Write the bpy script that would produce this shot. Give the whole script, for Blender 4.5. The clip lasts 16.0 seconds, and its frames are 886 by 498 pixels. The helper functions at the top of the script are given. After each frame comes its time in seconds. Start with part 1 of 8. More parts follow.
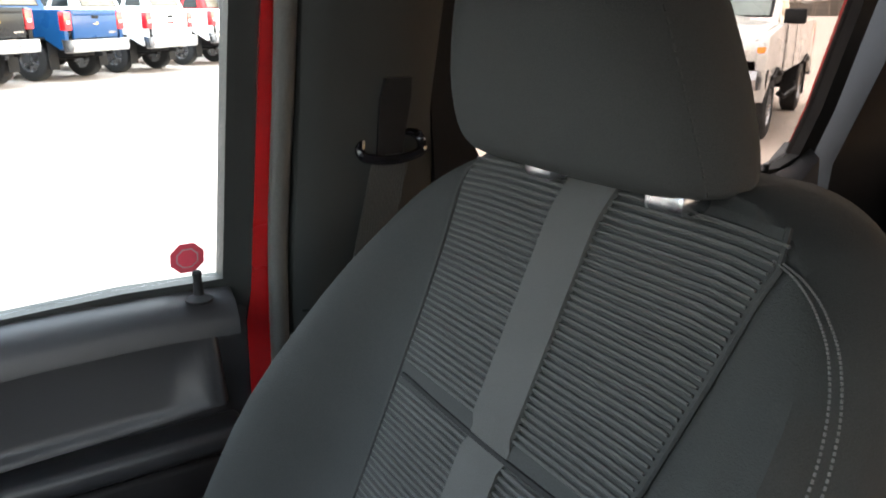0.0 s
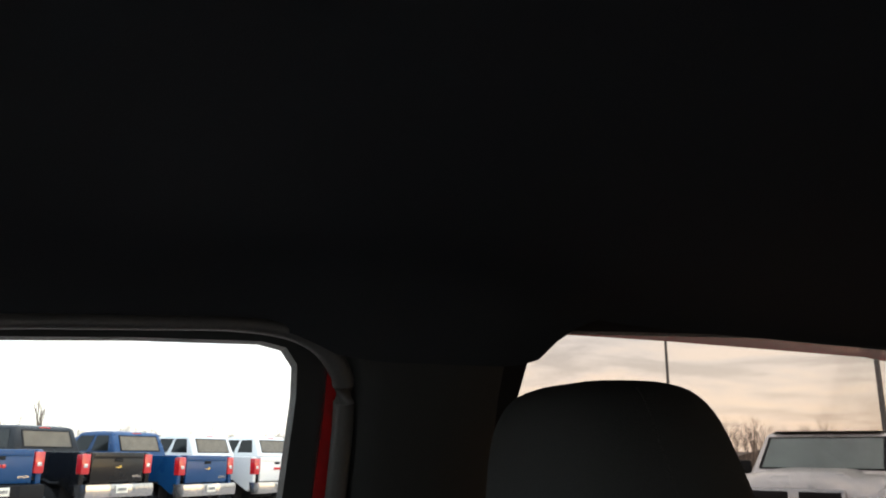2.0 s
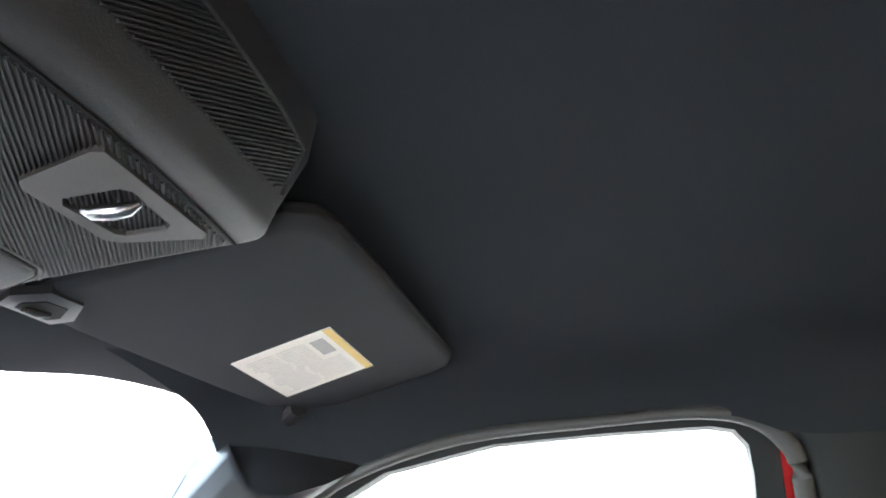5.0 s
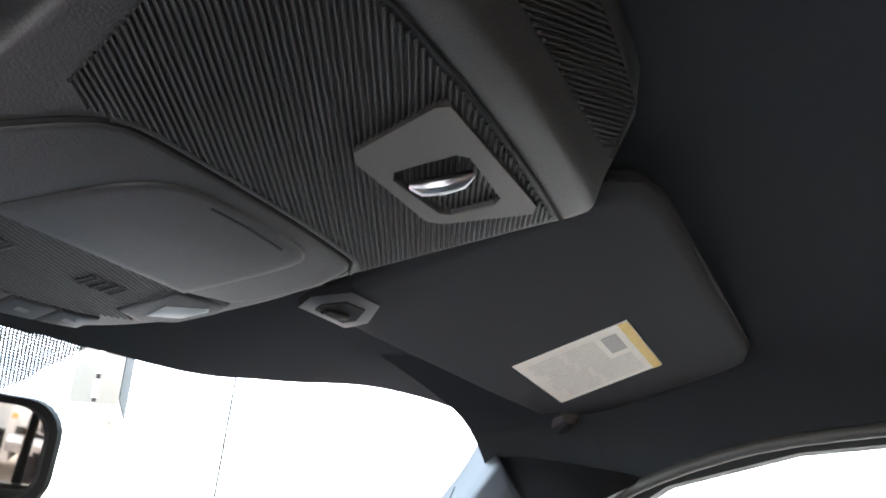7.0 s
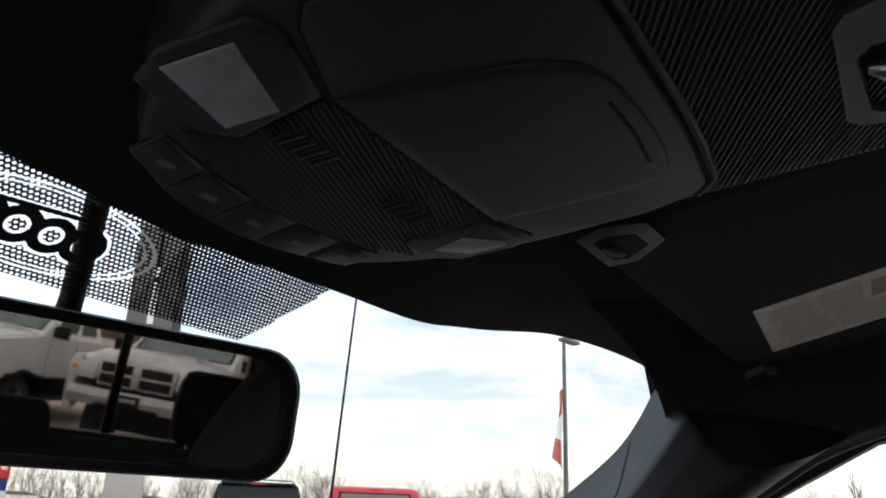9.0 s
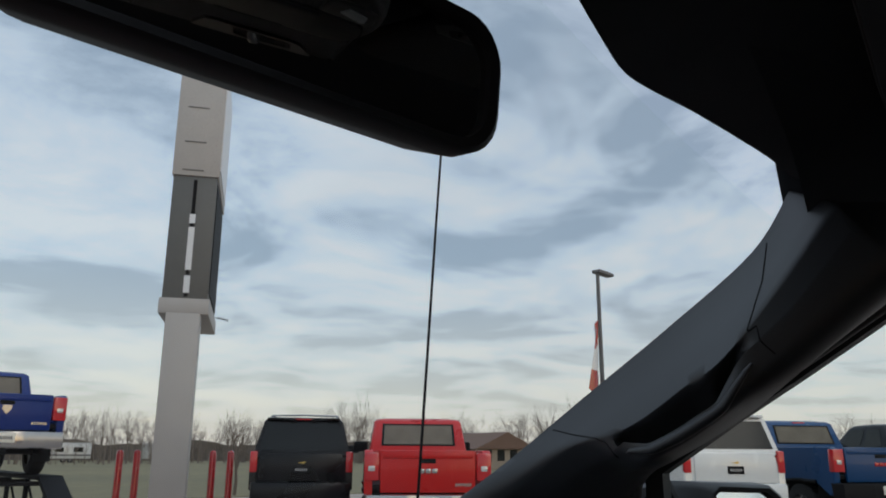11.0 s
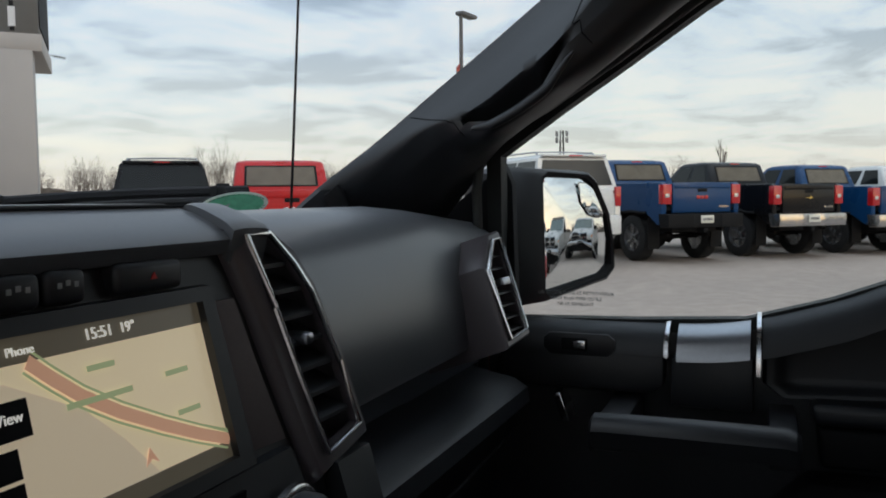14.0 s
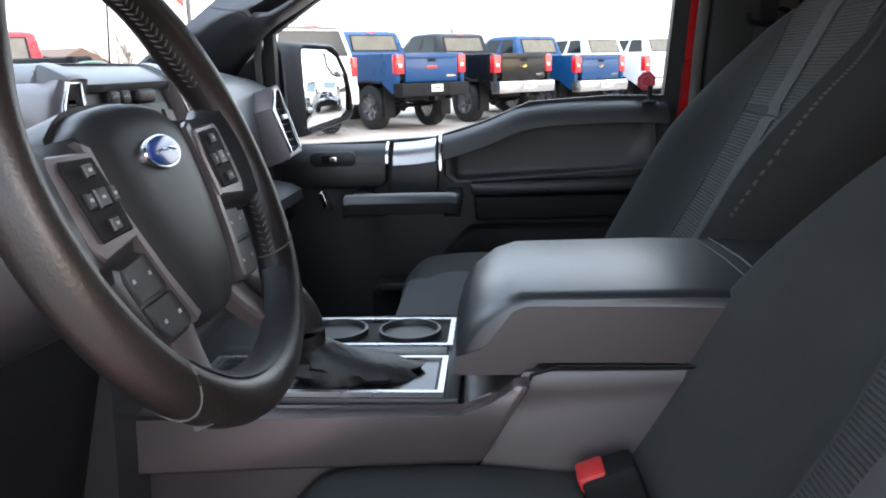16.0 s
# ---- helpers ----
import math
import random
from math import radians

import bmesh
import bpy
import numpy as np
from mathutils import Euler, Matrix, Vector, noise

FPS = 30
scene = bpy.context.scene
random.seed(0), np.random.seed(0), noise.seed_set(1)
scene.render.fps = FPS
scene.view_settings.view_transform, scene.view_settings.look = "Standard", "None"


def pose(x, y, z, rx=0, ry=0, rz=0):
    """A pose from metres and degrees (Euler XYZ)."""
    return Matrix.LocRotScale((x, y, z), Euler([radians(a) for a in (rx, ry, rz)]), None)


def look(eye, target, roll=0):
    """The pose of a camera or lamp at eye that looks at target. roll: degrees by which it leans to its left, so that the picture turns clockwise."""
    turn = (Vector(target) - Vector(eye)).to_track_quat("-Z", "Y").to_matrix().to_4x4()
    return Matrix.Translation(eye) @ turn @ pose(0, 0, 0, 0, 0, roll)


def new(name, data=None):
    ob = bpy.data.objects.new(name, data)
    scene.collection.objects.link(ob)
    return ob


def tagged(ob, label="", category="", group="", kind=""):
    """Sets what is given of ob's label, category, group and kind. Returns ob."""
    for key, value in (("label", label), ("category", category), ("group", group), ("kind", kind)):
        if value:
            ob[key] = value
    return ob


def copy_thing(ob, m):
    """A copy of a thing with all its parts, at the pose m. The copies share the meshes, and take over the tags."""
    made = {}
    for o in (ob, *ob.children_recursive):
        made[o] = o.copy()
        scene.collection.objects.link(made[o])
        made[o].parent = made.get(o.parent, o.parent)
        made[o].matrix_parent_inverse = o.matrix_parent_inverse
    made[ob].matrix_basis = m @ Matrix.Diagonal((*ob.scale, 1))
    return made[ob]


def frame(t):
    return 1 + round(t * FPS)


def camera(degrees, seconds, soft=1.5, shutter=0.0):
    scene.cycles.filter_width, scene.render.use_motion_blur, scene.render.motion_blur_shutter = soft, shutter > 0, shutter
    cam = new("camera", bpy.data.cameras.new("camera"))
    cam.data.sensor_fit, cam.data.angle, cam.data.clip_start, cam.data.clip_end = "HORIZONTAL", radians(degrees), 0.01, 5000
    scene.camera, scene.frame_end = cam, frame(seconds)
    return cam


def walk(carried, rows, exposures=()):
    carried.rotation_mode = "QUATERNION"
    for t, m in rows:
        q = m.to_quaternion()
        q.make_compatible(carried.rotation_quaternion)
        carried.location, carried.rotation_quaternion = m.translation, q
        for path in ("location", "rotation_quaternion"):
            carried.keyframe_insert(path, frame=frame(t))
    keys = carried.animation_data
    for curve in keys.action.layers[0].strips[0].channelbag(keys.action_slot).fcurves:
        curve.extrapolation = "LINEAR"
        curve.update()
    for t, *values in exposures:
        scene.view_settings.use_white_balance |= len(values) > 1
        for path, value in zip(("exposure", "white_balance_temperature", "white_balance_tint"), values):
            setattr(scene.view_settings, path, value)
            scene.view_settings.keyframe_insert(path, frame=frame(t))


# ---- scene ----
cam = camera(59.0, 16.0, soft=1.9)
PATH = [
    (0, (-0.071, 0.262, 1.673), (1.573, -0.712, 1.083), -0.00),
    (0.5, (-0.102, 0.267, 1.690), (1.603, -0.711, 1.324), 0.03),
    (1, (-0.131, 0.271, 1.698), (1.627, -0.680, 1.627), 0.13),
    (1.5, (-0.130, 0.232, 1.682), (1.648, -0.650, 1.937), 0.24),
    (2, (-0.135, 0.228, 1.680), (1.639, -0.541, 2.190), 0.57),
    (2.5, (-0.145, 0.225, 1.675), (1.647, -0.343, 2.358), -0.23),
    (3, (-0.155, 0.225, 1.667), (1.658, -0.168, 2.414), -0.86),
    (3.5, (-0.166, 0.230, 1.657), (1.661, -0.028, 2.430), -1.49),
    (4, (-0.231, 0.168, 1.617), (1.589, 0.206, 2.446), -1.19),
    (4.5, (-0.263, 0.170, 1.630), (1.566, 0.367, 2.415), -0.26),
    (5, (-0.282, 0.178, 1.641), (1.526, 0.580, 2.395), -0.17),
    (7.5, (-0.232, 0.333, 1.654), (1.392, 1.214, 2.419), 2.03),
    (8, (-0.237, 0.393, 1.665), (1.403, 1.280, 2.388), 2.06),
    (8.5, (-0.239, 0.444, 1.667), (1.413, 1.351, 2.337), 2.18),
    (9, (-0.234, 0.457, 1.663), (1.399, 1.410, 2.316), 2.04),
    (11.5, (-0.190, 0.610, 1.499), (1.454, 1.678, 1.896), -0.05),
    (12, (-0.158, 0.619, 1.484), (1.506, 1.711, 1.679), 0.22),
    (12.5, (-0.155, 0.609, 1.497), (1.523, 1.696, 1.544), 0.22),
    (13, (-0.131, 0.606, 1.478), (1.559, 1.674, 1.453), -0.15),
    (13.5, (-0.184, 0.598, 1.487), (1.546, 1.598, 1.391), -0.28),
    (14, (-0.327, 0.528, 1.450), (1.519, 1.288, 1.319), -0.59),
    (14.5, (-0.416, 0.498, 1.441), (1.507, 1.020, 1.265), -1.17),
    (15, (-0.557, 0.472, 1.394), (1.402, 0.739, 1.092), -1.51),
    (15.5, (-0.735, 0.455, 1.413), (1.220, 0.604, 1.019), -1.70),
    (16, (-0.960, 0.415, 1.436), (0.982, 0.544, 0.979), -1.39),
]
EXPOSURES = [
    (0.0, 2.75, 6950, 10), (0.5, 2.0, 7050, 11), (1.0, 1.3, 7150, 12), (1.5, 0.65, 7100, 12), (2.2, 1.0, 6600, 10), (3.0, 3.2, 5900, 6), (3.5, 3.9, 5800, 4), (5.0, 3.8, 6250, 5),
    (7.5, 2.5, 6450, 8), (8.0, 1.5, 6500, 9), (8.5, 0.75, 6600, 10), (9.0, 0.2, 6700, 11), (11.3, -0.85, 6500, 10), (12.0, -1.0, 6500, 10), (12.5, -0.80, 6500, 10),
    (13.0, -0.55, 6600, 10), (13.5, -0.40, 6750, 11), (14.5, -0.45, 6550, 11), (15.0, 0.25, 6200, 9), (15.5, 1.4, 6350, 12), (16.0, 1.85, 6450, 14),
]
walk(cam, [(t, look(eye, aim, roll)) for t, eye, aim, roll in PATH], EXPOSURES)

# ---- world and light ----
world = bpy.data.worlds.new("overcast_dusk")
scene.world = world
world.use_nodes = True
wn, wl = world.node_tree.nodes, world.node_tree.links
wn.clear()


def wnode(kind, **values):
    n = wn.new(kind)
    for key, value in values.items():
        n.inputs[key].default_value = value
    return n


w_out, w_bg = wn.new("ShaderNodeOutputWorld"), wn.new("ShaderNodeBackground")
w_sky = wn.new("ShaderNodeTexSky")
w_sky.sky_type, w_sky.sun_disc = "NISHITA", False
w_sky.sun_elevation, w_sky.sun_rotation = radians(9), radians(200)
w_co = wn.new("ShaderNodeTexCoord")
w_sep = wn.new("ShaderNodeSeparateXYZ")
wl.new(w_co.outputs["Generated"], w_sep.inputs[0])


def wmath(op, a, b=None):
    n = wn.new("ShaderNodeMath")
    n.operation = op
    for i, v in enumerate((a, b)):
        if v is None:
            continue
        if isinstance(v, (int, float)):
            n.inputs[i].default_value = v
        else:
            wl.new(v, n.inputs[i])
    return n.outputs[0]


w_z = wmath("MAXIMUM", w_sep.outputs[2], 0.0)
w_flat = wmath("ADD", w_z, 0.10)
w_comb = wn.new("ShaderNodeCombineXYZ")
wl.new(wmath("DIVIDE", w_sep.outputs[0], w_flat), w_comb.inputs[0])
wl.new(wmath("DIVIDE", w_sep.outputs[1], w_flat), w_comb.inputs[1])
w_n1 = wnode("ShaderNodeTexNoise", Scale=1.25, Detail=10.0, Roughness=0.56, Distortion=0.5)
w_n2 = wnode("ShaderNodeTexNoise", Scale=2.2, Detail=6.0, Roughness=0.5, Distortion=0.3)
for n in (w_n1, w_n2):
    wl.new(w_comb.outputs[0], n.inputs["Vector"])
w_mix = wmath("ADD", wmath("MULTIPLY", w_n1.outputs[0], 0.75), wmath("MULTIPLY", w_n2.outputs[0], 0.25))
w_ramp = wn.new("ShaderNodeValToRGB")
w_ramp.color_ramp.elements[0].position, w_ramp.color_ramp.elements[0].color = 0.42, (0.235, 0.295, 0.38, 1)
w_ramp.color_ramp.elements[1].position, w_ramp.color_ramp.elements[1].color = 0.585, (0.51, 0.54, 0.575, 1)
e = w_ramp.color_ramp.elements.new(0.50)
e.color = (0.40, 0.47, 0.56, 1)
wl.new(w_mix, w_ramp.inputs[0])
w_hor = wn.new("ShaderNodeMapRange")
w_hor.inputs[1].default_value, w_hor.inputs[2].default_value = 0.0, 0.24
w_hor.inputs[3].default_value, w_hor.inputs[4].default_value = 0.62, 0.0
wl.new(w_z, w_hor.inputs[0])
w_warm = wn.new("ShaderNodeMixRGB")
w_warm.inputs[2].default_value = (0.575, 0.52, 0.47, 1)
wl.new(w_hor.outputs[0], w_warm.inputs[0])
wl.new(w_ramp.outputs[0], w_warm.inputs[1])
w_add = wn.new("ShaderNodeMixRGB")
w_add.blend_type = "ADD"
w_add.inputs[0].default_value = 0.03
wl.new(w_warm.outputs[0], w_add.inputs[1])
wl.new(w_sky.outputs[0], w_add.inputs[2])
wl.new(w_add.outputs[0], w_bg.inputs[0])
w_top = wn.new("ShaderNodeMapRange")
w_top.interpolation_type = "SMOOTHSTEP"
w_top.inputs[1].default_value, w_top.inputs[2].default_value = 0.55, 1.0
w_top.inputs[3].default_value, w_top.inputs[4].default_value = 1.8, 3.8
wl.new(w_z, w_top.inputs[0])
wl.new(w_top.outputs[0], w_bg.inputs[1])
wl.new(w_bg.outputs[0], w_out.inputs[0])

sun = new("sun", bpy.data.lights.new("sun", "SUN"))
sun.data.energy, sun.data.angle, sun.data.color = 0.5, radians(25), (1.0, 0.9, 0.8)
sun.matrix_world = look((-20, -40, 25), (0, 0, 0))

# ---- materials ----


def mat(name, color, rough=0.6, metal=0.0, var=0.15, scale=6.0, fine=180.0, bump=0.0, spec=0.5, coat=0.0, rvar=0.1, stretch=(1, 1, 1), rand=0.0):
    m = bpy.data.materials.new(name)
    m.use_nodes = True
    n, l = m.node_tree.nodes, m.node_tree.links
    b = n["Principled BSDF"]
    b.inputs["Metallic"].default_value, b.inputs["Specular IOR Level"].default_value = metal, spec
    b.inputs["Coat Weight"].default_value, b.inputs["Coat Roughness"].default_value = coat, 0.06
    co = n.new("ShaderNodeTexCoord")
    mp = n.new("ShaderNodeMapping")
    mp.inputs["Scale"].default_value = stretch
    l.new(co.outputs["Object"], mp.inputs[0])
    big, small = n.new("ShaderNodeTexNoise"), n.new("ShaderNodeTexNoise")
    big.inputs["Scale"].default_value, big.inputs["Detail"].default_value = scale, 5
    small.inputs["Scale"].default_value, small.inputs["Detail"].default_value = fine, 3
    for t in (big, small):
        l.new(mp.outputs[0], t.inputs["Vector"])
    avg = n.new("ShaderNodeMath")
    avg.operation = "ADD"
    l.new(big.outputs[0], avg.inputs[0])
    l.new(small.outputs[0], avg.inputs[1])
    ramp = n.new("ShaderNodeMapRange")
    ramp.inputs[1].default_value, ramp.inputs[2].default_value = 0.6, 1.4
    ramp.inputs[3].default_value, ramp.inputs[4].default_value = 1 - var, 1 + var
    l.new(avg.outputs[0], ramp.inputs[0])
    mul = n.new("ShaderNodeVectorMath")
    mul.operation = "SCALE"
    mul.inputs[0].default_value = color
    l.new(ramp.outputs[0], mul.inputs["Scale"])
    out = mul.outputs[0]
    if rand:
        info = n.new("ShaderNodeObjectInfo")
        rr = n.new("ShaderNodeMapRange")
        rr.inputs[3].default_value, rr.inputs[4].default_value = 1 - rand, 1 + rand
        l.new(info.outputs["Random"], rr.inputs[0])
        m2 = n.new("ShaderNodeVectorMath")
        m2.operation = "SCALE"
        l.new(out, m2.inputs[0])
        l.new(rr.outputs[0], m2.inputs["Scale"])
        out = m2.outputs[0]
    l.new(out, b.inputs["Base Color"])
    rg = n.new("ShaderNodeMapRange")
    rg.inputs[3].default_value, rg.inputs[4].default_value = max(0.02, rough - rvar), min(1, rough + rvar)
    l.new(big.outputs[0], rg.inputs[0])
    l.new(rg.outputs[0], b.inputs["Roughness"])
    if bump:
        bp = n.new("ShaderNodeBump")
        bp.inputs["Strength"].default_value, bp.inputs["Distance"].default_value = bump, 0.002
        l.new(small.outputs[0], bp.inputs["Height"])
        l.new(bp.outputs[0], b.inputs["Normal"])
    return m


def weave(name, color, rough, scale, strength, axis="Z", var=0.25):
    """Ribbed cloth: fine bands of relief across one axis."""
    m = mat(name, color, rough, var=var, scale=9, fine=420, bump=0.0, spec=0.25)
    n, l = m.node_tree.nodes, m.node_tree.links
    co = next(x for x in n if x.type == "TEX_COORD")
    wv = n.new("ShaderNodeTexWave")
    wv.wave_type, wv.bands_direction = "BANDS", axis
    wv.inputs["Scale"].default_value, wv.inputs["Distortion"].default_value = scale, 0.15
    l.new(co.outputs["Object"], wv.inputs["Vector"])
    bp = n.new("ShaderNodeBump")
    bp.inputs["Strength"].default_value, bp.inputs["Distance"].default_value = strength, 0.004
    l.new(wv.outputs[0], bp.inputs["Height"])
    l.new(bp.outputs[0], n["Principled BSDF"].inputs["Normal"])
    return m


def glass(name, tint=(1, 1, 1), alpha=0.06, rough=0.0):
    """A thin clear pane: mostly see-through, with a faint real reflection."""
    m = bpy.data.materials.new(name)
    m.use_nodes = True
    n, l = m.node_tree.nodes, m.node_tree.links
    n.remove(n["Principled BSDF"])
    tr, gl, mx, fr = n.new("ShaderNodeBsdfTransparent"), n.new("ShaderNodeBsdfGlossy"), n.new("ShaderNodeMixShader"), n.new("ShaderNodeFresnel")
    tr.inputs[0].default_value = (*tint, 1)
    gl.inputs["Roughness"].default_value = rough
    fr.inputs[0].default_value = 1.3
    sc = n.new("ShaderNodeMath")
    sc.operation = "MULTIPLY"
    sc.inputs[1].default_value = alpha * 10
    l.new(fr.outputs[0], sc.inputs[0])
    l.new(sc.outputs[0], mx.inputs[0])
    l.new(tr.outputs[0], mx.inputs[1])
    l.new(gl.outputs[0], mx.inputs[2])
    l.new(mx.outputs[0], n["Material Output"].inputs[0])
    return m


def glow(name, color, strength):
    m = bpy.data.materials.new(name)
    m.use_nodes = True
    b = m.node_tree.nodes["Principled BSDF"]
    b.inputs["Base Color"].default_value = (*color, 1)
    b.inputs["Roughness"].default_value = 0.3
    b.inputs["Emission Color"].default_value = (*color, 1)
    b.inputs["Emission Strength"].default_value = strength
    return m


PLASTIC = mat("grained_black_plastic", (0.018, 0.019, 0.022), 0.45, var=0.12, fine=1300, bump=0.07, spec=0.55)
SOFT = mat("soft_dash_skin", (0.094, 0.099, 0.108), 0.38, var=0.10, fine=1300, bump=0.07, spec=1.0, coat=0.12)
TRIM = mat("grey_pillar_trim", (0.026, 0.029, 0.029), 0.55, var=0.1, fine=800, bump=0.2, spec=0.2)
SEALMAT = mat("rubber_weatherstrip", (0.060, 0.062, 0.060), 0.5, var=0.15, fine=300, bump=0.2)
HEADLINER = mat("dark_woven_headliner", (0.025, 0.029, 0.033), 0.95, var=0.10, scale=3, fine=900, bump=0.3, spec=0.1)
VISORMAT = mat("visor_cloth", (0.034, 0.037, 0.040), 0.95, var=0.08, scale=4, fine=900, bump=0.25, spec=0.1)
CLOTH = mat("charcoal_seat_cloth", (0.031, 0.033, 0.033), 0.9, var=0.18, scale=12, fine=800, bump=0.4, spec=0.2)
CLOTHRIB = mat("ribbed_insert_cloth", (0.066, 0.067, 0.066), 0.9, var=0.2, scale=10, fine=700, bump=0.35, spec=0.2)
CLOTHGAP = mat("insert_backing_cloth", (0.042, 0.044, 0.044), 0.95, var=0.15, fine=600, bump=0.2, spec=0.1)
STRIPE = mat("smooth_stripe_cloth", (0.068, 0.069, 0.068), 0.88, var=0.12, scale=15, fine=900, bump=0.3, spec=0.2)
THREAD = mat("light_grey_thread", (0.095, 0.095, 0.095), 0.8, var=0.1, spec=0.2)
STITCH = mat("dark_grey_stitching", (0.075, 0.070, 0.066), 0.6, var=0.15, spec=0.3)
VENTMAT = mat("satin_vent_surround", (0.085, 0.073, 0.078), 0.36, var=0.08, fine=900, bump=0.05, spec=0.6)
LEATHER = mat("wrapped_leather", (0.015, 0.012, 0.011), 0.36, var=0.3, scale=14, fine=420, bump=0.18, spec=0.5)
PIANO = mat("satin_dark_metal_trim", (0.140, 0.118, 0.118), 0.35, metal=0.6, var=0.08, fine=500, spec=0.5)
CONSOLE = mat("brown_black_console_plastic", (0.052, 0.039, 0.040), 0.38, var=0.1, fine=800, bump=0.2, spec=0.8)
OVERMAT = mat("dark_overhead_plastic", (0.020, 0.021, 0.022), 0.50, var=0.1, fine=800, bump=0.2, spec=0.5)
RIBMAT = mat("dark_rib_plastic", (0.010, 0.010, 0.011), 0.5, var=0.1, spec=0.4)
LIDMAT = mat("padded_console_lid", (0.022, 0.024, 0.027), 0.36, var=0.1, fine=900, bump=0.08, spec=0.9)
CHROME = mat("bright_chrome", (0.80, 0.80, 0.81), 0.20, metal=1.0, var=0.04, rvar=0.04)
SATIN = mat("satin_silver", (0.42, 0.43, 0.45), 0.28, metal=1.0, var=0.06, rvar=0.06)
BLACK = mat("dull_black", (0.008, 0.008, 0.009), 0.7, var=0.2, spec=0.2)
GLOSSBLACK = mat("gloss_black", (0.008, 0.008, 0.010), 0.18, var=0.1, spec=0.5)
RUBBER = mat("tyre_rubber", (0.014, 0.014, 0.015), 0.85, var=0.3, scale=14, fine=90, bump=0.5)
BELT = weave("belt_webbing", (0.048, 0.051, 0.051), 0.75, 90, 0.4, "Y")
REDPAINT = mat("red_car_paint", (0.34, 0.009, 0.011), 0.25, var=0.05, coat=0.8, scale=3)
PAPER = mat("white_label_paper", (0.72, 0.70, 0.62), 0.6, var=0.05)
YELLOW = mat("yellow_label_band", (0.62, 0.45, 0.12), 0.6, var=0.1)
INK = mat("grey_print", (0.16, 0.16, 0.16), 0.7, var=0.1)
LENS = mat("frosted_lamp_lens", (0.330, 0.360, 0.370), 0.35, var=0.25, scale=40, fine=90)
REDPLASTIC = mat("red_button_plastic", (0.55, 0.03, 0.03), 0.4, var=0.1)
ORANGE = mat("orange_hazard_print", (0.75, 0.22, 0.03), 0.5, var=0.1)
WHITEPRINT = mat("white_icon_print", (0.340, 0.340, 0.340), 0.6, var=0.1)
PANE = glass("window_glass", (0.97, 0.99, 0.98), 0.022)
PRIVACY = glass("smoked_privacy_glass", (0.70, 0.63, 0.58), 0.022)
CLEARPANE = glass("windscreen_glass", (0.97, 0.99, 0.98), 0.004)
MIRROR = mat("mirror_silver", (0.82, 0.84, 0.84), 0.015, metal=1.0, var=0.01, rvar=0.005)
SCREEN = glow("map_screen_tan", (0.62, 0.53, 0.36), 0.75)
SCREENGREY = glow("map_screen_grey", (0.56, 0.48, 0.35), 0.68)
SCREENROAD = glow("map_screen_road", (0.66, 0.38, 0.25), 0.55)
SCREENGREEN = glow("map_screen_green", (0.40, 0.48, 0.26), 0.5)
SCREENBAR = glow("map_screen_bar", (0.16, 0.14, 0.10), 0.3)
SCREENTEXT = glow("map_screen_text", (0.85, 0.85, 0.8), 0.6)
OVAL = mat("deep_blue_enamel", (0.02, 0.05, 0.22), 0.15, var=0.1, coat=0.6)
STICKERRED = mat("red_window_sticker", (0.60, 0.06, 0.10), 0.5, var=0.1)
# both sticker colours raised to carry the light shining through from behind
STICKERGREEN = mat("green_window_sticker", (0.150, 0.560, 0.330), 0.5, var=0.25, scale=60)
STICKERLIGHT = mat("pale_sticker_rim", (0.800, 0.900, 0.800), 0.5, var=0.15)

# ---- mesh tools ----


def V(*a):
    return Vector(a)


def thing(name, label, category, loc=(0, 0, 0), kind="", group=""):
    ob = new(name)
    ob.empty_display_size = 0.05
    ob.location = loc
    return tagged(ob, label, category, group, kind)


def mesh_of(name, bm, material, smooth=35):
    bmesh.ops.recalc_face_normals(bm, faces=bm.faces)
    me = bpy.data.meshes.new(name)
    bm.to_mesh(me)
    bm.free()
    me.materials.append(material)
    if smooth:
        me.shade_smooth()
        me.set_sharp_from_angle(angle=radians(smooth))
    return me


def part(name, bm, material, parent=None, label="", smooth=35):
    ob = new(name, mesh_of(name, bm, material, smooth))
    if parent:
        ob.parent = parent
        base = parent
        shift = Vector()
        while base:
            shift += base.location
            base = base.parent
        ob.data.transform(Matrix.Translation(-shift))
    return tagged(ob, label)


def box(bm, x0, x1, y0, y1, z0, z1, bevel=0.0, m=None, seg=2):
    r = bmesh.ops.create_cube(bm, size=1)["verts"]
    for v in r:
        v.co = V(x0 + (v.co.x + 0.5) * (x1 - x0), y0 + (v.co.y + 0.5) * (y1 - y0), z0 + (v.co.z + 0.5) * (z1 - z0))
    if bevel:
        edges = list({e for v in r for e in v.link_edges})
        r = bmesh.ops.bevel(bm, geom=edges, offset=bevel, segments=seg, affect="EDGES", profile=0.5)["verts"]
    if m is not None:
        bmesh.ops.transform(bm, matrix=m, verts=r)
    return bm


def loft(bm, rings, ends=True, closed=True):
    rows = [[bm.verts.new(p) for p in ring] for ring in rings]
    n = len(rows[0])
    for a, b in zip(rows, rows[1:]):
        for i in range(n if closed else n - 1):
            j = (i + 1) % n
            bm.faces.new((a[i], a[j], b[j], b[i]))
    if ends and closed:
        bm.faces.new(rows[0])
        bm.faces.new(rows[-1])
    return bm


def soft_rings(rings, n=3):
    """More rings between the given ones, on soft curves."""
    return [list(r) for r in zip(*[smooth_path(col, n) for col in zip(*rings)])]


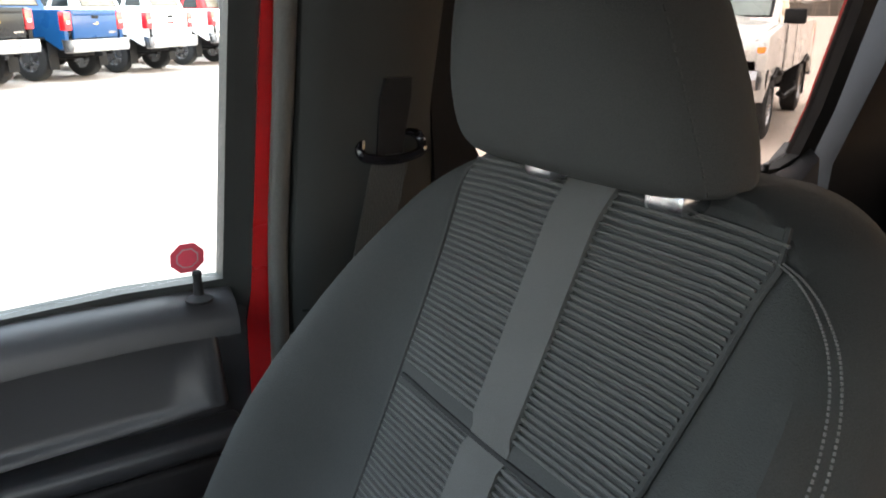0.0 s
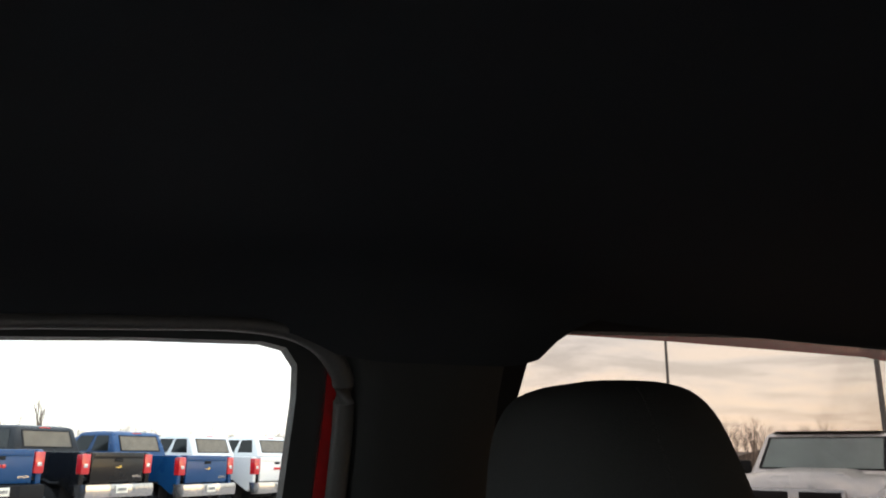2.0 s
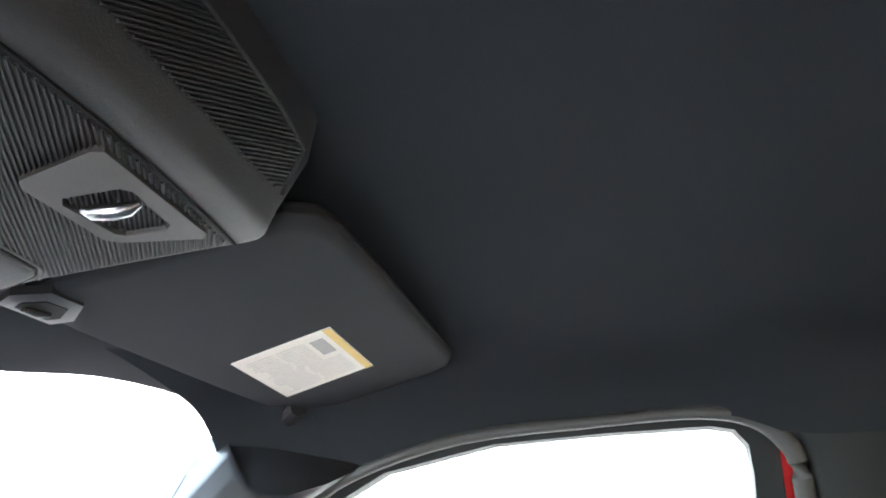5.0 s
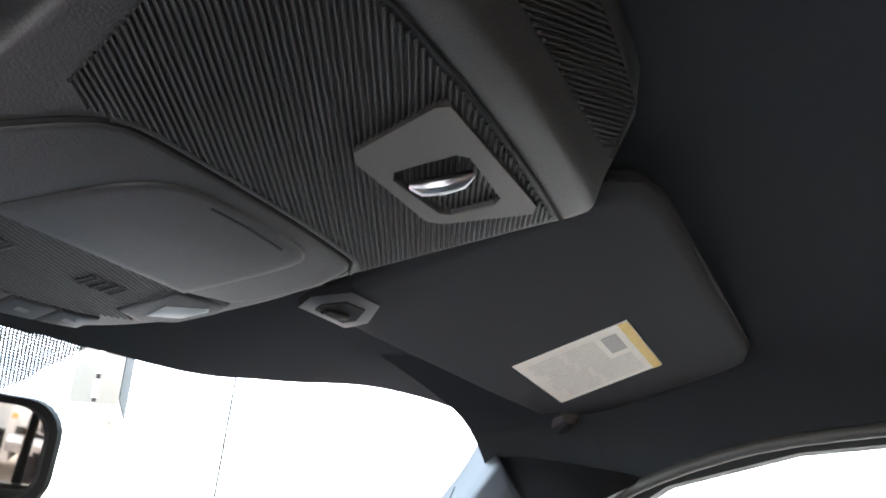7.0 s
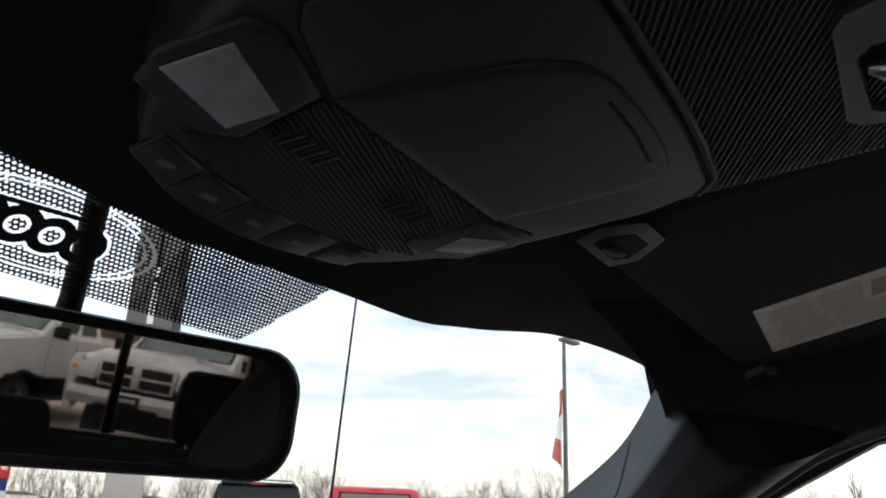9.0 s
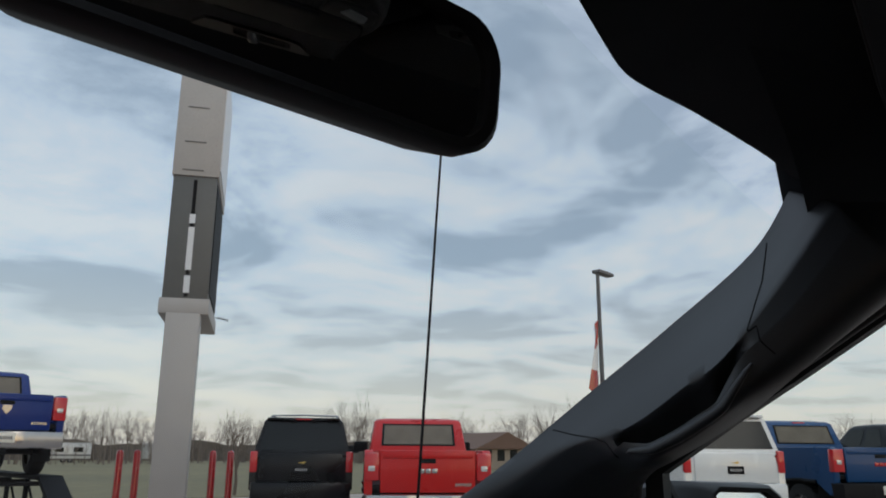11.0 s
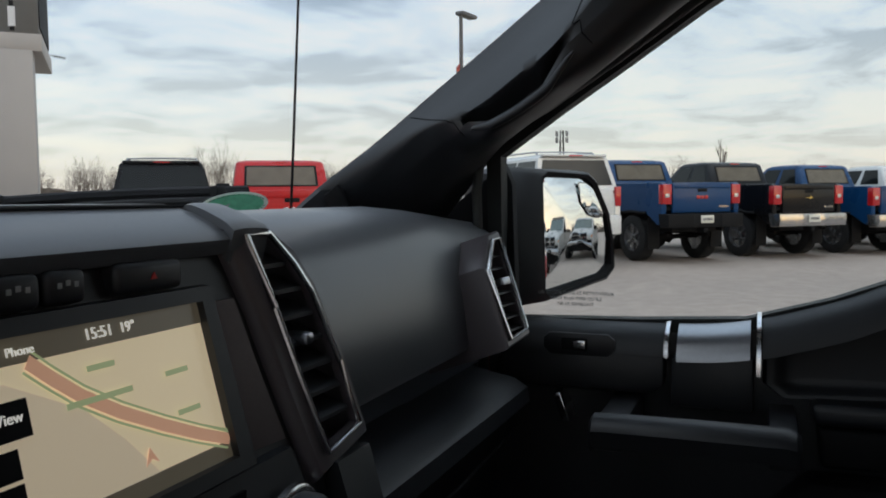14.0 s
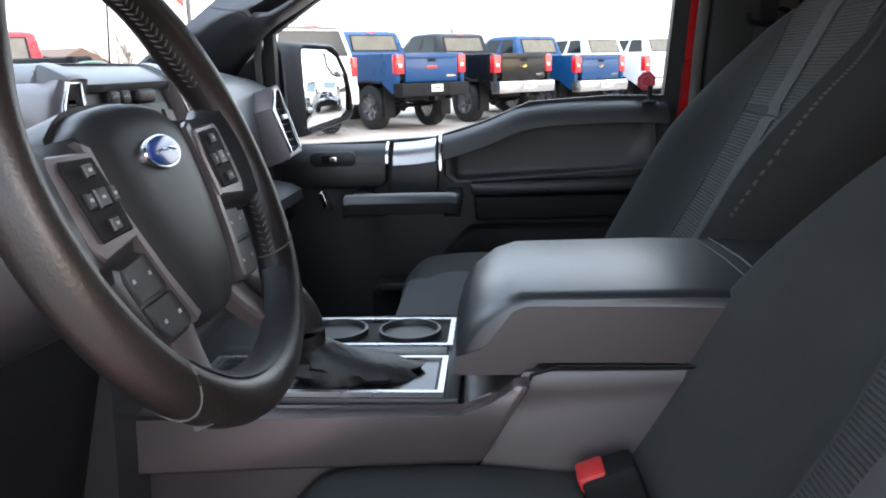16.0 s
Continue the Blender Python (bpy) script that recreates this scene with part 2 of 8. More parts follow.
def prism(bm, pts, axis, a, b, bevel=0.0, seg=2):
    """A polygon of two coordinates, drawn out along the third axis from a to b."""

    def place(p, t):
        return {"x": V(t, p[0], p[1]), "y": V(p[0], t, p[1]), "z": V(p[0], p[1], t)}[axis]

    start = len(bm.verts)
    loft(bm, [[place(p, a) for p in pts], [place(p, b) for p in pts]])
    bm.verts.ensure_lookup_table()
    if bevel:
        vs = bm.verts[start:]
        bmesh.ops.bevel(bm, geom=list({e for v in vs for e in v.link_edges}), offset=bevel, segments=seg, affect="EDGES", profile=0.5)
    return bm


def smooth_path(pts, n=4):
    """Points along a soft curve through the given ones."""
    p = [Vector(q) for q in pts]
    out = []
    for i in range(len(p) - 1):
        a, b, c, d = p[max(i - 1, 0)], p[i], p[i + 1], p[min(i + 2, len(p) - 1)]
        for k in range(n):
            t = k / n
            out.append(0.5 * (2 * b + (c - a) * t + (2 * a - 5 * b + 4 * c - d) * t * t + (3 * b - a - 3 * c + d) * t ** 3))
    return out + [p[-1]]


def soft2(pts, n=4):
    """The same for points of a plane."""
    return [(p.x, p.y) for p in smooth_path([V(x, y, 0) for x, y in pts], n)]


def tube(bm, pts, r, n=10, closed=False, flat=None):
    """A round bar along points; r may be a list. flat: (axis vector, factor) squashes its section."""
    p = [Vector(q) for q in pts]
    rings = []
    up = V(0, 0, 1)
    for i, q in enumerate(p):
        a, b = (p[i - 1], p[(i + 1) % len(p)]) if closed or 0 < i < len(p) - 1 else (p[max(i - 1, 0)], p[min(i + 1, len(p) - 1)])
        d = (b - a).normalized()
        side = d.cross(up if abs(d.z) < 0.95 else V(0, 1, 0)).normalized()
        top = side.cross(d)
        rr = r[i] if isinstance(r, (list, tuple)) else r
        ring = []
        for k in range(n):
            ang = 2 * math.pi * k / n
            off = side * math.cos(ang) * rr + top * math.sin(ang) * rr
            if flat:
                ax = Vector(flat[0]).normalized()
                off -= ax * off.dot(ax) * (1 - flat[1])
            ring.append(q + off)
        rings.append(ring)
    if closed:
        rings.append(rings[0])
        loft(bm, rings, ends=False)
        bmesh.ops.remove_doubles(bm, verts=bm.verts, dist=1e-6)
    else:
        loft(bm, rings)
    return bm


def sheet(bm, f, nu, nv, thick=0.0, push=None):
    """A surface f(u, v) on the unit square, with a back side thick metres along push."""
    front = [[f(i / nu, j / nv) for j in range(nv + 1)] for i in range(nu + 1)]
    rows = [[bm.verts.new(p) for p in row] for row in front]
    for i in range(nu):
        for j in range(nv):
            bm.faces.new((rows[i][j], rows[i + 1][j], rows[i + 1][j + 1], rows[i][j + 1]))
    if thick:
        d = Vector(push).normalized() * thick
        back = [[bm.verts.new(p + d) for p in row] for row in front]
        for i in range(nu):
            for j in range(nv):
                bm.faces.new((back[i][j], back[i][j + 1], back[i + 1][j + 1], back[i + 1][j]))
        rim = [(i, 0) for i in range(nu + 1)] + [(nu, j) for j in range(1, nv + 1)] + [(i, nv) for i in range(nu - 1, -1, -1)] + [(0, j) for j in range(nv - 1, 0, -1)]
        for (a, b), (c, d2) in zip(rim, rim[1:] + rim[:1]):
            bm.faces.new((rows[a][b], rows[c][d2], back[c][d2], back[a][b]))
    return bm


def lathe(bm, prof, n=24, m=None, ends=True):
    """A profile of (radius, height) turned about z."""
    rings = [[V(r * math.cos(2 * math.pi * k / n), r * math.sin(2 * math.pi * k / n), h) for k in range(n)] for r, h in prof]
    start = len(bm.verts)
    loft(bm, rings, ends)
    bm.verts.ensure_lookup_table()
    if m is not None:
        bmesh.ops.transform(bm, matrix=m, verts=bm.verts[start:])
    return bm


def ring_frame(bm, outer, inner, depth):
    """A flat frame between two outlines of as many points (3D), depth a vector."""
    d = Vector(depth)
    o, i = [Vector(p) for p in outer], [Vector(p) for p in inner]
    rows = [[bm.verts.new(p) for p in q] for q in (o, i, [p + d for p in i], [p + d for p in o])]
    n = len(o)
    for a, b in ((0, 1), (1, 2), (2, 3), (3, 0)):
        for k in range(n):
            j = (k + 1) % n
            bm.faces.new((rows[a][k], rows[a][j], rows[b][j], rows[b][k]))
    return bm


def poly(bm, pts, depth):
    """A flat plate with the given 3D outline, depth a vector."""
    d = Vector(depth)
    return loft(bm, [[Vector(p) for p in pts], [Vector(p) + d for p in pts]])


def text(words, size, material, m, parent=None, name="lettering", label="", thick=0.0004):
    cu = bpy.data.curves.new(name, "FONT")
    cu.body, cu.size, cu.extrude, cu.align_x, cu.align_y = words, size, thick, "CENTER", "CENTER"
    tmp = bpy.data.objects.new(name, cu)
    scene.collection.objects.link(tmp)
    dg = bpy.context.evaluated_depsgraph_get()
    me = bpy.data.meshes.new_from_object(tmp.evaluated_get(dg))
    bpy.data.objects.remove(tmp)
    me.materials.clear()
    me.materials.append(material)
    me.transform(m)
    ob = new(name, me)
    if parent:
        ob.parent = parent
        shift, base = Vector(), parent
        while base:
            shift += base.location
            base = base.parent
        me.transform(Matrix.Translation(-shift))
    return tagged(ob, label)


def basis(origin, x, y):
    """A pose from an origin and the directions of its x and (about) y axes."""
    x = Vector(x).normalized()
    z = x.cross(Vector(y)).normalized()
    y = z.cross(x)
    return Matrix(((x.x, y.x, z.x, origin[0]), (x.y, y.y, z.y, origin[1]), (x.z, y.z, z.z, origin[2]), (0, 0, 0, 1)))

# ---- the cab: shell ----


def side_x(z):
    """How far out the door and window plane stands at a height."""
    return 0.845 - max(0.0, z - 1.33) * 0.29


def roof_z(x, y):
    z = 1.918 - 0.070 * (abs(x) / 0.72) ** 3.0
    if y > 0.45:
        z -= ((y - 0.45) / 0.30) ** 2 * 0.10
    return z


SIDE_TOP = [(-1.42, 1.75), (-1.15, 1.815), (-0.9, 1.838), (-0.5, 1.840), (-0.32, 1.843), (-0.27, 1.820), (-0.235, 1.785), (-0.20, 1.779), (-0.05, 1.776), (0.0, 1.780), (0.045, 1.800), (0.09, 1.810), (0.20, 1.806), (0.372, 1.793), (0.513, 1.757), (0.60, 1.708), (0.70, 1.645)]


def side_top(y):
    """Height at which the lining ends above the doors."""
    return float(np.interp(y, [p[0] for p in SIDE_TOP], [p[1] for p in SIDE_TOP]))


def lining(u, v):
    """The roof cloth from door to door: flat over the middle, turning down at both sides."""
    y = -1.42 + 2.10 * v
    w = abs(2 * u - 1)
    s = 1 if u > 0.5 else -1
    if w <= 0.7:
        x = 0.56 * w / 0.7
        return V(s * x, y, roof_z(x, y))
    k = (w - 0.7) / 0.3
    slope = (roof_z(0.562, y) - roof_z(0.558, y)) / 0.004
    a = V(0.56, y, roof_z(0.56, y))
    m = a + V(0.10, 0, 0.10 * slope)
    z = side_top(y)
    b = V(side_x(z) - 0.025 - 0.028 * min(1.0, max(0.0, (0.075 - y) / 0.06)) * min(1.0, max(0.0, (y + 0.36) / 0.08)), y, z)
    p = (1 - k) ** 2 * a + 2 * k * (1 - k) * m + k * k * b
    return V(s * p.x, p.y, p.z)


ceiling = tagged(part("ceiling", sheet(bmesh.new(), lining, 60, 96, 0.012, (0, 0, 1)), HEADLINER), "dark charcoal woven cloth headliner of the cab", "ceiling", kind="structure")
bm = bmesh.new()
sheet(bm, lambda u, v: V(-0.76 + 1.52 * u, -1.5 + 2.14 * v, 1.990 - 0.08 * abs(2 * u - 1) ** 3 - 0.04 * (max(0, v - 0.8) / 0.2) ** 2), 20, 20, 0.012, (0, 0, -1))
roof = tagged(part("roof", bm, REDPAINT), "red painted steel roof of the pickup", "roof", kind="structure")

floor = tagged(part("floor", box(bmesh.new(), -0.80, 0.80, -1.42, 1.10, 0.60, 0.64, 0.01), mat("black_carpet", (0.018, 0.018, 0.019), 0.98, fine=350, bump=0.5, var=0.25)), "black carpeted cab floor", "floor", kind="structure")
bm = bmesh.new()
sheet(bm, lambda u, v: V(-0.80 + 1.6 * u, 1.10 + 0.12 * v, 0.62 + 0.72 * v), 8, 8, 0.03, (0, 1, 0))
tagged(part("wall_firewall", bm, BLACK), "black firewall under the dashboard", "firewall", kind="structure")

# Rear wall with its window
bm = bmesh.new()
for x0, x1, z0, z1 in ((-0.80, 0.80, 0.62, 1.44), (-0.80, -0.66, 1.44, 1.86), (0.66, 0.80, 1.44, 1.86), (-0.66, 0.66, 1.76, 1.86)):
    box(bm, x0, x1, -1.46, -1.40, z0, z1, 0.008)
tagged(part("wall_back", bm, TRIM), "dark trim round the rear window", "wall", kind="structure")
bm = bmesh.new()
for x in (-0.27, 0.27):
    box(bm, x - 0.014, x + 0.014, -1.45, -1.415, 1.44, 1.76, 0.004)
back_window = tagged(new("window_back"), "sliding rear window with two dark uprights", "window", kind="structure")
part("window_frame", bm, BLACK, back_window)
for x0, x1 in ((-0.66, -0.284), (-0.256, 0.256), (0.284, 0.66)):
    pane = part("pane", box(bmesh.new(), x0, x1, -1.437, -1.433, 1.44, 1.76), PRIVACY, back_window, "smoked glass")

# Windscreen



def ws_point(u, v):
    x = -1 + 2 * u
    half = 0.80 - 0.125 * v
    return V(x * half, 1.29 - 0.10 * x * x * (1 - 0.6 * v) - 0.60 * v, 1.405 + 0.405 * v + 0.016 * v ** 4 - 0.01 * x * x)


windscreen = tagged(new("window_1"), "clear curved windscreen of the pickup", "windscreen", kind="structure")
pane = part("pane", sheet(bmesh.new(), lambda u, v: ws_point(u, 0.90 * v), 24, 12), CLEARPANE, windscreen)
pane.visible_shadow = False

# Dotted shade band with the oval emblem behind the mirror
frit = mat("black_frit", (0.006, 0.006, 0.007), 0.6, var=0.1)
verts, faces = [], []
ROWS, COLS, MID, GAP = 32, 136, -0.06, 0.0026


def band_spot(x, row):
    """A spot on the glass, x metres across and row dots down from the top of the band."""
    v = 0.945 - row * 0.0030
    return ws_point(0.5 + x / (2 * (0.80 - 0.125 * v)), v) + V(0, -0.004, -0.003)


def emblem(x, row):
    """0: dotted print, 1: clear outline, 2: solid print of the oval emblem."""
    a, b = (x + 0.052) / 0.055, (row - 19.5) / 9.8
    e = (a * a + b * b) ** 0.5
    if 0.955 < e < 1.0 or 0.865 < e < 0.895:
        return 1
    if e > 0.78:
        return 0
    wave = min(abs(math.hypot((a - c) / 0.14, (b - 0.08) / 0.34) - 1.0) for c in (-0.50, -0.22, 0.06, 0.34)) * 0.28
    flag = abs(b + 0.46 + 0.25 * a) * 1.6
    d = min(wave, flag if -0.6 < a < 0.35 else 9.0)
    return 2 if d < 0.09 else 1 if d < 0.15 else 0


FINE = 6
for r in range(ROWS):
    half = 0.179 - 0.021 * (r / 20)
    for c in range(COLS):
        xw = MID + (c + 0.5 * (r % 2) - COLS / 2) * GAP
        if abs(xw - MID) > half:
            continue
        hole = GAP * (0.21 + 0.08 * r / ROWS)
        if -0.112 < xw < 0.008 and r > 7:
            for i in range(FINE):
                for j in range(FINE):
                    du, dr = (i + 0.5) / FINE - 0.5, (j + 0.5) / FINE - 0.5
                    kind = emblem(xw + du * GAP, r + dr)
                    if kind == 1 or (kind == 0 and math.hypot(du, dr) < 0.27):
                        continue
                    k0 = len(verts)
                    verts += [band_spot(xw + (du + p / FINE) * GAP, r + dr + q / FINE) for p, q in ((-0.51, -0.51), (0.51, -0.51), (0.51, 0.51), (-0.51, 0.51))]
                    faces.append((k0, k0 + 1, k0 + 2, k0 + 3))
            continue
        k0 = len(verts)
        ring = [math.pi / 6 + math.pi / 3 * a for a in range(6)]
        for size in (GAP * 0.585, hole):
            for an in ring:
                verts.append(band_spot(xw + size * math.cos(an), r + size * math.sin(an) / GAP * 1.14))
        faces += [(k0 + a, k0 + (a + 1) % 6, k0 + 6 + (a + 1) % 6, k0 + 6 + a) for a in range(6)]
me = bpy.data.meshes.new("dot_band")
me.from_pydata(verts, [], faces)
me.materials.append(frit)
ob = new("dot_band", me)
ob.parent = windscreen
tagged(ob, "black dotted sun shade band at the top of the glass")

# Lining under the windscreen header and along the sides of the roof
HEAD_EDGE = [(0.0, 0.735, 1.782), (0.10, 0.727, 1.784), (0.22, 0.742, 1.794), (0.31, 0.757, 1.811), (0.369, 0.757, 1.821), (0.48, 0.748, 1.841), (0.58, 0.729, 1.846), (0.65, 0.708, 1.840), (0.696, 0.697, 1.830), (0.714, 0.694, 1.808), (0.720, 0.690, 1.770), (0.735, 0.690, 1.68)]

HEAD_SMOOTH = smooth_path([V(*p) for p in HEAD_EDGE], 6)


def head_edge(u):
    k = abs(2 * u - 1) * (len(HEAD_SMOOTH) - 1)
    i = min(int(k), len(HEAD_SMOOTH) - 2)
    p = HEAD_SMOOTH[i].lerp(HEAD_SMOOTH[i + 1], k - i)
    return V(math.copysign(p.x, u - 0.5), p.y, p.z)


def lining_z(x, y):
    """Height of the roof cloth at a place."""
    a, b = 0.5, 1.0
    for k in range(24):
        c = (a + b) / 2
        a, b = (c, b) if lining(c, (y + 1.42) / 2.10).x < abs(x) else (a, c)
    return lining(a, (y + 1.42) / 2.10).z


def header(u, v):
    e = head_edge(u)
    y = 0.58 - 0.16 * max(0.0, abs(e.x) - 0.45)
    x = e.x * (1.0 + 0.02 * min(1.0, abs(e.x) / 0.5))
    back = V(x, y, lining_z(min(abs(x), 0.70), y) - 0.001)
    return back.lerp(e, v) + V(0, 0, -0.010 * math.sin(math.pi * v) * (1 - v))


bm = bmesh.new()
sheet(bm, header, 84, 8, 0.014, (0, 0.3, 1))
tagged(part("trim_header", bm, HEADLINER), "cloth-covered header above the windscreen", "trim", kind="structure")


# Dark cloth closing the corners between header, roof rail and pillar
for s, nm in ((1, "passenger"), (-1, "driver")):
    rings = []
    for y in (0.44, 0.52, 0.60, 0.66, 0.71):
        z = side_top(y)
        b = V(side_x(z) + 0.012, y, z - 0.01)
        a = V(0.46, y, max(roof_z(0.46, min(y, 0.62)) + 0.018, 1.86))
        m = V(0.66, y, max(a.z - 0.012, z + 0.06))
        rings.append([V(s * p.x, p.y, p.z) for p in (a, a.lerp(m, 0.5), m, m.lerp(b, 0.4) + V(0.012, 0, 0.010), b, b + V(0.006, 0, 0.004), m + V(0.016, 0, 0.018), a + V(0, 0, 0.008))])
    tagged(part("trim_corner_" + nm, loft(bmesh.new(), rings), HEADLINER), "dark cloth lining of the roof corner", "trim", kind="structure")


# Door openings of the passenger side: outline points (y, z) of the seal
SEAL_FRONT = [(0.932, 1.30), (0.918, 1.505), (0.81, 1.575), (0.715, 1.630), (0.60, 1.700), (0.513, 1.750), (0.372, 1.789), (0.20, 1.803), (0.085, 1.808), (0.030, 1.800), (-0.004, 1.776), (-0.019, 1.735), (-0.023, 1.6), (-0.024, 1.4), (-0.024, 1.2), (-0.022, 1.0), (-0.015, 0.80)]
GLASS_FRONT = [(0.908, 1.262), (0.893, 1.510), (0.80, 1.569), (0.711, 1.622), (0.60, 1.690), (0.479, 1.754), (0.335, 1.784), (0.20, 1.792), (0.072, 1.796), (0.046, 1.791), (0.032, 1.774), (0.029, 1.74), (0.036, 1.36), (0.15, 1.362), (0.33, 1.352), (0.44, 1.308), (0.55, 1.276), (0.70, 1.268)]


def on_side(pts, shift=0.0, s=1):
    return [V(s * (side_x(z) + shift), y, z) for y, z in pts]


for s, nm in ((1, "passenger"), (-1, "driver")):
    path = smooth_path(on_side(SEAL_FRONT, -0.026, s), 4)
    tagged(part("seal_" + nm, tube(bmesh.new(), path, [0.0075 + 0.0045 * min(1.0, max(0.0, (0.10 - p.y) / 0.10)) for p in path], 12), SEALMAT), "grey rubber weatherstrip round the front door opening", "seal", kind="structure")
    # B pillar trim with its lower cover
    bm = bmesh.new()
    rings = []
    for z, y0, y1 in ((0.66, -0.045, -0.32), (1.0, -0.044, -0.29), (1.31, -0.043, -0.25), (1.55, -0.041, -0.222), (1.70, -0.037, -0.220), (1.745, -0.033, -0.220), (1.772, -0.026, -0.222), (1.786, -0.019, -0.223), (1.800, -0.012, -0.224)):
        x = side_x(z) - 0.012
        rings.append([V(s * x, y0 + 0.004, z), V(s * (x - 0.014), y0 + 0.004, z), V(s * (x - 0.022), y0 + 0.001, z), V(s * (x - 0.028), y0 - 0.008, z), V(s * (x - 0.032), y0 - 0.03, z), V(s * (x - 0.030), (y0 + y1) / 2, z), V(s * (x - 0.022), y1 + 0.03, z), V(s * x, y1, z), V(s * (x + 0.03), (y0 + y1) / 2, z)])
    loft(bm, rings)
    tagged(part("trim_pillar_" + nm, bm, TRIM), "dark grey plastic trim of the middle pillar", "pillar", kind="structure")
    bm = bmesh.new()
    box(bm, 0.803 if s > 0 else -0.83, 0.83 if s > 0 else -0.803, -0.24, -0.052, 1.308, 1.312, 0.001)
    tagged(part("trim_pillar_joint_" + nm, bm, BLACK), "joint line across the pillar trim", "pillar", kind="structure")
    # outer body at the pillar, sill and roof rail
    bm = bmesh.new()
    rings = [[V(s * (side_x(z) + a), y, z) for a, y in ((0.0, -0.024), (0.05, -0.024), (0.05, -0.24), (0.0, -0.24))] for z in (0.6, 1.0, 1.33, 1.6, 1.82)]
    loft(bm, rings)
    tagged(part("wall_pillar_outer_" + nm, bm, REDPAINT), "red painted steel of the middle pillar", "pillar", kind="structure")
    bm = bmesh.new()
    path = [(0.70, 1.675), (0.52, 1.755), (0.40, 1.79), (0.25, 1.815), (-0.1, 1.825), (-0.5, 1.83), (-0.9, 1.83), (-1.2, 1.81), (-1.46, 1.76)]
    tube(bm, [V(s * (side_x(z) + 0.055), y, z + 0.055) for y, z in path], 0.045, 8)
    tagged(part("wall_roof_rail_" + nm, bm, REDPAINT), "red painted roof rail over the doors", "rail", kind="structure")
    bm = bmesh.new()
    box(bm, s * 0.74 if s > 0 else -0.95, s * 0.95 if s > 0 else -0.74, -1.46, 1.10, 0.52, 0.66, 0.02)
    tagged(part("sill_" + nm, bm, REDPAINT), "red painted door sill under the openings", "sill", kind="structure")
    # C pillar
    bm = bmesh.new()
    rings = [[V(s * (side_x(z) - 0.05), -1.06 - 0.12 * max(0, z - 1.4), z), V(s * (side_x(z) + 0.05), -1.10 - 0.12 * max(0, z - 1.4), z), V(s * (side_x(z) + 0.05), -1.46, z), V(s * (side_x(z) - 0.06), -1.46, z)] for z in (0.6, 1.0, 1.4, 1.6, 1.83)]
    loft(bm, rings)
    tagged(part("trim_rear_pillar_" + nm, bm, BLACK), "dark trim of the rear pillar", "pillar", kind="structure")


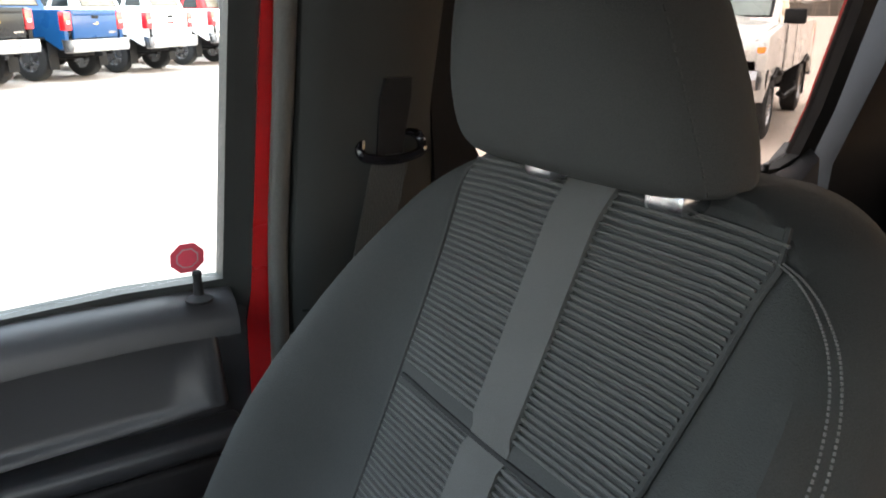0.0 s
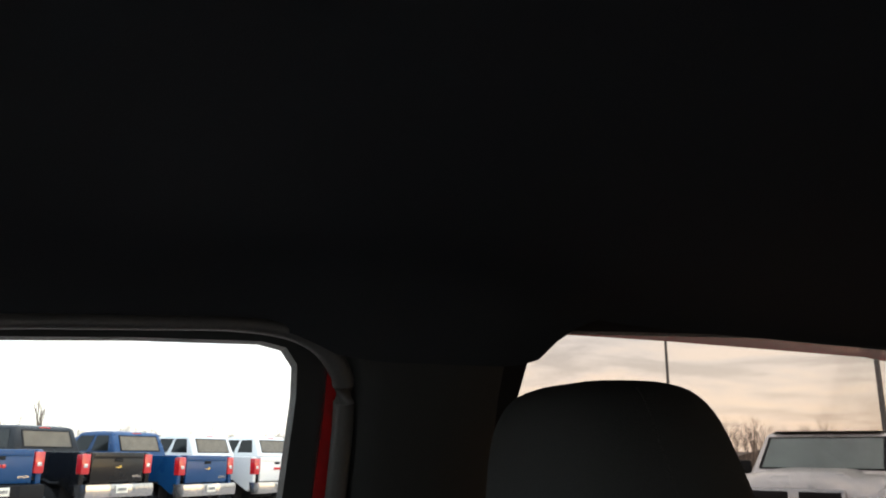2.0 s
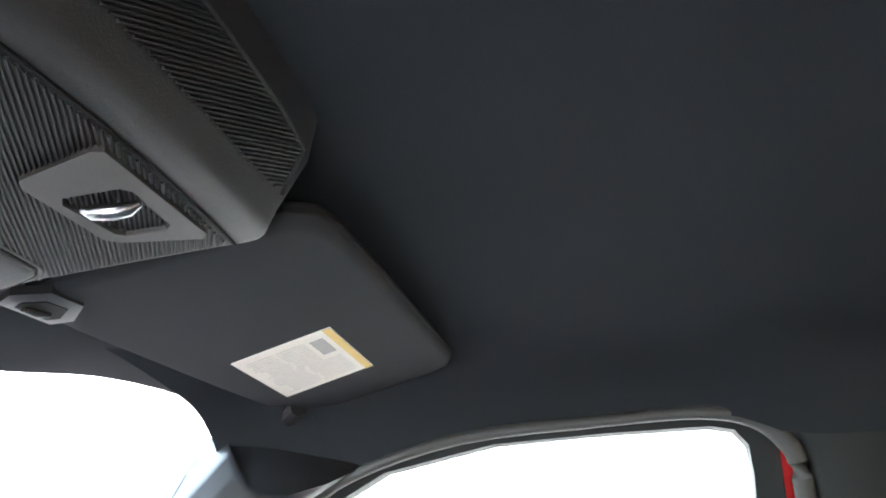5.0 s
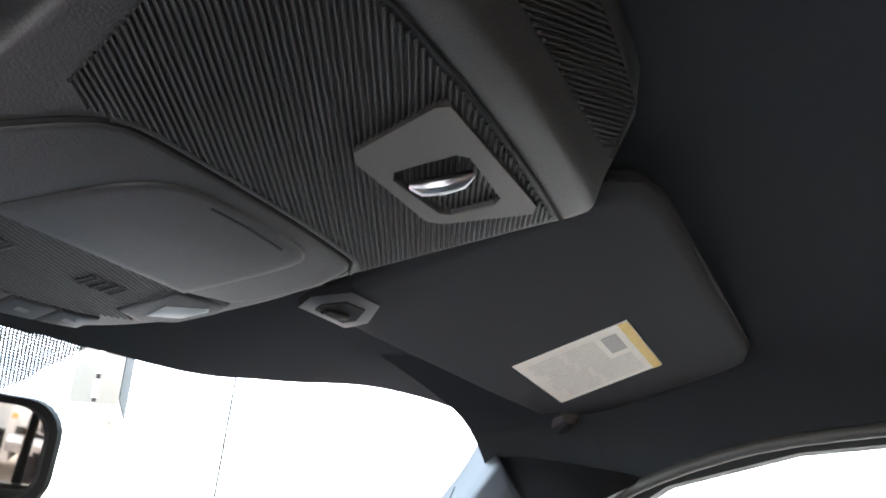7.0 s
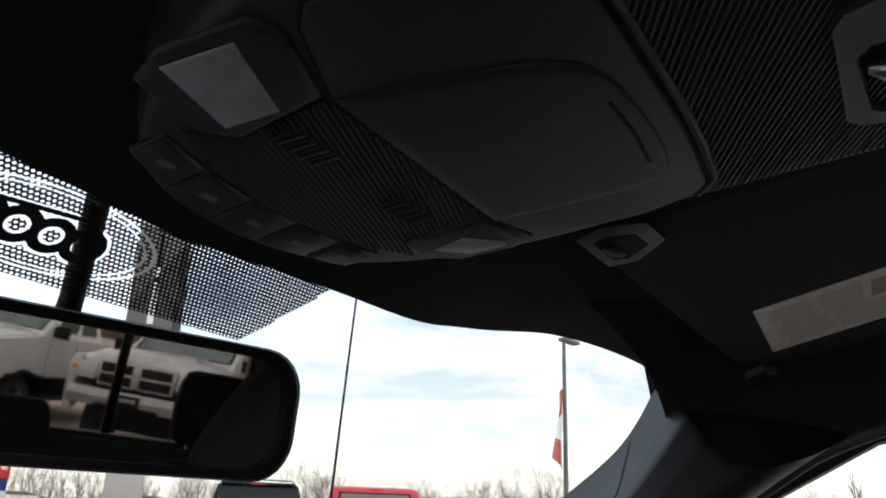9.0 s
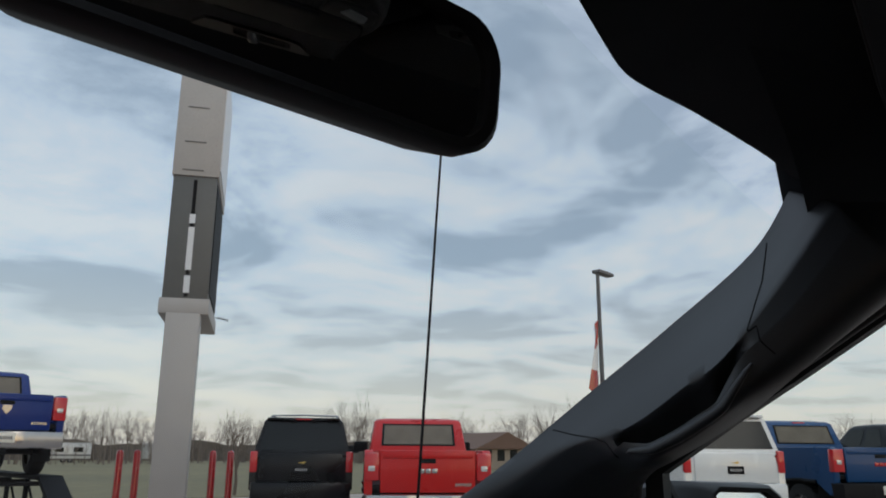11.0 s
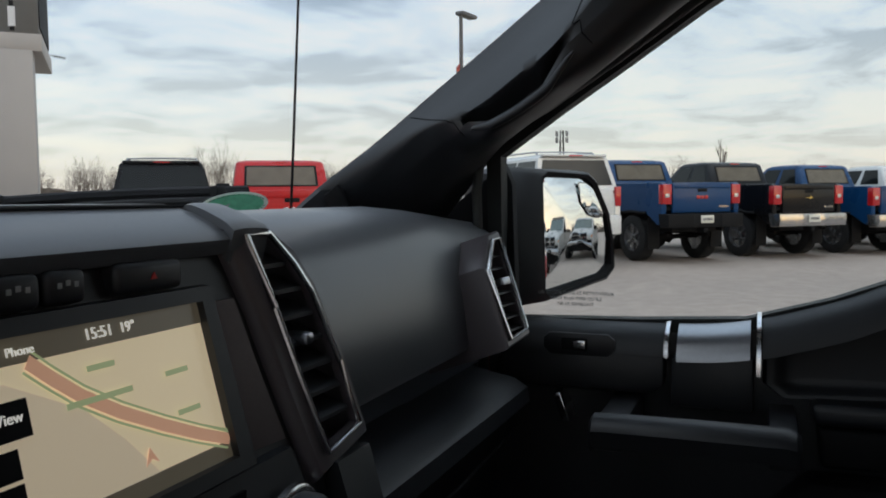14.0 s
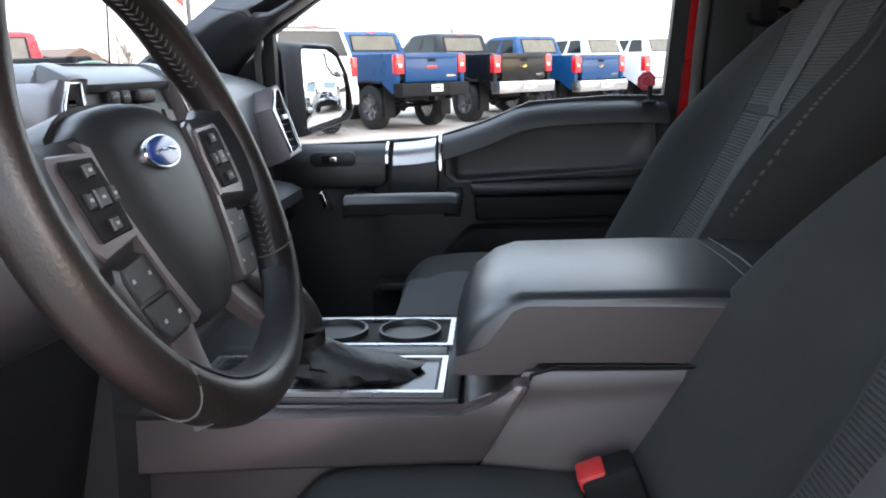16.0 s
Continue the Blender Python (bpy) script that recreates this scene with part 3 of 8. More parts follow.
# A pillars with the grab handle and the small speaker cover
def a_pillar(s, nm):
    # rails from the foot upwards: glass edge, upper and lower lip of the hollow, handle, door edge
    W = [V(0.700, 1.27, 1.36), V(0.660, 1.195, 1.415), V(0.649, 1.12, 1.468), V(0.664, 1.036, 1.529), V(0.668, 0.938, 1.601), V(0.661, 0.836, 1.671), V(0.660, 0.740, 1.745), V(0.685, 0.700, 1.815)]
    U = [V(0.715, 1.20, 1.355), V(0.685, 1.13, 1.412), V(0.668, 1.05, 1.468), V(0.635, 0.955, 1.535), V(0.601, 0.868, 1.560), V(0.589, 0.804, 1.598), V(0.576, 0.750, 1.634), V(0.630, 0.650, 1.775)]
    L = [V(0.728, 1.175, 1.350), V(0.704, 1.11, 1.405), V(0.690, 1.03, 1.460), V(0.648, 0.930, 1.520), V(0.590, 0.859, 1.536), V(0.582, 0.797, 1.565), V(0.570, 0.747, 1.602), V(0.622, 0.635, 1.748)]
    G = [V(0.745, 1.15, 1.342), V(0.726, 1.085, 1.395), V(0.716, 1.01, 1.448), V(0.672, 0.915, 1.506), V(0.601, 0.851, 1.523), V(0.594, 0.791, 1.553), V(0.583, 0.733, 1.595), V(0.625, 0.61, 1.722)]
    D = [V(0.85, 1.12, 1.32), V(0.845, 1.04, 1.38), V(0.828, 0.97, 1.450), V(0.806, 0.90, 1.522), V(0.783, 0.83, 1.574), V(0.760, 0.75, 1.626), V(0.736, 0.645, 1.690), V(0.710, 0.50, 1.762)]
    n = 14
    W, U, L, G, D = (smooth_path(r, n) for r in (W, U, L, G, D))
    out, into = V(0.62, 0.55, 0.25).normalized(), V(0.95, 0.25, -0.08).normalized()
    rings, lips = [], []
    for i, (w, u, l, g, e) in enumerate(zip(W, U, L, G, D)):
        k = i / n
        a, b = min(1.0, max(0.0, (k - 3.75) / 0.28)), min(1.0, max(0.0, (6.08 - k) / 0.22))
        scoop = (a * b) ** 0.5
        l = l.lerp(u, 0.5 * max(0.0, 1 - abs(k - 3.85) / 0.4, 1 - abs(k - 6.05) / 0.4))
        lips.append(l)
        mid = u.lerp(l, 0.5)
        ring = [w, w + V(-0.005, -0.007, -0.004), w.lerp(u, 0.45) + V(-0.006, -0.008, -0.004), w.lerp(u, 0.85) - out * 0.004, u, u.lerp(l, 0.12) + into * 0.003 * scoop, u.lerp(l, 0.30) + into * 0.013 * scoop, mid + into * 0.030 * scoop, u.lerp(l, 0.90) + into * 0.044 * scoop, l.lerp(u, 0.04) + into * 0.004 * scoop, l.lerp(g, 0.28) - out * 0.004 * scoop,
                l.lerp(g, 0.65) - out * 0.005 * scoop, g, g.lerp(e, 0.18) + V(0.004, -0.012, -0.007), g.lerp(e, 0.55) + V(0, -0.012, -0.006), e + V(-0.012, -0.004, 0.0), e, w.lerp(e, 0.5) + V(0.05, 0.04, 0.01)]
        rings.append([V(s * p.x, p.y, p.z) for p in ring])
    pillar = thing("windscreen_pillar_" + nm, "black grained windscreen pillar trim", "pillar", kind="structure")
    part("trim_cover", loft(bmesh.new(), rings), PLASTIC, pillar, "", 60)
    if s > 0:
        crest = [l.lerp(g, 0.30) - out * 0.0045 for l, g in zip(lips, G)][int(3.85 * n):int(6.15 * n)]
        part("grab_handle", tube(bmesh.new(), crest, [0.0015 + 0.0045 * math.sin(math.pi * i / (len(crest) - 1)) ** 0.5 for i in range(len(crest))], 12), PLASTIC, pillar, "moulded black grab handle")
        mm = basis((0.648, 1.096, 1.447), (0.0, -0.93, 0.36), (-0.265, 0.346, 0.893))
        bm = bmesh.new()
        prism(bm, [(-0.016, -0.018), (0.019, -0.021), (0.016, 0.019), (-0.010, 0.013)], "z", -0.008, 0.004, 0.002)
        bmesh.ops.transform(bm, matrix=mm, verts=bm.verts)
        part("speaker_cover", bm, BLACK, pillar, "small dark tweeter cover")
        for i, j in ((int(3.55 * n), 10), (int(6.2 * n), 11)):
            part("joint", tube(bmesh.new(), [rings[i + (1 if q > 5 else 0)][q] - out * 0.0002 for q in range(1, j + 1)], 0.0009, 5), BLACK, pillar)
    return pillar


a_pillar(1, "right")
a_pillar(-1, "left")


# ---- doors ----
def front_door():
    d = thing("passenger_door", "closed front passenger door with black panel and red painted edge", "door", (0.82, 0.4, 0.7))
    # window frame
    outer = [(0.930, 1.25), (0.914, 1.525), (0.81, 1.590), (0.715, 1.645), (0.60, 1.716), (0.485, 1.772), (0.335, 1.800), (0.20, 1.810), (0.075, 1.815), (0.020, 1.812), (0.001, 1.787), (-0.004, 1.74), (0.004, 1.30), (0.15, 1.30), (0.33, 1.29), (0.44, 1.25), (0.55, 1.22), (0.70, 1.22)]
    part("window_frame", ring_frame(bmesh.new(), on_side(outer, -0.004), on_side(GLASS_FRONT, -0.004), (0.03, 0, 0)), TRIM, d, "dark window frame")
    glass_plate = part("window_glass", poly(bmesh.new(), on_side(GLASS_FRONT, 0.012), (0.004, 0, 0)), PANE, d, "clear side window")
    glass_plate.visible_shadow = False
    # red painted edge by the pillar
    bm = bmesh.new()
    loft(bm, [[V(side_x(z) - 0.012, y0, z), V(side_x(z) - 0.012, y1, z), V(side_x(z) + 0.05, y1, z), V(side_x(z) + 0.05, y0, z)] for z, y0, y1 in ((0.70, 0.012, -0.0225), (1.2, 0.012, -0.0225), (1.30, 0.010, -0.0225), (1.34, 0.003, -0.0225), (1.60, 0.000, -0.0225), (1.72, -0.002, -0.0225), (1.78, 0.000, -0.0225))])
    part("painted_edge", bm, REDPAINT, d, "red painted door edge")
    # outer skin
    bm = bmesh.new()
    prism(bm, [(-0.015, 0.62), (0.98, 0.62), (1.02, 1.22), (0.70, 1.235), (0.40, 1.30), (-0.015, 1.33)], "x", 0.90, 0.945, 0.012)
    part("outer_skin", bm, REDPAINT, d, "red painted outer panel")
    # main panel body behind everything
    sill = [(0.93, 1.262), (0.70, 1.262), (0.56, 1.270), (0.44, 1.302), (0.33, 1.342), (0.15, 1.352), (0.028, 1.348)]
    bm = bmesh.new()
    prism(bm, [(0.008, 0.68), (0.93, 0.68), (0.93, 1.245), (0.70, 1.248), (0.56, 1.255), (0.44, 1.288), (0.33, 1.332), (0.15, 1.343), (0.008, 1.338)], "x", 0.838, 0.90)
    part("panel", bm, PLASTIC, d, "black grained door panel")
    # rounded sill cap, two lengths split by the bright accent
    def cap(y0, y1, name, material, drop, r0=0.0, label=""):
        pts = [p for p in smooth_path([V(0, y, z) for y, z in sill], 8) if min(y0, y1) <= p.y <= max(y0, y1)]
        rings = []
        for p in pts:
            z = p.z
            sec = [(0.872, -0.002), (0.860, 0.003), (0.835, 0.002), (0.812, -0.010 - r0), (0.800 - r0, -0.030 - r0), (0.798 - r0, -drop), (0.842, -drop - 0.004), (0.872, -drop)]
            rings.append([V(x, p.y, z + dz) for x, dz in sec])
        part(name, loft(bmesh.new(), rings), material, d, label)

    cap(0.028, 0.529, "sill_cap", PLASTIC, 0.048)
    cap(0.657, 0.93, "sill_cap", PLASTIC, 0.040)
    cap(0.536, 0.650, "accent_cover", SATIN, 0.046, 0.003, "brushed silver accent")
    for y, z0, z1 in ((0.533, 1.205, 1.281), (0.654, 1.222, 1.266)):
        bm = bmesh.new()
        loft(bm, [[V(x, y + dy, z) for x, z in ((0.868, z1 + 0.002), (0.832, z1 + 0.002), (0.806, z1 - 0.014), (0.794, z1 - 0.032), (0.793, z0), (0.83, z0), (0.868, z0))] for dy in (-0.0028, 0.0028)])
        part("accent_strip", bm, CHROME, d, "bright chrome strip")
    # plain panel under the accent and under the sill ahead of it
    part("switch_panel", prism(bmesh.new(), [(0.657, 1.226), (0.90, 1.224), (0.905, 1.175), (0.86, 1.165), (0.67, 1.168), (0.657, 1.18)], "x", 0.800, 0.842, 0.006), PLASTIC, d)
    part("accent_panel", prism(bmesh.new(), [(0.539, 1.225), (0.648, 1.222), (0.648, 1.152), (0.539, 1.152)], "x", 0.806, 0.842, 0.004), PLASTIC, d)
    # lock switch in its oval
    part("switch_plate", prism(bmesh.new(), [(0.725, 1.228), (0.735, 1.218), (0.820, 1.218), (0.830, 1.228), (0.830, 1.242), (0.820, 1.250), (0.735, 1.250), (0.725, 1.242)], "x", 0.7965, 0.801, 0.001), PLASTIC, d)
    sw = part("lock_switch", prism(bmesh.new(), [(0.765, 1.225), (0.803, 1.225), (0.803, 1.243), (0.765, 1.243)], "x", 0.7945, 0.801, 0.001), BLACK, d)
    part("switch_tip", prism(bmesh.new(), [(0.767, 1.226), (0.785, 1.228), (0.785, 1.239), (0.767, 1.241)], "x", 0.7905, 0.797, 0.002), CHROME, sw, "bright switch lever")
    # seat memory style switch lower down
    part("window_switch", prism(bmesh.new(), [(0.790, 1.118), (0.802, 1.116), (0.818, 1.158), (0.806, 1.162)], "x", 0.796, 0.842, 0.003), SATIN, d, "small silver-rimmed switch")
    part("window_switch_face", prism(bmesh.new(), [(0.795, 1.124), (0.802, 1.122), (0.813, 1.153), (0.806, 1.156)], "x", 0.7935, 0.7965, 0.001), BLACK, d)
    # upper hollow: recessed panel with a rim
    rim_o = [(0.522, 1.262), (0.45, 1.286), (0.35, 1.323), (0.28, 1.336), (0.06, 1.332), (0.05, 1.20), (0.50, 1.172), (0.522, 1.19)]
    rim_i = [(0.502, 1.252), (0.44, 1.274), (0.345, 1.311), (0.28, 1.321), (0.09, 1.318), (0.085, 1.205), (0.49, 1.184), (0.502, 1.195)]
    bm = bmesh.new()
    loft(bm, soft_rings([[V(x, ya + (yb - ya) * k, za + (zb - za) * k) for (ya, za), (yb, zb) in zip(rim_o, rim_i)] for x, k in ((0.840, -0.3), (0.822, -0.1), (0.8205, 0.1), (0.823, 0.6), (0.8315, 1.3), (0.8345, 2.2))], 3))
    part("pocket_bowl", bm, PLASTIC, d, "smooth black hollow in the door", 70)
    # padded ledge and pull handle
    part("arm_pad", prism(bmesh.new(), [(0.47, 1.176), (0.03, 1.184), (0.03, 1.152), (0.465, 1.146)], "x", 0.785, 0.842, 0.010, 3), PLASTIC, d, "padded elbow rest")
    # dull black here carries the shade low on the door
    part("arm_pad_lower", prism(bmesh.new(), [(0.46, 1.143), (0.03, 1.147), (0.03, 1.095), (0.455, 1.088)], "x", 0.792, 0.842, 0.008, 3), BLACK, d)
    bm = bmesh.new()
    loft(bm, [[V(0.668, y, z0 - 0.004), V(0.655 + b, y, z0), V(0.640 + b, y, z0 - 0.003), V(0.631 + b, y, z0 - 0.012), V(0.629 + b, y, z0 - 0.018), V(0.636 + b, y, z0 - 0.040), V(0.650 + b, y, z0 - 0.044), V(0.668, y, z0 - 0.038)] for y, z0, b in ((0.732, 1.166, 0.010), (0.726, 1.174, 0.002), (0.708, 1.176, 0.0), (0.60, 1.178, -0.002), (0.500, 1.178, 0.0), (0.490, 1.175, 0.003), (0.484, 1.166, 0.010))])
    for y0, y1 in ((0.690, 0.730), (0.486, 0.520)):
        box(bm, 0.655, 0.845, y0, y1, 1.125, 1.160, 0.004)
    part("pull_handle", bm, PLASTIC, d, "thick black pull handle")
    # lower pocket
    # pocket darkened in its colour for the shade under the elbow rest
    part("map_pocket", prism(bmesh.new(), [(0.47, 1.075), (0.03, 1.075), (0.03, 0.70), (0.70, 0.70), (0.70, 0.93), (0.58, 0.945), (0.52, 1.02)], "x", 0.775, 0.842, 0.012), BLACK, d)
    part("pocket_slot", prism(bmesh.new(), [(0.43, 1.045), (0.05, 1.045), (0.05, 0.93), (0.46, 0.93)], "x", 0.7735, 0.7765, 0.001), BLACK, d)
    part("pocket_lip", prism(bmesh.new(), [(0.68, 0.955), (0.50, 0.955), (0.50, 0.94), (0.68, 0.938)], "x", 0.745, 0.80, 0.004), PLASTIC, d)
    # lock knob
    bm = bmesh.new()
    lathe(bm, [(0.016, 0), (0.016, 0.003), (0.010, 0.006), (0.006, 0.008), (0.005, 0.030), (0.006, 0.034), (0.004, 0.037)], 14, Matrix.Translation((0.812, 0.070, 1.345)))
    part("lock_knob", bm, BLACK, d, "black push-down lock knob")
    # window decal (octagon) and printed mirror warning
    for r, material, off in ((0.021, STICKERRED, 0.009), (0.0135, WHITEPRINT, 0.0085), (0.012, STICKERRED, 0.008)):
        z0, y0 = 1.391, 0.074
        part("decal", poly(bmesh.new(), [V(side_x(z0 + r * math.sin(a)) + off, y0 + r * math.cos(a), z0 + r * math.sin(a)) for a in [math.pi / 8 + math.pi / 4 * k for k in range(8)]], (0.0006, 0, 0)), material, d, "red octagonal warning sticker" if r > 0.02 else "")
    for k, words in enumerate(("LES OBJETS DANS LE RETROVISEUR", "SONT PLUS PRES QU'ILS", "NE LE SEMBLENT")):
        z0 = 1.302 - 0.0085 * k
        text(words, 0.0075, INK, basis((side_x(z0) + 0.008, 0.795, z0), (0, -1, 0), (-0.25, 0, 1)), d, "warning_print")
    return d


front_door()


def rear_door():
    d = thing("rear_passenger_door", "closed rear passenger door with black panel", "door", (0.82, -0.7, 0.7))
    g = [(-0.285, 1.504), (-0.238, 1.58), (-0.230, 1.72), (-0.243, 1.79), (-0.275, 1.829), (-0.65, 1.847), (-0.95, 1.858), (-0.978, 1.845), (-0.998, 1.70), (-1.005, 1.50), (-0.995, 1.42), (-0.95, 1.40), (-0.45, 1.40), (-0.33, 1.44)]
    o = [(-0.235, 1.46), (-0.208, 1.58), (-0.20, 1.73), (-0.205, 1.81), (-0.245, 1.866), (-0.65, 1.888), (-0.97, 1.896), (-1.03, 1.870), (-1.035, 1.70), (-1.045, 1.50), (-1.035, 1.40), (-0.98, 1.36), (-0.45, 1.36), (-0.26, 1.36)]
    part("window_frame", ring_frame(bmesh.new(), on_side(o, -0.02), on_side(g, -0.02), (0.03, 0, 0)), BLACK, d, "black window frame")
    pane = part("window_glass", poly(bmesh.new(), on_side(g, 0.0), (0.004, 0, 0)), PRIVACY, d, "smoked rear side window")
    part("panel", prism(bmesh.new(), [(-0.25, 0.68), (-0.25, 1.365), (-1.02, 1.37), (-1.02, 0.68)], "x", 0.815, 0.89, 0.008), PLASTIC, d)
    bm = bmesh.new()
    loft(bm, [[V(0.85, y, z), V(0.80, y, z), V(0.775, y, z - 0.02), V(0.772, y, z - 0.07), V(0.82, y, z - 0.08)] for y, z in ((-0.25, 1.378), (-0.75, 1.378), (-0.90, 1.382), (-0.98, 1.402), (-1.02, 1.435))])
    part("sill_cap", bm, PLASTIC, d)
    part("outer_skin", prism(bmesh.new(), [(-0.03, 0.62), (-0.03, 1.36), (-1.06, 1.37), (-1.06, 0.62)], "x", 0.90, 0.945, 0.01), REDPAINT, d, "red painted outer panel")
    bm = bmesh.new()
    loft(bm, [[V(side_x(z) - 0.004, y - 0.012, z), V(side_x(z) - 0.004, y - 0.03, z), V(side_x(z) + 0.03, y - 0.03, z), V(side_x(z) + 0.03, y - 0.012, z)] for z, y in ((1.40, -1.01), (1.5, -1.018), (1.7, -1.008), (1.80, -0.99))])
    part("painted_edge", bm, REDPAINT, d, "red painted door edge")
    bm = bmesh.new()
    lathe(bm, [(0.016, 0), (0.016, 0.003), (0.010, 0.006), (0.006, 0.008), (0.005, 0.032), (0.006, 0.036), (0.004, 0.039)], 14, Matrix.Translation((0.806, -0.917, 1.372)))
    part("lock_knob", bm, BLACK, d, "black push-down lock knob")
    part("arm_pad", prism(bmesh.new(), [(-0.40, 1.14), (-1.0, 1.15), (-1.0, 1.08), (-0.40, 1.07)], "x", 0.76, 0.83, 0.012), PLASTIC, d)
    return d


rear_door()
# driver's rear door as a closed wall with its window
bm = bmesh.new()
g = [(-0.375, 1.41), (-0.35, 1.72), (-0.40, 1.797), (-1.06, 1.795), (-1.0, 1.41)]
o = [(-0.13, 0.62), (-0.13, 1.80), (-0.385, 1.83), (-1.10, 1.825), (-1.12, 0.62)]
ring_frame(bm, on_side(o, 0.0, -1), on_side(g, 0.0, -1), (-0.06, 0, 0))
tagged(part("wall_rear_left_door", bm, PLASTIC), "closed rear door on the driver's side", "door", kind="structure")
tagged(part("window_rear_left", poly(bmesh.new(), on_side(g, 0.02, -1), (-0.004, 0, 0)), PRIVACY), "smoked rear window on the driver's side", "window", kind="structure")


# ---- door mirror outside ----
def door_mirror():
    d = thing("side_mirror", "large black door mirror on the passenger side", "mirror", (0.95, 0.9, 1.2))
    # glass face outline in its own plane: u towards the outside, v up
    c = V(1.000, 0.831, 1.394)
    m = basis(c, (0.88, -0.47, 0.0), (0.02, 0.05, 1.0))
    o = [(-0.080, -0.098), (-0.076, 0.083), (-0.062, 0.092), (0.030, 0.088), (0.052, 0.074), (0.082, 0.02), (0.092, -0.02), (0.092, -0.066), (0.070, -0.083), (-0.066, -0.108)]
    grow = lambda k, e: [(x * k + (e if x > 0 else -e), y * k + (e if y > 0 else -e)) for x, y in o]
    rings = []
    for k, e, w, deep in ((1.0, 0.005, 0.006, 0.0), (1.0, 0.009, 0.002, 0.006), (1.01, 0.013, -0.020, 0.034), (1.01, 0.014, -0.065, 0.044), (0.95, 0.010, -0.105, 0.040), (0.60, 0.0, -0.135, 0.03)):
        rings.append([m @ V(x + w * 0.3 - (deep if x < 0 else 0), y, w) for x, y in grow(k, e)])
    bm = bmesh.new()
    loft(bm, rings, ends=False)
    bm.faces.new([bm.verts.new(p) for p in rings[-1]])
    bmesh.ops.remove_doubles(bm, verts=bm.verts, dist=1e-5)
    part("housing", bm, PLASTIC, d, "black grained mirror housing")
    part("bezel", ring_frame(bmesh.new(), [m @ V(x, y, 0.006) for x, y in grow(1.0, 0.005)], [m @ V(x, y, 0.004) for x, y in o], m.to_3x3() @ V(0, 0, -0.014)), BLACK, d)
    # the glass is turned a little on its own mount
    mg = m @ pose(0, 0, 0, MIRROR_TILT[0], MIRROR_TILT[1], 0)
    bow = lambda x, y: -(x * x + y * y) / 1.8
    part("mirror_glass", loft(bmesh.new(), [[mg @ V(x * k, y * k, bow(x * k, y * k) - e) for x, y in o] for k, e in [(0.99, 0.006)] + [(0.99 - 0.098 * j, 0.0) for j in range(11)]]), MIRROR, d, "silvered convex mirror glass", 80)
    spot = [(0.014, 0.080), (0.034, 0.079), (0.050, 0.068), (0.076, 0.026), (0.073, 0.020), (0.060, 0.018), (0.036, 0.024), (0.018, 0.046)]
    mid = (sum(p[0] for p in spot) / 8, sum(p[1] for p in spot) / 8)
    rings = []
    for k in (1.0, 0.8, 0.6, 0.4, 0.2, 0.02):
        rings.append([])
        for x, y in spot:
            a, b = (x - mid[0]) * k, (y - mid[1]) * k
            rings[-1].append(mg @ V(mid[0] + a, mid[1] + b, 0.0022 - (a * a + b * b) / 0.7))
    part("spot_mirror", loft(bmesh.new(), rings, ends=False), MIRROR, d, "small wide-angle spot mirror", 80)
    part("spot_edge", tube(bmesh.new(), [mg @ V(x, y, 0.0008) for x, y in spot], 0.0008, 5, closed=True), BLACK, d)
    bm = bmesh.new()
    loft(bm, [[V(0.865, y, z) for y, z in ((0.93, 1.27), (1.03, 1.27), (1.03, 1.38), (0.93, 1.40))], [V(0.95, y, z) for y, z in ((0.90, 1.29), (0.99, 1.29), (0.99, 1.40), (0.90, 1.40))]])
    part("mount_arm", bm, PLASTIC, d)
    return d


MIRROR_TILT = (0.8, -2.4)
door_mirror()


# kick panels closing the cab beside the dashboard
for s, nm in ((1, "right"), (-1, "left")):
    bm = bmesh.new()
    box(bm, 0.79 if s > 0 else -0.845, 0.845 if s > 0 else -0.79, 0.93, 1.20, 0.62, 1.36, 0.01)
    tagged(part("trim_kick_" + nm, bm, PLASTIC), "black trim beside the end of the dashboard", "trim", kind="structure")

# small panels ahead of the front windows
for s, nm in ((1, "right"), (-1, "left")):
    bm = bmesh.new()
    poly(bm, [V(s * 0.842, y, z) for y, z in ((0.885, 1.24), (0.892, 1.47), (0.905, 1.50), (1.0, 1.43), (1.16, 1.34), (1.16, 1.24))], (s * 0.02, 0, 0))
    tagged(part("trim_sail_" + nm, bm, BLACK), "black panel ahead of the side window", "trim", kind="structure")

# ---- dashboard ----


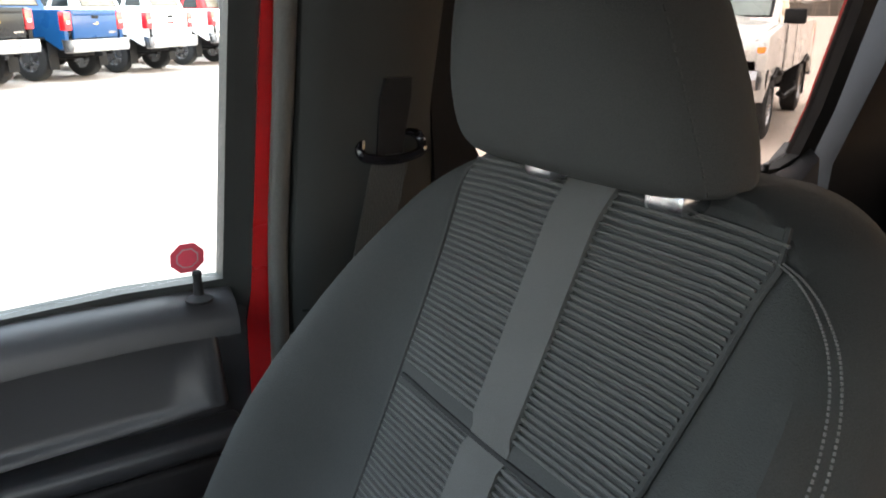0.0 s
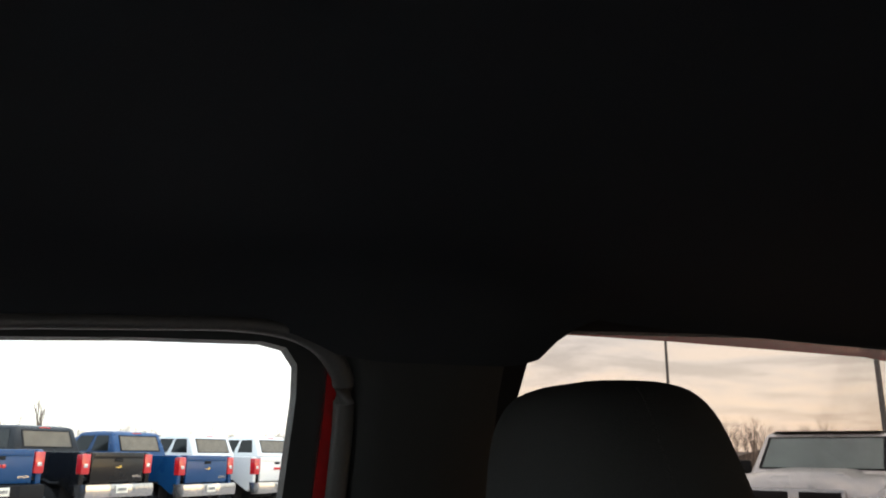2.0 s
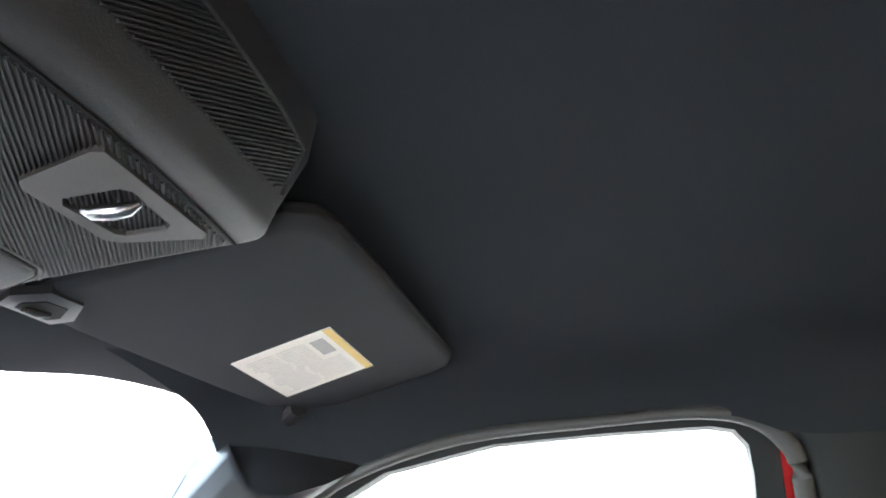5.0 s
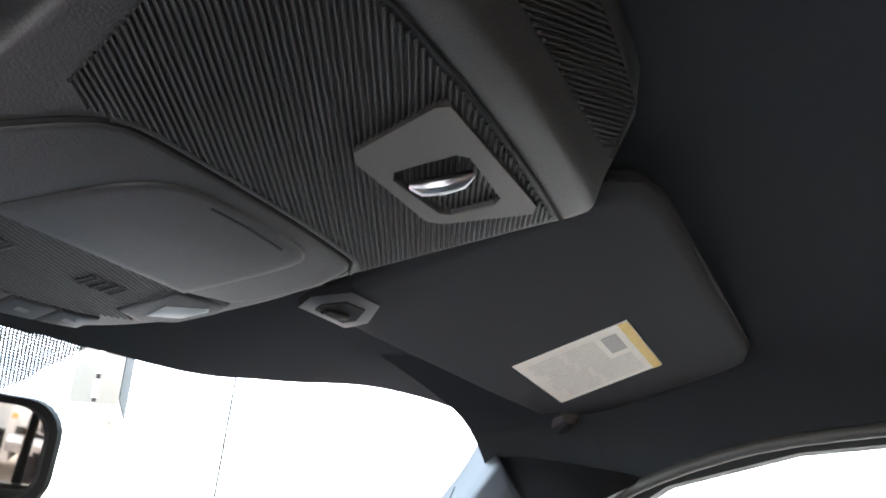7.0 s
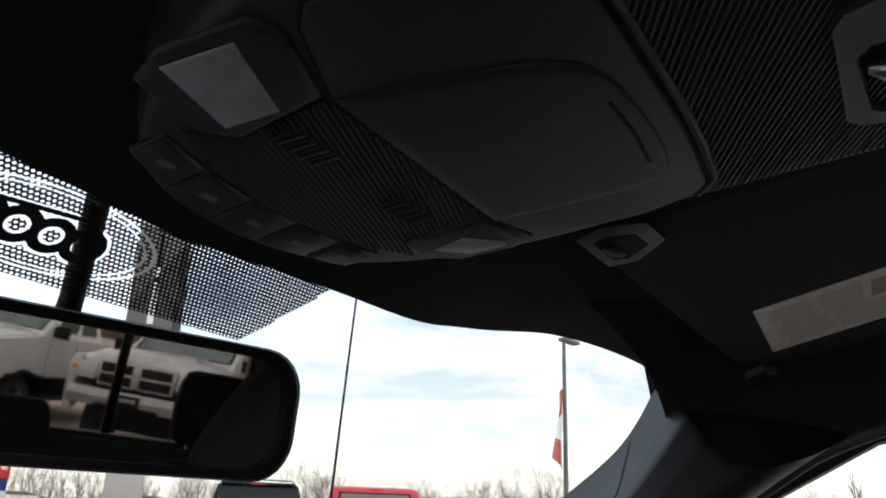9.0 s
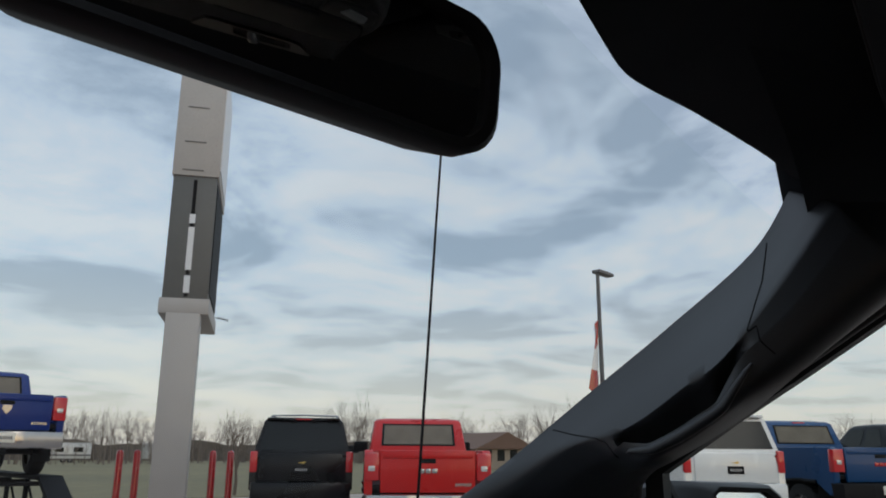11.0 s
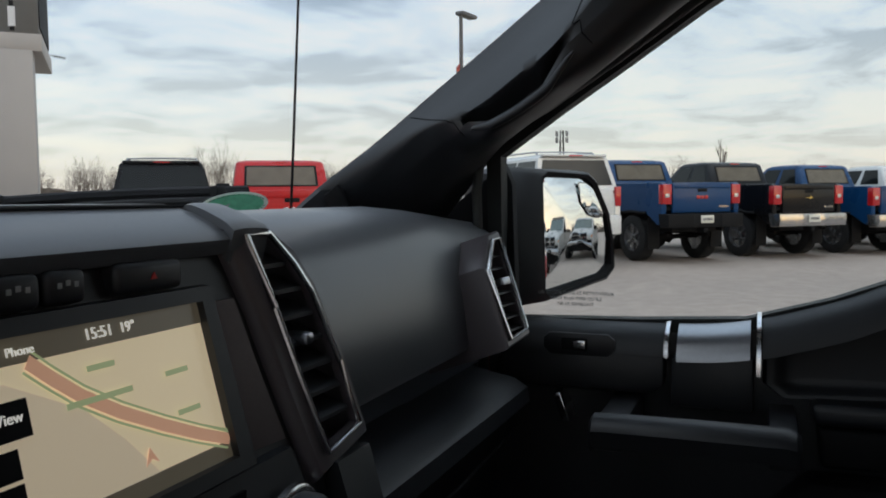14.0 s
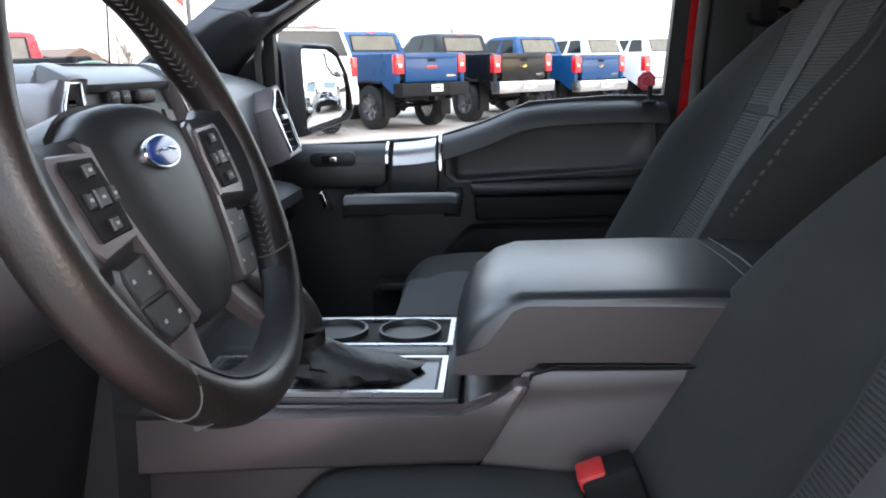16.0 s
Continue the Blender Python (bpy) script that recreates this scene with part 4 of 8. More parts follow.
def dashboard():
    d = thing("dashboard", "black soft-touch dashboard with angular chrome-rimmed vents", "dashboard", (0, 1.0, 0.8))

    def sec(x):
        """Dash section at x: from the glass over the top down the face."""
        k = max(0.0, (abs(x) - 0.55) / 0.30)
        b = 1.245 - 0.10 * (x / 0.8) ** 2
        z = 1.438 - 0.028 * k
        return [(b, 1.395), (b - 0.07, z - 0.012), (b - 0.17, z), (1.0, z + 0.002), (0.945, z - 0.003), (0.917, z - 0.018), (0.900, z - 0.05), (0.885, 1.33), (0.876, 1.262), (0.880, 1.254), (0.955, 1.246), (0.965, 1.215), (0.93, 1.20)]

    xs = [-0.80, -0.7, -0.55, -0.35, -0.18, 0.0, 0.18, 0.35, 0.55, 0.66, 0.74, 0.80]
    bm = bmesh.new()
    loft(bm, [[V(x, *p) for p in sec(x)] + [V(x, 1.15, 1.20)] for x in xs])
    part("upper_pad", bm, SOFT, d, "soft grained upper pad", 50)
    # lower shelf and glove box
    bm = bmesh.new()
    rings = []
    for x in (0.20, 0.35, 0.5, 0.65, 0.76):
        k = (x - 0.2) / 0.56
        y = 0.836 + 0.008 * k
        rings.append([V(x, 0.96, 1.205), V(x, y + 0.02, 1.196 - 0.01 * k), V(x, y, 1.186 - 0.012 * k), V(x, y - 0.003, 1.165 - 0.012 * k), V(x, y + 0.03, 1.14 - 0.01 * k), V(x, y + 0.07, 0.95), V(x, 1.0, 0.80), V(x, 1.1, 0.9)])
    part("glove_box", loft(bm, rings), PLASTIC, d, "glove box with a projecting lip", 50)
    part("glove_box_joint", tube(bmesh.new(), [V(0.22, 0.842, 1.125), V(0.5, 0.850, 1.115), V(0.75, 0.862, 1.11)], 0.002, 6), BLACK, d)
    part("driver_lower_panel", prism(bmesh.new(), [(0.80, 1.22), (0.96, 1.25), (1.05, 0.85), (0.90, 0.82)], "x", -0.78, -0.20, 0.015), BLACK, d)
    # raised instrument hood in front of the driver
    bm = bmesh.new()
    rings = []
    for x, h, y0 in ((-0.70, 0.0, 0.94), (-0.64, 0.03, 0.90), (-0.54, 0.045, 0.885), (-0.42, 0.048, 0.88), (-0.32, 0.045, 0.885), (-0.25, 0.03, 0.90), (-0.21, 0.0, 0.94)):
        z = 1.437 + h
        rings.append([V(x, 1.12, 1.43), V(x, 1.02, z), V(x, y0 + 0.03, z), V(x, y0, z - 0.012), V(x, y0 + 0.01, z - 0.03), V(x, 0.95, 1.30), V(x, 1.1, 1.3)])
    part("instrument_hood", loft(bm, rings), SOFT, d, "raised hood over the instruments")
    part("instrument_face", prism(bmesh.new(), [(0.90, 1.25), (0.93, 1.43), (0.95, 1.43), (0.92, 1.25)], "x", -0.57, -0.20), GLOSSBLACK, d)
    # centre stack
    C0 = -0.022

    def stack(z):
        """Half width and front y of the stack at a height."""
        t = (1.452 - z) / 0.30
        return 0.110 + 0.12 * t, 0.860 + (z - 1.426) * 0.24

    bm = bmesh.new()
    rings = []
    for z in (1.440, 1.430, 1.40, 1.34, 1.27, 1.20, 1.12, 1.00, 0.90):
        w, y = stack(z)
        w = min(w, 0.205)
        if z > 1.435:
            y += 0.02
        if z < 1.2:
            y += (1.2 - z) * 0.30
        rings.append([V(C0 - w, y, z), V(C0 + w, y, z), V(C0 + w + 0.004, 1.02, z), V(C0 - w - 0.004, 1.02, z)])
    part("stack_body", loft(bm, rings), PLASTIC, d, "black centre stack")
    pod_o = [(0.074, 0.889), (0.110, 0.976), (0.132, 1.085), (0.140, 1.15), (-0.184, 1.15), (-0.176, 1.085), (-0.154, 0.976), (-0.118, 0.889)]
    pod_i = [(0.050, 0.902), (0.060, 0.964), (0.067, 1.035), (0.068, 1.09), (-0.112, 1.09), (-0.111, 1.035), (-0.104, 0.964), (-0.094, 0.902)]
    bm = bmesh.new()
    grown = lambda e: [(x + math.copysign(e, x - C0), y + (e if y > 1.12 else 0)) for x, y in pod_o]
    loft(bm, [[V(x, y, z) for x, y in pts] for pts, z in ((grown(0.020), 1.425), (grown(0.016), 1.438), (grown(0.008), 1.446), (grown(0.0), 1.448), (pod_i, 1.4475), (pod_i, 1.438))], ends=False)
    part("top_cover", bm, SOFT, d, "raised centre cover round a tray", 50)
    part("top_tray", poly(bmesh.new(), [V(x, y, 1.4425) for x, y in pod_i], (0, 0, -0.004)), BLACK, d, "recessed black tray")
    bm = bmesh.new()
    loft(bm, [[V(C0 - w, y, z), V(C0 + w, y, z), V(C0 + w, y + 0.003, z - 0.004), V(C0 - w, y + 0.003, z - 0.004)] for y, z, w in ((0.8895, 1.4450, 0.112), (0.878, 1.4420, 0.111), (0.863, 1.4360, 0.110), (0.852, 1.4295, 0.110), (0.8475, 1.4245, 0.110), (0.8490, 1.4190, 0.110))])
    part("front_cover", bm, SOFT, d, "smooth panel ahead of the tray")
    part("cover_seam", tube(bmesh.new(), [V(x, 0.8895, 1.4462) for x in (C0 - 0.118, C0, C0 + 0.118)], 0.0011, 6), BLACK, d)
    for s in (1, -1):
        X = lambda x: C0 + s * (x - C0)
        left = smooth_path([V(0.0905, 0.889, 1.4390), V(0.0905, 0.885, 1.4470), V(0.0890, 0.872, 1.4448), V(0.0880, 0.860, 1.4402), V(0.0880, 0.850, 1.4352), V(0.0880, 0.8445, 1.4300)], 4)
        rgt = smooth_path([V(0.1205, 0.884, 1.4340), V(0.1195, 0.880, 1.4458), V(0.1220, 0.868, 1.4428), V(0.1240, 0.858, 1.4385), V(0.1260, 0.849, 1.4342), V(0.1265, 0.8445, 1.4295)], 4)
        bm = bmesh.new()
        sheet(bm, lambda u, v: (lambda p: V(X(p.x), p.y, p.z + 0.0016 * math.sin(math.pi * min(1, max(0, u))) ** 0.5))(left[round(v * (len(left) - 1))].lerp(rgt[round(v * (len(left) - 1))], u)), 8, len(left) - 1, 0.022, (0, 0.25, -1))
        part("vent_arch", bm, SOFT, d, "smooth arch above the vent", 50)
    n_y = stack(1.42)[1]
    for x0, x1 in ((-0.082, -0.056), (-0.054, -0.029), (-0.010, 0.042)):
        part("switch", box(bmesh.new(), x0, x1, n_y - 0.0125, n_y + 0.012, 1.3985, 1.4165, 0.0045, None, 3), PLASTIC, d)
    for x0, n in ((-0.076, 3), (-0.048, 3)):
        for k in range(n):
            part("switch_mark", box(bmesh.new(), x0 + 0.005 * k, x0 + 0.005 * k + 0.0026, n_y - 0.0130, n_y - 0.012, 1.4075 + 0.001 * (k % 2), 1.4103 + 0.001 * (k % 2)), WHITEPRINT, d)
    part("hazard_mark", poly(bmesh.new(), [V(0.0145, n_y - 0.0132, 1.406), V(0.0195, n_y - 0.0132, 1.406), V(0.017, n_y - 0.0132, 1.4098)], (0, 0.001, 0)), REDPLASTIC, d)
    # screen in its bezel
    sy0, sy1 = 0.842, 0.819
    S = lambda u, v, w=0.0: V(C0 - 0.075 + 0.150 * u + (0.002 * (1 - v) * (2 * u - 1)), sy1 + (sy0 - sy1) * v + w, 1.295 + 0.094 * v)
    part("bezel", ring_frame(bmesh.new(), [S(-0.09, -0.09), S(1.09, -0.09), S(1.07, 1.09), S(-0.07, 1.09)], [S(0, 0), S(1, 0), S(1, 1), S(0, 1)], (0, 0.03, 0)), PLASTIC, d, "black screen surround")
    scr = part("screen", poly(bmesh.new(), [S(0, 0, 0.006), S(1, 0, 0.006), S(1, 1, 0.006), S(0, 1, 0.006)], (0, 0.01, 0)), SCREEN, d, "lit navigation screen with a tan map")
    w = 0.0052
    part("map_bar", poly(bmesh.new(), [S(0, 0.86, w), S(1, 0.86, w), S(1, 1, w), S(0, 1, w)], (0, 0.0006, 0)), SCREENBAR, scr)
    part("map_bar", poly(bmesh.new(), [S(0, 0, w), S(1, 0, w), S(1, 0.10, w), S(0, 0.10, w)], (0, 0.0006, 0)), SCREENBAR, scr)
    part("map_area", poly(bmesh.new(), [S(0, 0.10, w), S(0.62, 0.10, w), S(0.50, 0.34, w), S(0.36, 0.56, w), S(0.10, 0.78, w), S(0, 0.80, w)], (0, 0.0006, 0)), SCREENGREY, scr)
    line = [(0.19, 0.86), (0.26, 0.76), (0.36, 0.63), (0.50, 0.49), (0.68, 0.34), (0.85, 0.21), (1.0, 0.11)]

    def strip(a, b, lift):
        return ring_strip([S(u + a * 0.45, v + a, w - lift) for u, v in line], [S(min(1, u + b * 0.45), v + b, w - lift) for u, v in line])

    def ring_strip(up, down):
        bm = bmesh.new()
        for p, q, r, t in zip(up, up[1:], down, down[1:]):
            poly(bm, [r, t, q, p], (0, 0.0003, 0))
        return bm

    part("map_road", strip(0.030, -0.030, 0.0006), SCREENROAD, scr, "red route on the map")
    part("map_line", strip(0.052, 0.040, 0.0004), SCREENGREEN, scr)
    part("map_line", strip(-0.040, -0.052, 0.0004), SCREENGREEN, scr)
    for u, v, l in ((0.46, 0.74, 0.12), (0.36, 0.58, 0.13), (0.50, 0.58, 0.15), (0.80, 0.60, 0.12), (0.82, 0.36, 0.12)):
        part("map_sign", poly(bmesh.new(), [S(u - l / 2, v, w - 0.0009), S(u + l / 2, v, w - 0.0009), S(u + l / 2, v + 0.032, w - 0.0009), S(u - l / 2, v + 0.032, w - 0.0009)], (0, 0.0002, 0)), SCREENGREEN, scr)
    part("map_arrow", poly(bmesh.new(), [S(0.56, 0.16, w - 0.0008), S(0.59, 0.25, w - 0.0008), S(0.62, 0.16, w - 0.0008), S(0.59, 0.19, w - 0.0008)], (0, 0.0005, 0)), SCREENROAD, scr)
    tilt = (S(0.5, 1) - S(0.5, 0)).normalized()
    text("15:51", 0.0085, SCREENTEXT, basis(S(0.48, 0.93, w - 0.001), (1, 0, 0), tilt), scr, "screen_clock")
    text("19°", 0.0078, SCREENTEXT, basis(S(0.61, 0.93, w - 0.001), (1, 0, 0), tilt), scr, "screen_temperature")
    text("Phone", 0.006, SCREENTEXT, basis(S(0.17, 0.92, w - 0.001), (1, 0, 0), tilt), scr, "screen_label")
    text("View", 0.007, SCREENTEXT, basis(S(0.09, 0.62, w - 0.001), (1, 0, 0), tilt), scr, "screen_button")
    part("map_button", poly(bmesh.new(), [S(0.0, 0.52, w - 0.0008), S(0.16, 0.52, w - 0.0008), S(0.16, 0.70, w - 0.0008), S(0.0, 0.70, w - 0.0008)], (0, 0.0003, 0)), BLACK, scr)
    for v0 in (0.34, 0.18):
        part("map_button", poly(bmesh.new(), [S(0.0, v0, w - 0.0008), S(0.10, v0, w - 0.0008), S(0.10, v0 + 0.14, w - 0.0008), S(0.0, v0 + 0.14, w - 0.0008)], (0, 0.0003, 0)), BLACK, scr)
    # vents of the centre stack: slanted outlines, right one and its mirror image
    VO = [(0.104, 1.426), (0.128, 1.426), (0.149, 1.405), (0.165, 1.382), (0.181, 1.329), (0.189, 1.281), (0.141, 1.273), (0.129, 1.323), (0.117, 1.377)]
    LEFT, RIGHT = [VO[0], VO[8], VO[7], VO[6]], [VO[1], VO[2], VO[3], VO[4], VO[5]]

    def along(line, z):
        for (xa, za), (xb, zb) in zip(line, line[1:]):
            if z >= zb:
                return xa + (xb - xa) * (za - z) / (za - zb)
        return line[-1][0]


    def vent_y(z):
        return 0.852 + (z - 1.426) * 0.24

    for s in (1, -1):
        X = lambda x: C0 + s * (x - C0)

        def off(e):
            out = []
            n = len(VO)
            for i in range(n):
                p, a, b = Vector(VO[i]), Vector(VO[i - 1]), Vector(VO[(i + 1) % n])
                n1, n2 = Vector(((p - a).y, -(p - a).x)).normalized(), Vector(((b - p).y, -(b - p).x)).normalized()
                m_ = (n1 + n2).normalized()
                q = p - m_ * (e / max(0.5, m_.dot(n1)))
                out.append((q.x, q.y))
            return out

        bm = bmesh.new()
        loft(bm, [[V(X(x), vent_y(z) + w, min(z, 1.4275 if w > 0.004 else 1.431)) for x, z in off(e)] for e, w in ((0.019, 0.050), (0.018, 0.010), (0.016, 0.001), (0.012, -0.003), (0.001, -0.004), (0.0, 0.002))], ends=False)
        part("vent_surround", bm, VENTMAT, d, "thick moulded vent surround", 40)
        v = part("vent", tube(bmesh.new(), [V(X(x), vent_y(z) - 0.0065, z) for x, z in off(0.0005)], 0.0023, 8, closed=True), CHROME, d, "angular chrome-rimmed air vent")
        big = off(-0.001)
        part("vent_back", poly(bmesh.new(), [V(X(x), vent_y(z) + 0.024, z) for x, z in big], (0, 0.004, 0)), BLACK, v)
        for k in range(7):
            z = 1.406 - k * 0.0185
            xl, xr = along(LEFT, z) + 0.003, along(RIGHT, z) - 0.003
            bm = bmesh.new()
            loft(bm, [[V(X(x), vent_y(z) - 0.003, z - 0.0035), V(X(x), vent_y(z) + 0.020, z + 0.005), V(X(x), vent_y(z) + 0.020, z + 0.008), V(X(x), vent_y(z) - 0.003, z - 0.0005)] for x in (xl, xr)])
            part("slat", bm, PLASTIC, v)
        part("vent_knob", box(bmesh.new(), min(X(0.140), X(0.151)), max(X(0.140), X(0.151)), vent_y(1.352) - 0.010, vent_y(1.352) + 0.01, 1.347, 1.356, 0.003), SATIN, v, "small silver vent lever")
        # upright satin strips beside the screen
        bm = bmesh.new()
        loft(bm, [[V(X(a), vent_y(z) + 0.008, z), V(X(b), vent_y(z) + 0.004, z), V(X(b), vent_y(z) + 0.02, z), V(X(a), vent_y(z) + 0.02, z)] for z, a, b in ((1.386, 0.067, 0.089), (1.36, 0.070, 0.094), (1.33, 0.074, 0.100), (1.29, 0.080, 0.110))])
        part("side_strip", bm, PIANO, d, "satin dark strip beside the screen")
    # controls below the screen
    part("lower_fascia", poly(bmesh.new(), [V(C0 - 0.13, 0.818, 1.285), V(C0 + 0.13, 0.818, 1.285), V(C0 + 0.165, 0.788, 1.15), V(C0 - 0.165, 0.788, 1.15)], (0, 0.02, 0)), PLASTIC, d)
    part("disc_slot", poly(bmesh.new(), [V(C0 - 0.075, 0.8135, 1.276), V(C0 + 0.075, 0.8135, 1.276), V(C0 + 0.070, 0.8110, 1.262), V(C0 - 0.070, 0.8110, 1.262)], (0, 0.004, 0)), GLOSSBLACK, d, "glossy strip with orange lettering")
    for u in (-0.01, 0.0, 0.012):
        part("orange_mark", box(bmesh.new(), u + 0.004, u + 0.012, 0.8105, 0.8135, 1.2660, 1.2720, 0.0), ORANGE, d)
    for s in (1, -1):
        for r, dz, material, nm in ((0.027, 0.007, CHROME, "knob_ring"), (0.0225, 0.022, PLASTIC, "knob")):
            bm = bmesh.new()
            lathe(bm, [(r, 0), (r, dz * 0.8), (r * 0.9, dz), (r * 0.5, dz)], 24, basis((C0 + s * 0.112, 0.808, 1.240), (1, 0, 0), (0, 0, 1)))
            part(nm, bm, material, d, "chrome-rimmed round knob" if nm == "knob" else "")
        part("stack_tab", poly(bmesh.new(), [V(C0 + s * 0.170, 0.806, 1.263), V(C0 + s * 0.218, 0.806, 1.263), V(C0 + s * 0.216, 0.790, 1.210), V(C0 + s * 0.170, 0.788, 1.205)], (0, 0.03, 0)), PLASTIC, d)
    for k in range(6):
        x = C0 - 0.0725 + 0.029 * k
        part("switch", box(bmesh.new(), x - 0.013, x + 0.013, 0.794, 0.806, 1.212, 1.234, 0.003), SOFT, d)
        part("switch", box(bmesh.new(), x - 0.013, x + 0.013, 0.788, 0.800, 1.182, 1.205, 0.003), SOFT, d)
    # right-hand end vent
    m = basis((0.645, 0.842, 1.335), (0.9944, -0.1058, -0.0000), (0.0349, 0.3277, 0.9441))
    o = [(-0.036, -0.0683), (0.0232, -0.0631), (0.0267, 0.0633), (0.0028, 0.0609), (-0.0362, 0.0238)]

    def ring(e):
        """The vent outline moved outwards by e."""
        out = []
        for i in range(len(o)):
            p, q, r = Vector(o[i - 1]), Vector(o[i]), Vector(o[(i + 1) % len(o)])
            a, b = (q - p).normalized(), (r - q).normalized()
            na, nb = Vector((a.y, -a.x)), Vector((b.y, -b.x))
            k = (na + nb) / max(0.35, 1 + na.dot(nb))
            out.append((q.x + SIGN * e * k.x, q.y + SIGN * e * k.y))
        return out

    area = sum(o[i - 1][0] * o[i][1] - o[i][0] * o[i - 1][1] for i in range(len(o)))
    SIGN = 1 if area > 0 else -1
    bm = bmesh.new()
    loft(bm, [[m @ V(x, y, w) for x, y in ring(e)] for e, w in ((0.001, -0.004), (0.002, 0.0), (0.007, 0.0), (0.010, -0.004), (0.011, -0.03), (0.012, -0.12))], ends=False)
    part("vent_surround", bm, VENTMAT, d)
    v = part("vent", tube(bmesh.new(), [m @ V(x, y, 0.002) for x, y in ring(-0.0005)], 0.0030, 8, closed=True), CHROME, d, "angular chrome-rimmed air vent")
    part("vent_back", poly(bmesh.new(), [m @ V(x, y, -0.030) for x, y in ring(0.001)], m.to_3x3() @ V(0, 0, -0.004)), BLACK, v)
    low, high = min(p[1] for p in o), max(p[1] for p in o)
    for k in range(7):
        y = low + (high - low) * (k + 0.7) / 8
        xs = []
        for i in range(len(o)):
            (xa, ya), (xb, yb) = o[i - 1], o[i]
            if (ya - y) * (yb - y) < 0:
                xs.append(xa + (xb - xa) * (y - ya) / (yb - ya))
        if len(xs) == 2:
            bm = bmesh.new()
            loft(bm, [[m @ V(x, y - 0.003, -0.004), m @ V(x, y + 0.004, -0.026), m @ V(x, y + 0.006, -0.026), m @ V(x, y - 0.001, -0.004)] for x in (min(xs) + 0.001, max(xs) - 0.001)])
            part("slat", bm, PLASTIC, v)
    bm = bmesh.new()
    box(bm, -0.012, 0.012, 0.000, 0.010, -0.006, 0.006, 0.002, m)
    part("vent_knob", bm, SATIN, v, "small silver vent lever")
    return d


dashboard()


# ---- steering wheel ----
def steering_wheel():
    d = thing("steering_wheel", "black leather-wrapped steering wheel with stitched rim", "steering wheel", (-0.4156, 0.6513, 1.3654))
    tl = 0.388
    m = basis((-0.4156, 0.6513, 1.3654), (1, 0, 0), (0, math.sin(tl), math.cos(tl)))  # z of m points at the driver
    R, r0 = 0.1712, 0.0168

    def rim(a, r, w):
        return m @ V((R + r) * math.cos(a), (R + r) * math.sin(a), w)

    def fat(a):
        """Thumb grips beside the upper spokes."""
        g = math.degrees(a) % 360
        return 1.0 + 0.14 * (math.exp(-((g - 32) ** 2) / 260) + math.exp(-((g - 148) ** 2) / 260))

    N = 120
    rings = []
    for k in range(N):
        a = 2 * math.pi * k / N
        f = fat(a)
        rings.append([rim(a, r0 * f * math.cos(b) - (f - 1) * 0.02, r0 * 1.06 * f * math.sin(b)) for b in [2 * math.pi * j / 16 for j in range(16)]])
    bm = bmesh.new()
    loft(bm, rings + [rings[0]], ends=False)
    bmesh.ops.remove_doubles(bm, verts=bm.verts, dist=1e-6)
    part("rim", bm, LEATHER, d, "leather-wrapped rim", 60)
    # crossed stitches along the inner side of the rim
    for a0, a1 in ((-0.66, -0.20), (0.42, 2.72), (3.34, 3.80)):
        count = int((a1 - a0) * (R - r0) / 0.0062)
        bm = bmesh.new()
        for k in range(count):
            a = a0 + (a1 - a0) * k / count
            f = fat(a)
            q = -r0 * f * 0.985 - (f - 1) * 0.02
            for w in (0.0062, -0.0062):
                tube(bm, [rim(a, q + 0.0004, 0.0004), rim(a + 0.016, q + 0.0002, w * 0.55), rim(a + 0.030, q + 0.0016, w)], [0.0007, 0.0011, 0.0007], 5)
        part("stitching", bm, STITCH, d, "row of crossed stitches inside the rim")
    for a in (-0.58, -2.38):
        ring = [rim(a + 0.10 * math.cos(b), (r0 + 0.0002) * math.cos(b), (r0 * 1.06 + 0.0002) * math.sin(b)) for b in [2 * math.pi * j / 20 for j in range(20)]]
        part("rim_joint", tube(bmesh.new(), ring, 0.0008, 5, closed=True), STITCH, d)
    # hub pad, wide above and narrow below
    pts = soft2([(-0.074, 0.040), (-0.045, 0.054), (0.0, 0.058), (0.045, 0.054), (0.074, 0.040), (0.080, 0.018), (0.074, -0.020), (0.060, -0.064), (0.044, -0.094), (0.022, -0.108), (0.0, -0.110), (-0.022, -0.108), (-0.044, -0.094), (-0.060, -0.064), (-0.074, -0.020), (-0.080, 0.018), (-0.074, 0.040)], 3)[:-1]
    bm = bmesh.new()
    loft(bm, [[m @ V(x * k, (y + 0.02) * k - 0.02, w) for x, y in pts] for k, w in ((1.0, -0.060), (1.015, -0.022), (1.0, -0.012), (0.965, -0.006), (0.90, -0.002), (0.70, 0.003), (0.40, 0.005), (0.1, 0.0055))])
    part("hub_pad", bm, PLASTIC, d, "grained hub pad", 60)
    back = [(x * 1.10, (y + 0.02) * 1.06 - 0.02) for x, y in pts]
    part("hub_back", loft(bmesh.new(), [[m @ V(x, y, w) for x, y in back] for w in (-0.075, -0.030, -0.022)]), PLASTIC, d, "", 40)
    bm = bmesh.new()
    at = m @ Matrix.Translation((0.002, 0.014, 0.0035)) @ Matrix.Diagonal((1, 0.44, 1, 1))
    badge = part("badge", lathe(bm, [(0.0290, 0.0), (0.0290, 0.0035), (0.0275, 0.0050)], 36, at), CHROME, d, "blue oval badge with a chrome rim")
    part("badge_field", lathe(bmesh.new(), [(0.0255, 0.003), (0.0250, 0.0062), (0.018, 0.0070), (0.004, 0.0074)], 36, at), OVAL, badge)
    bm = bmesh.new()
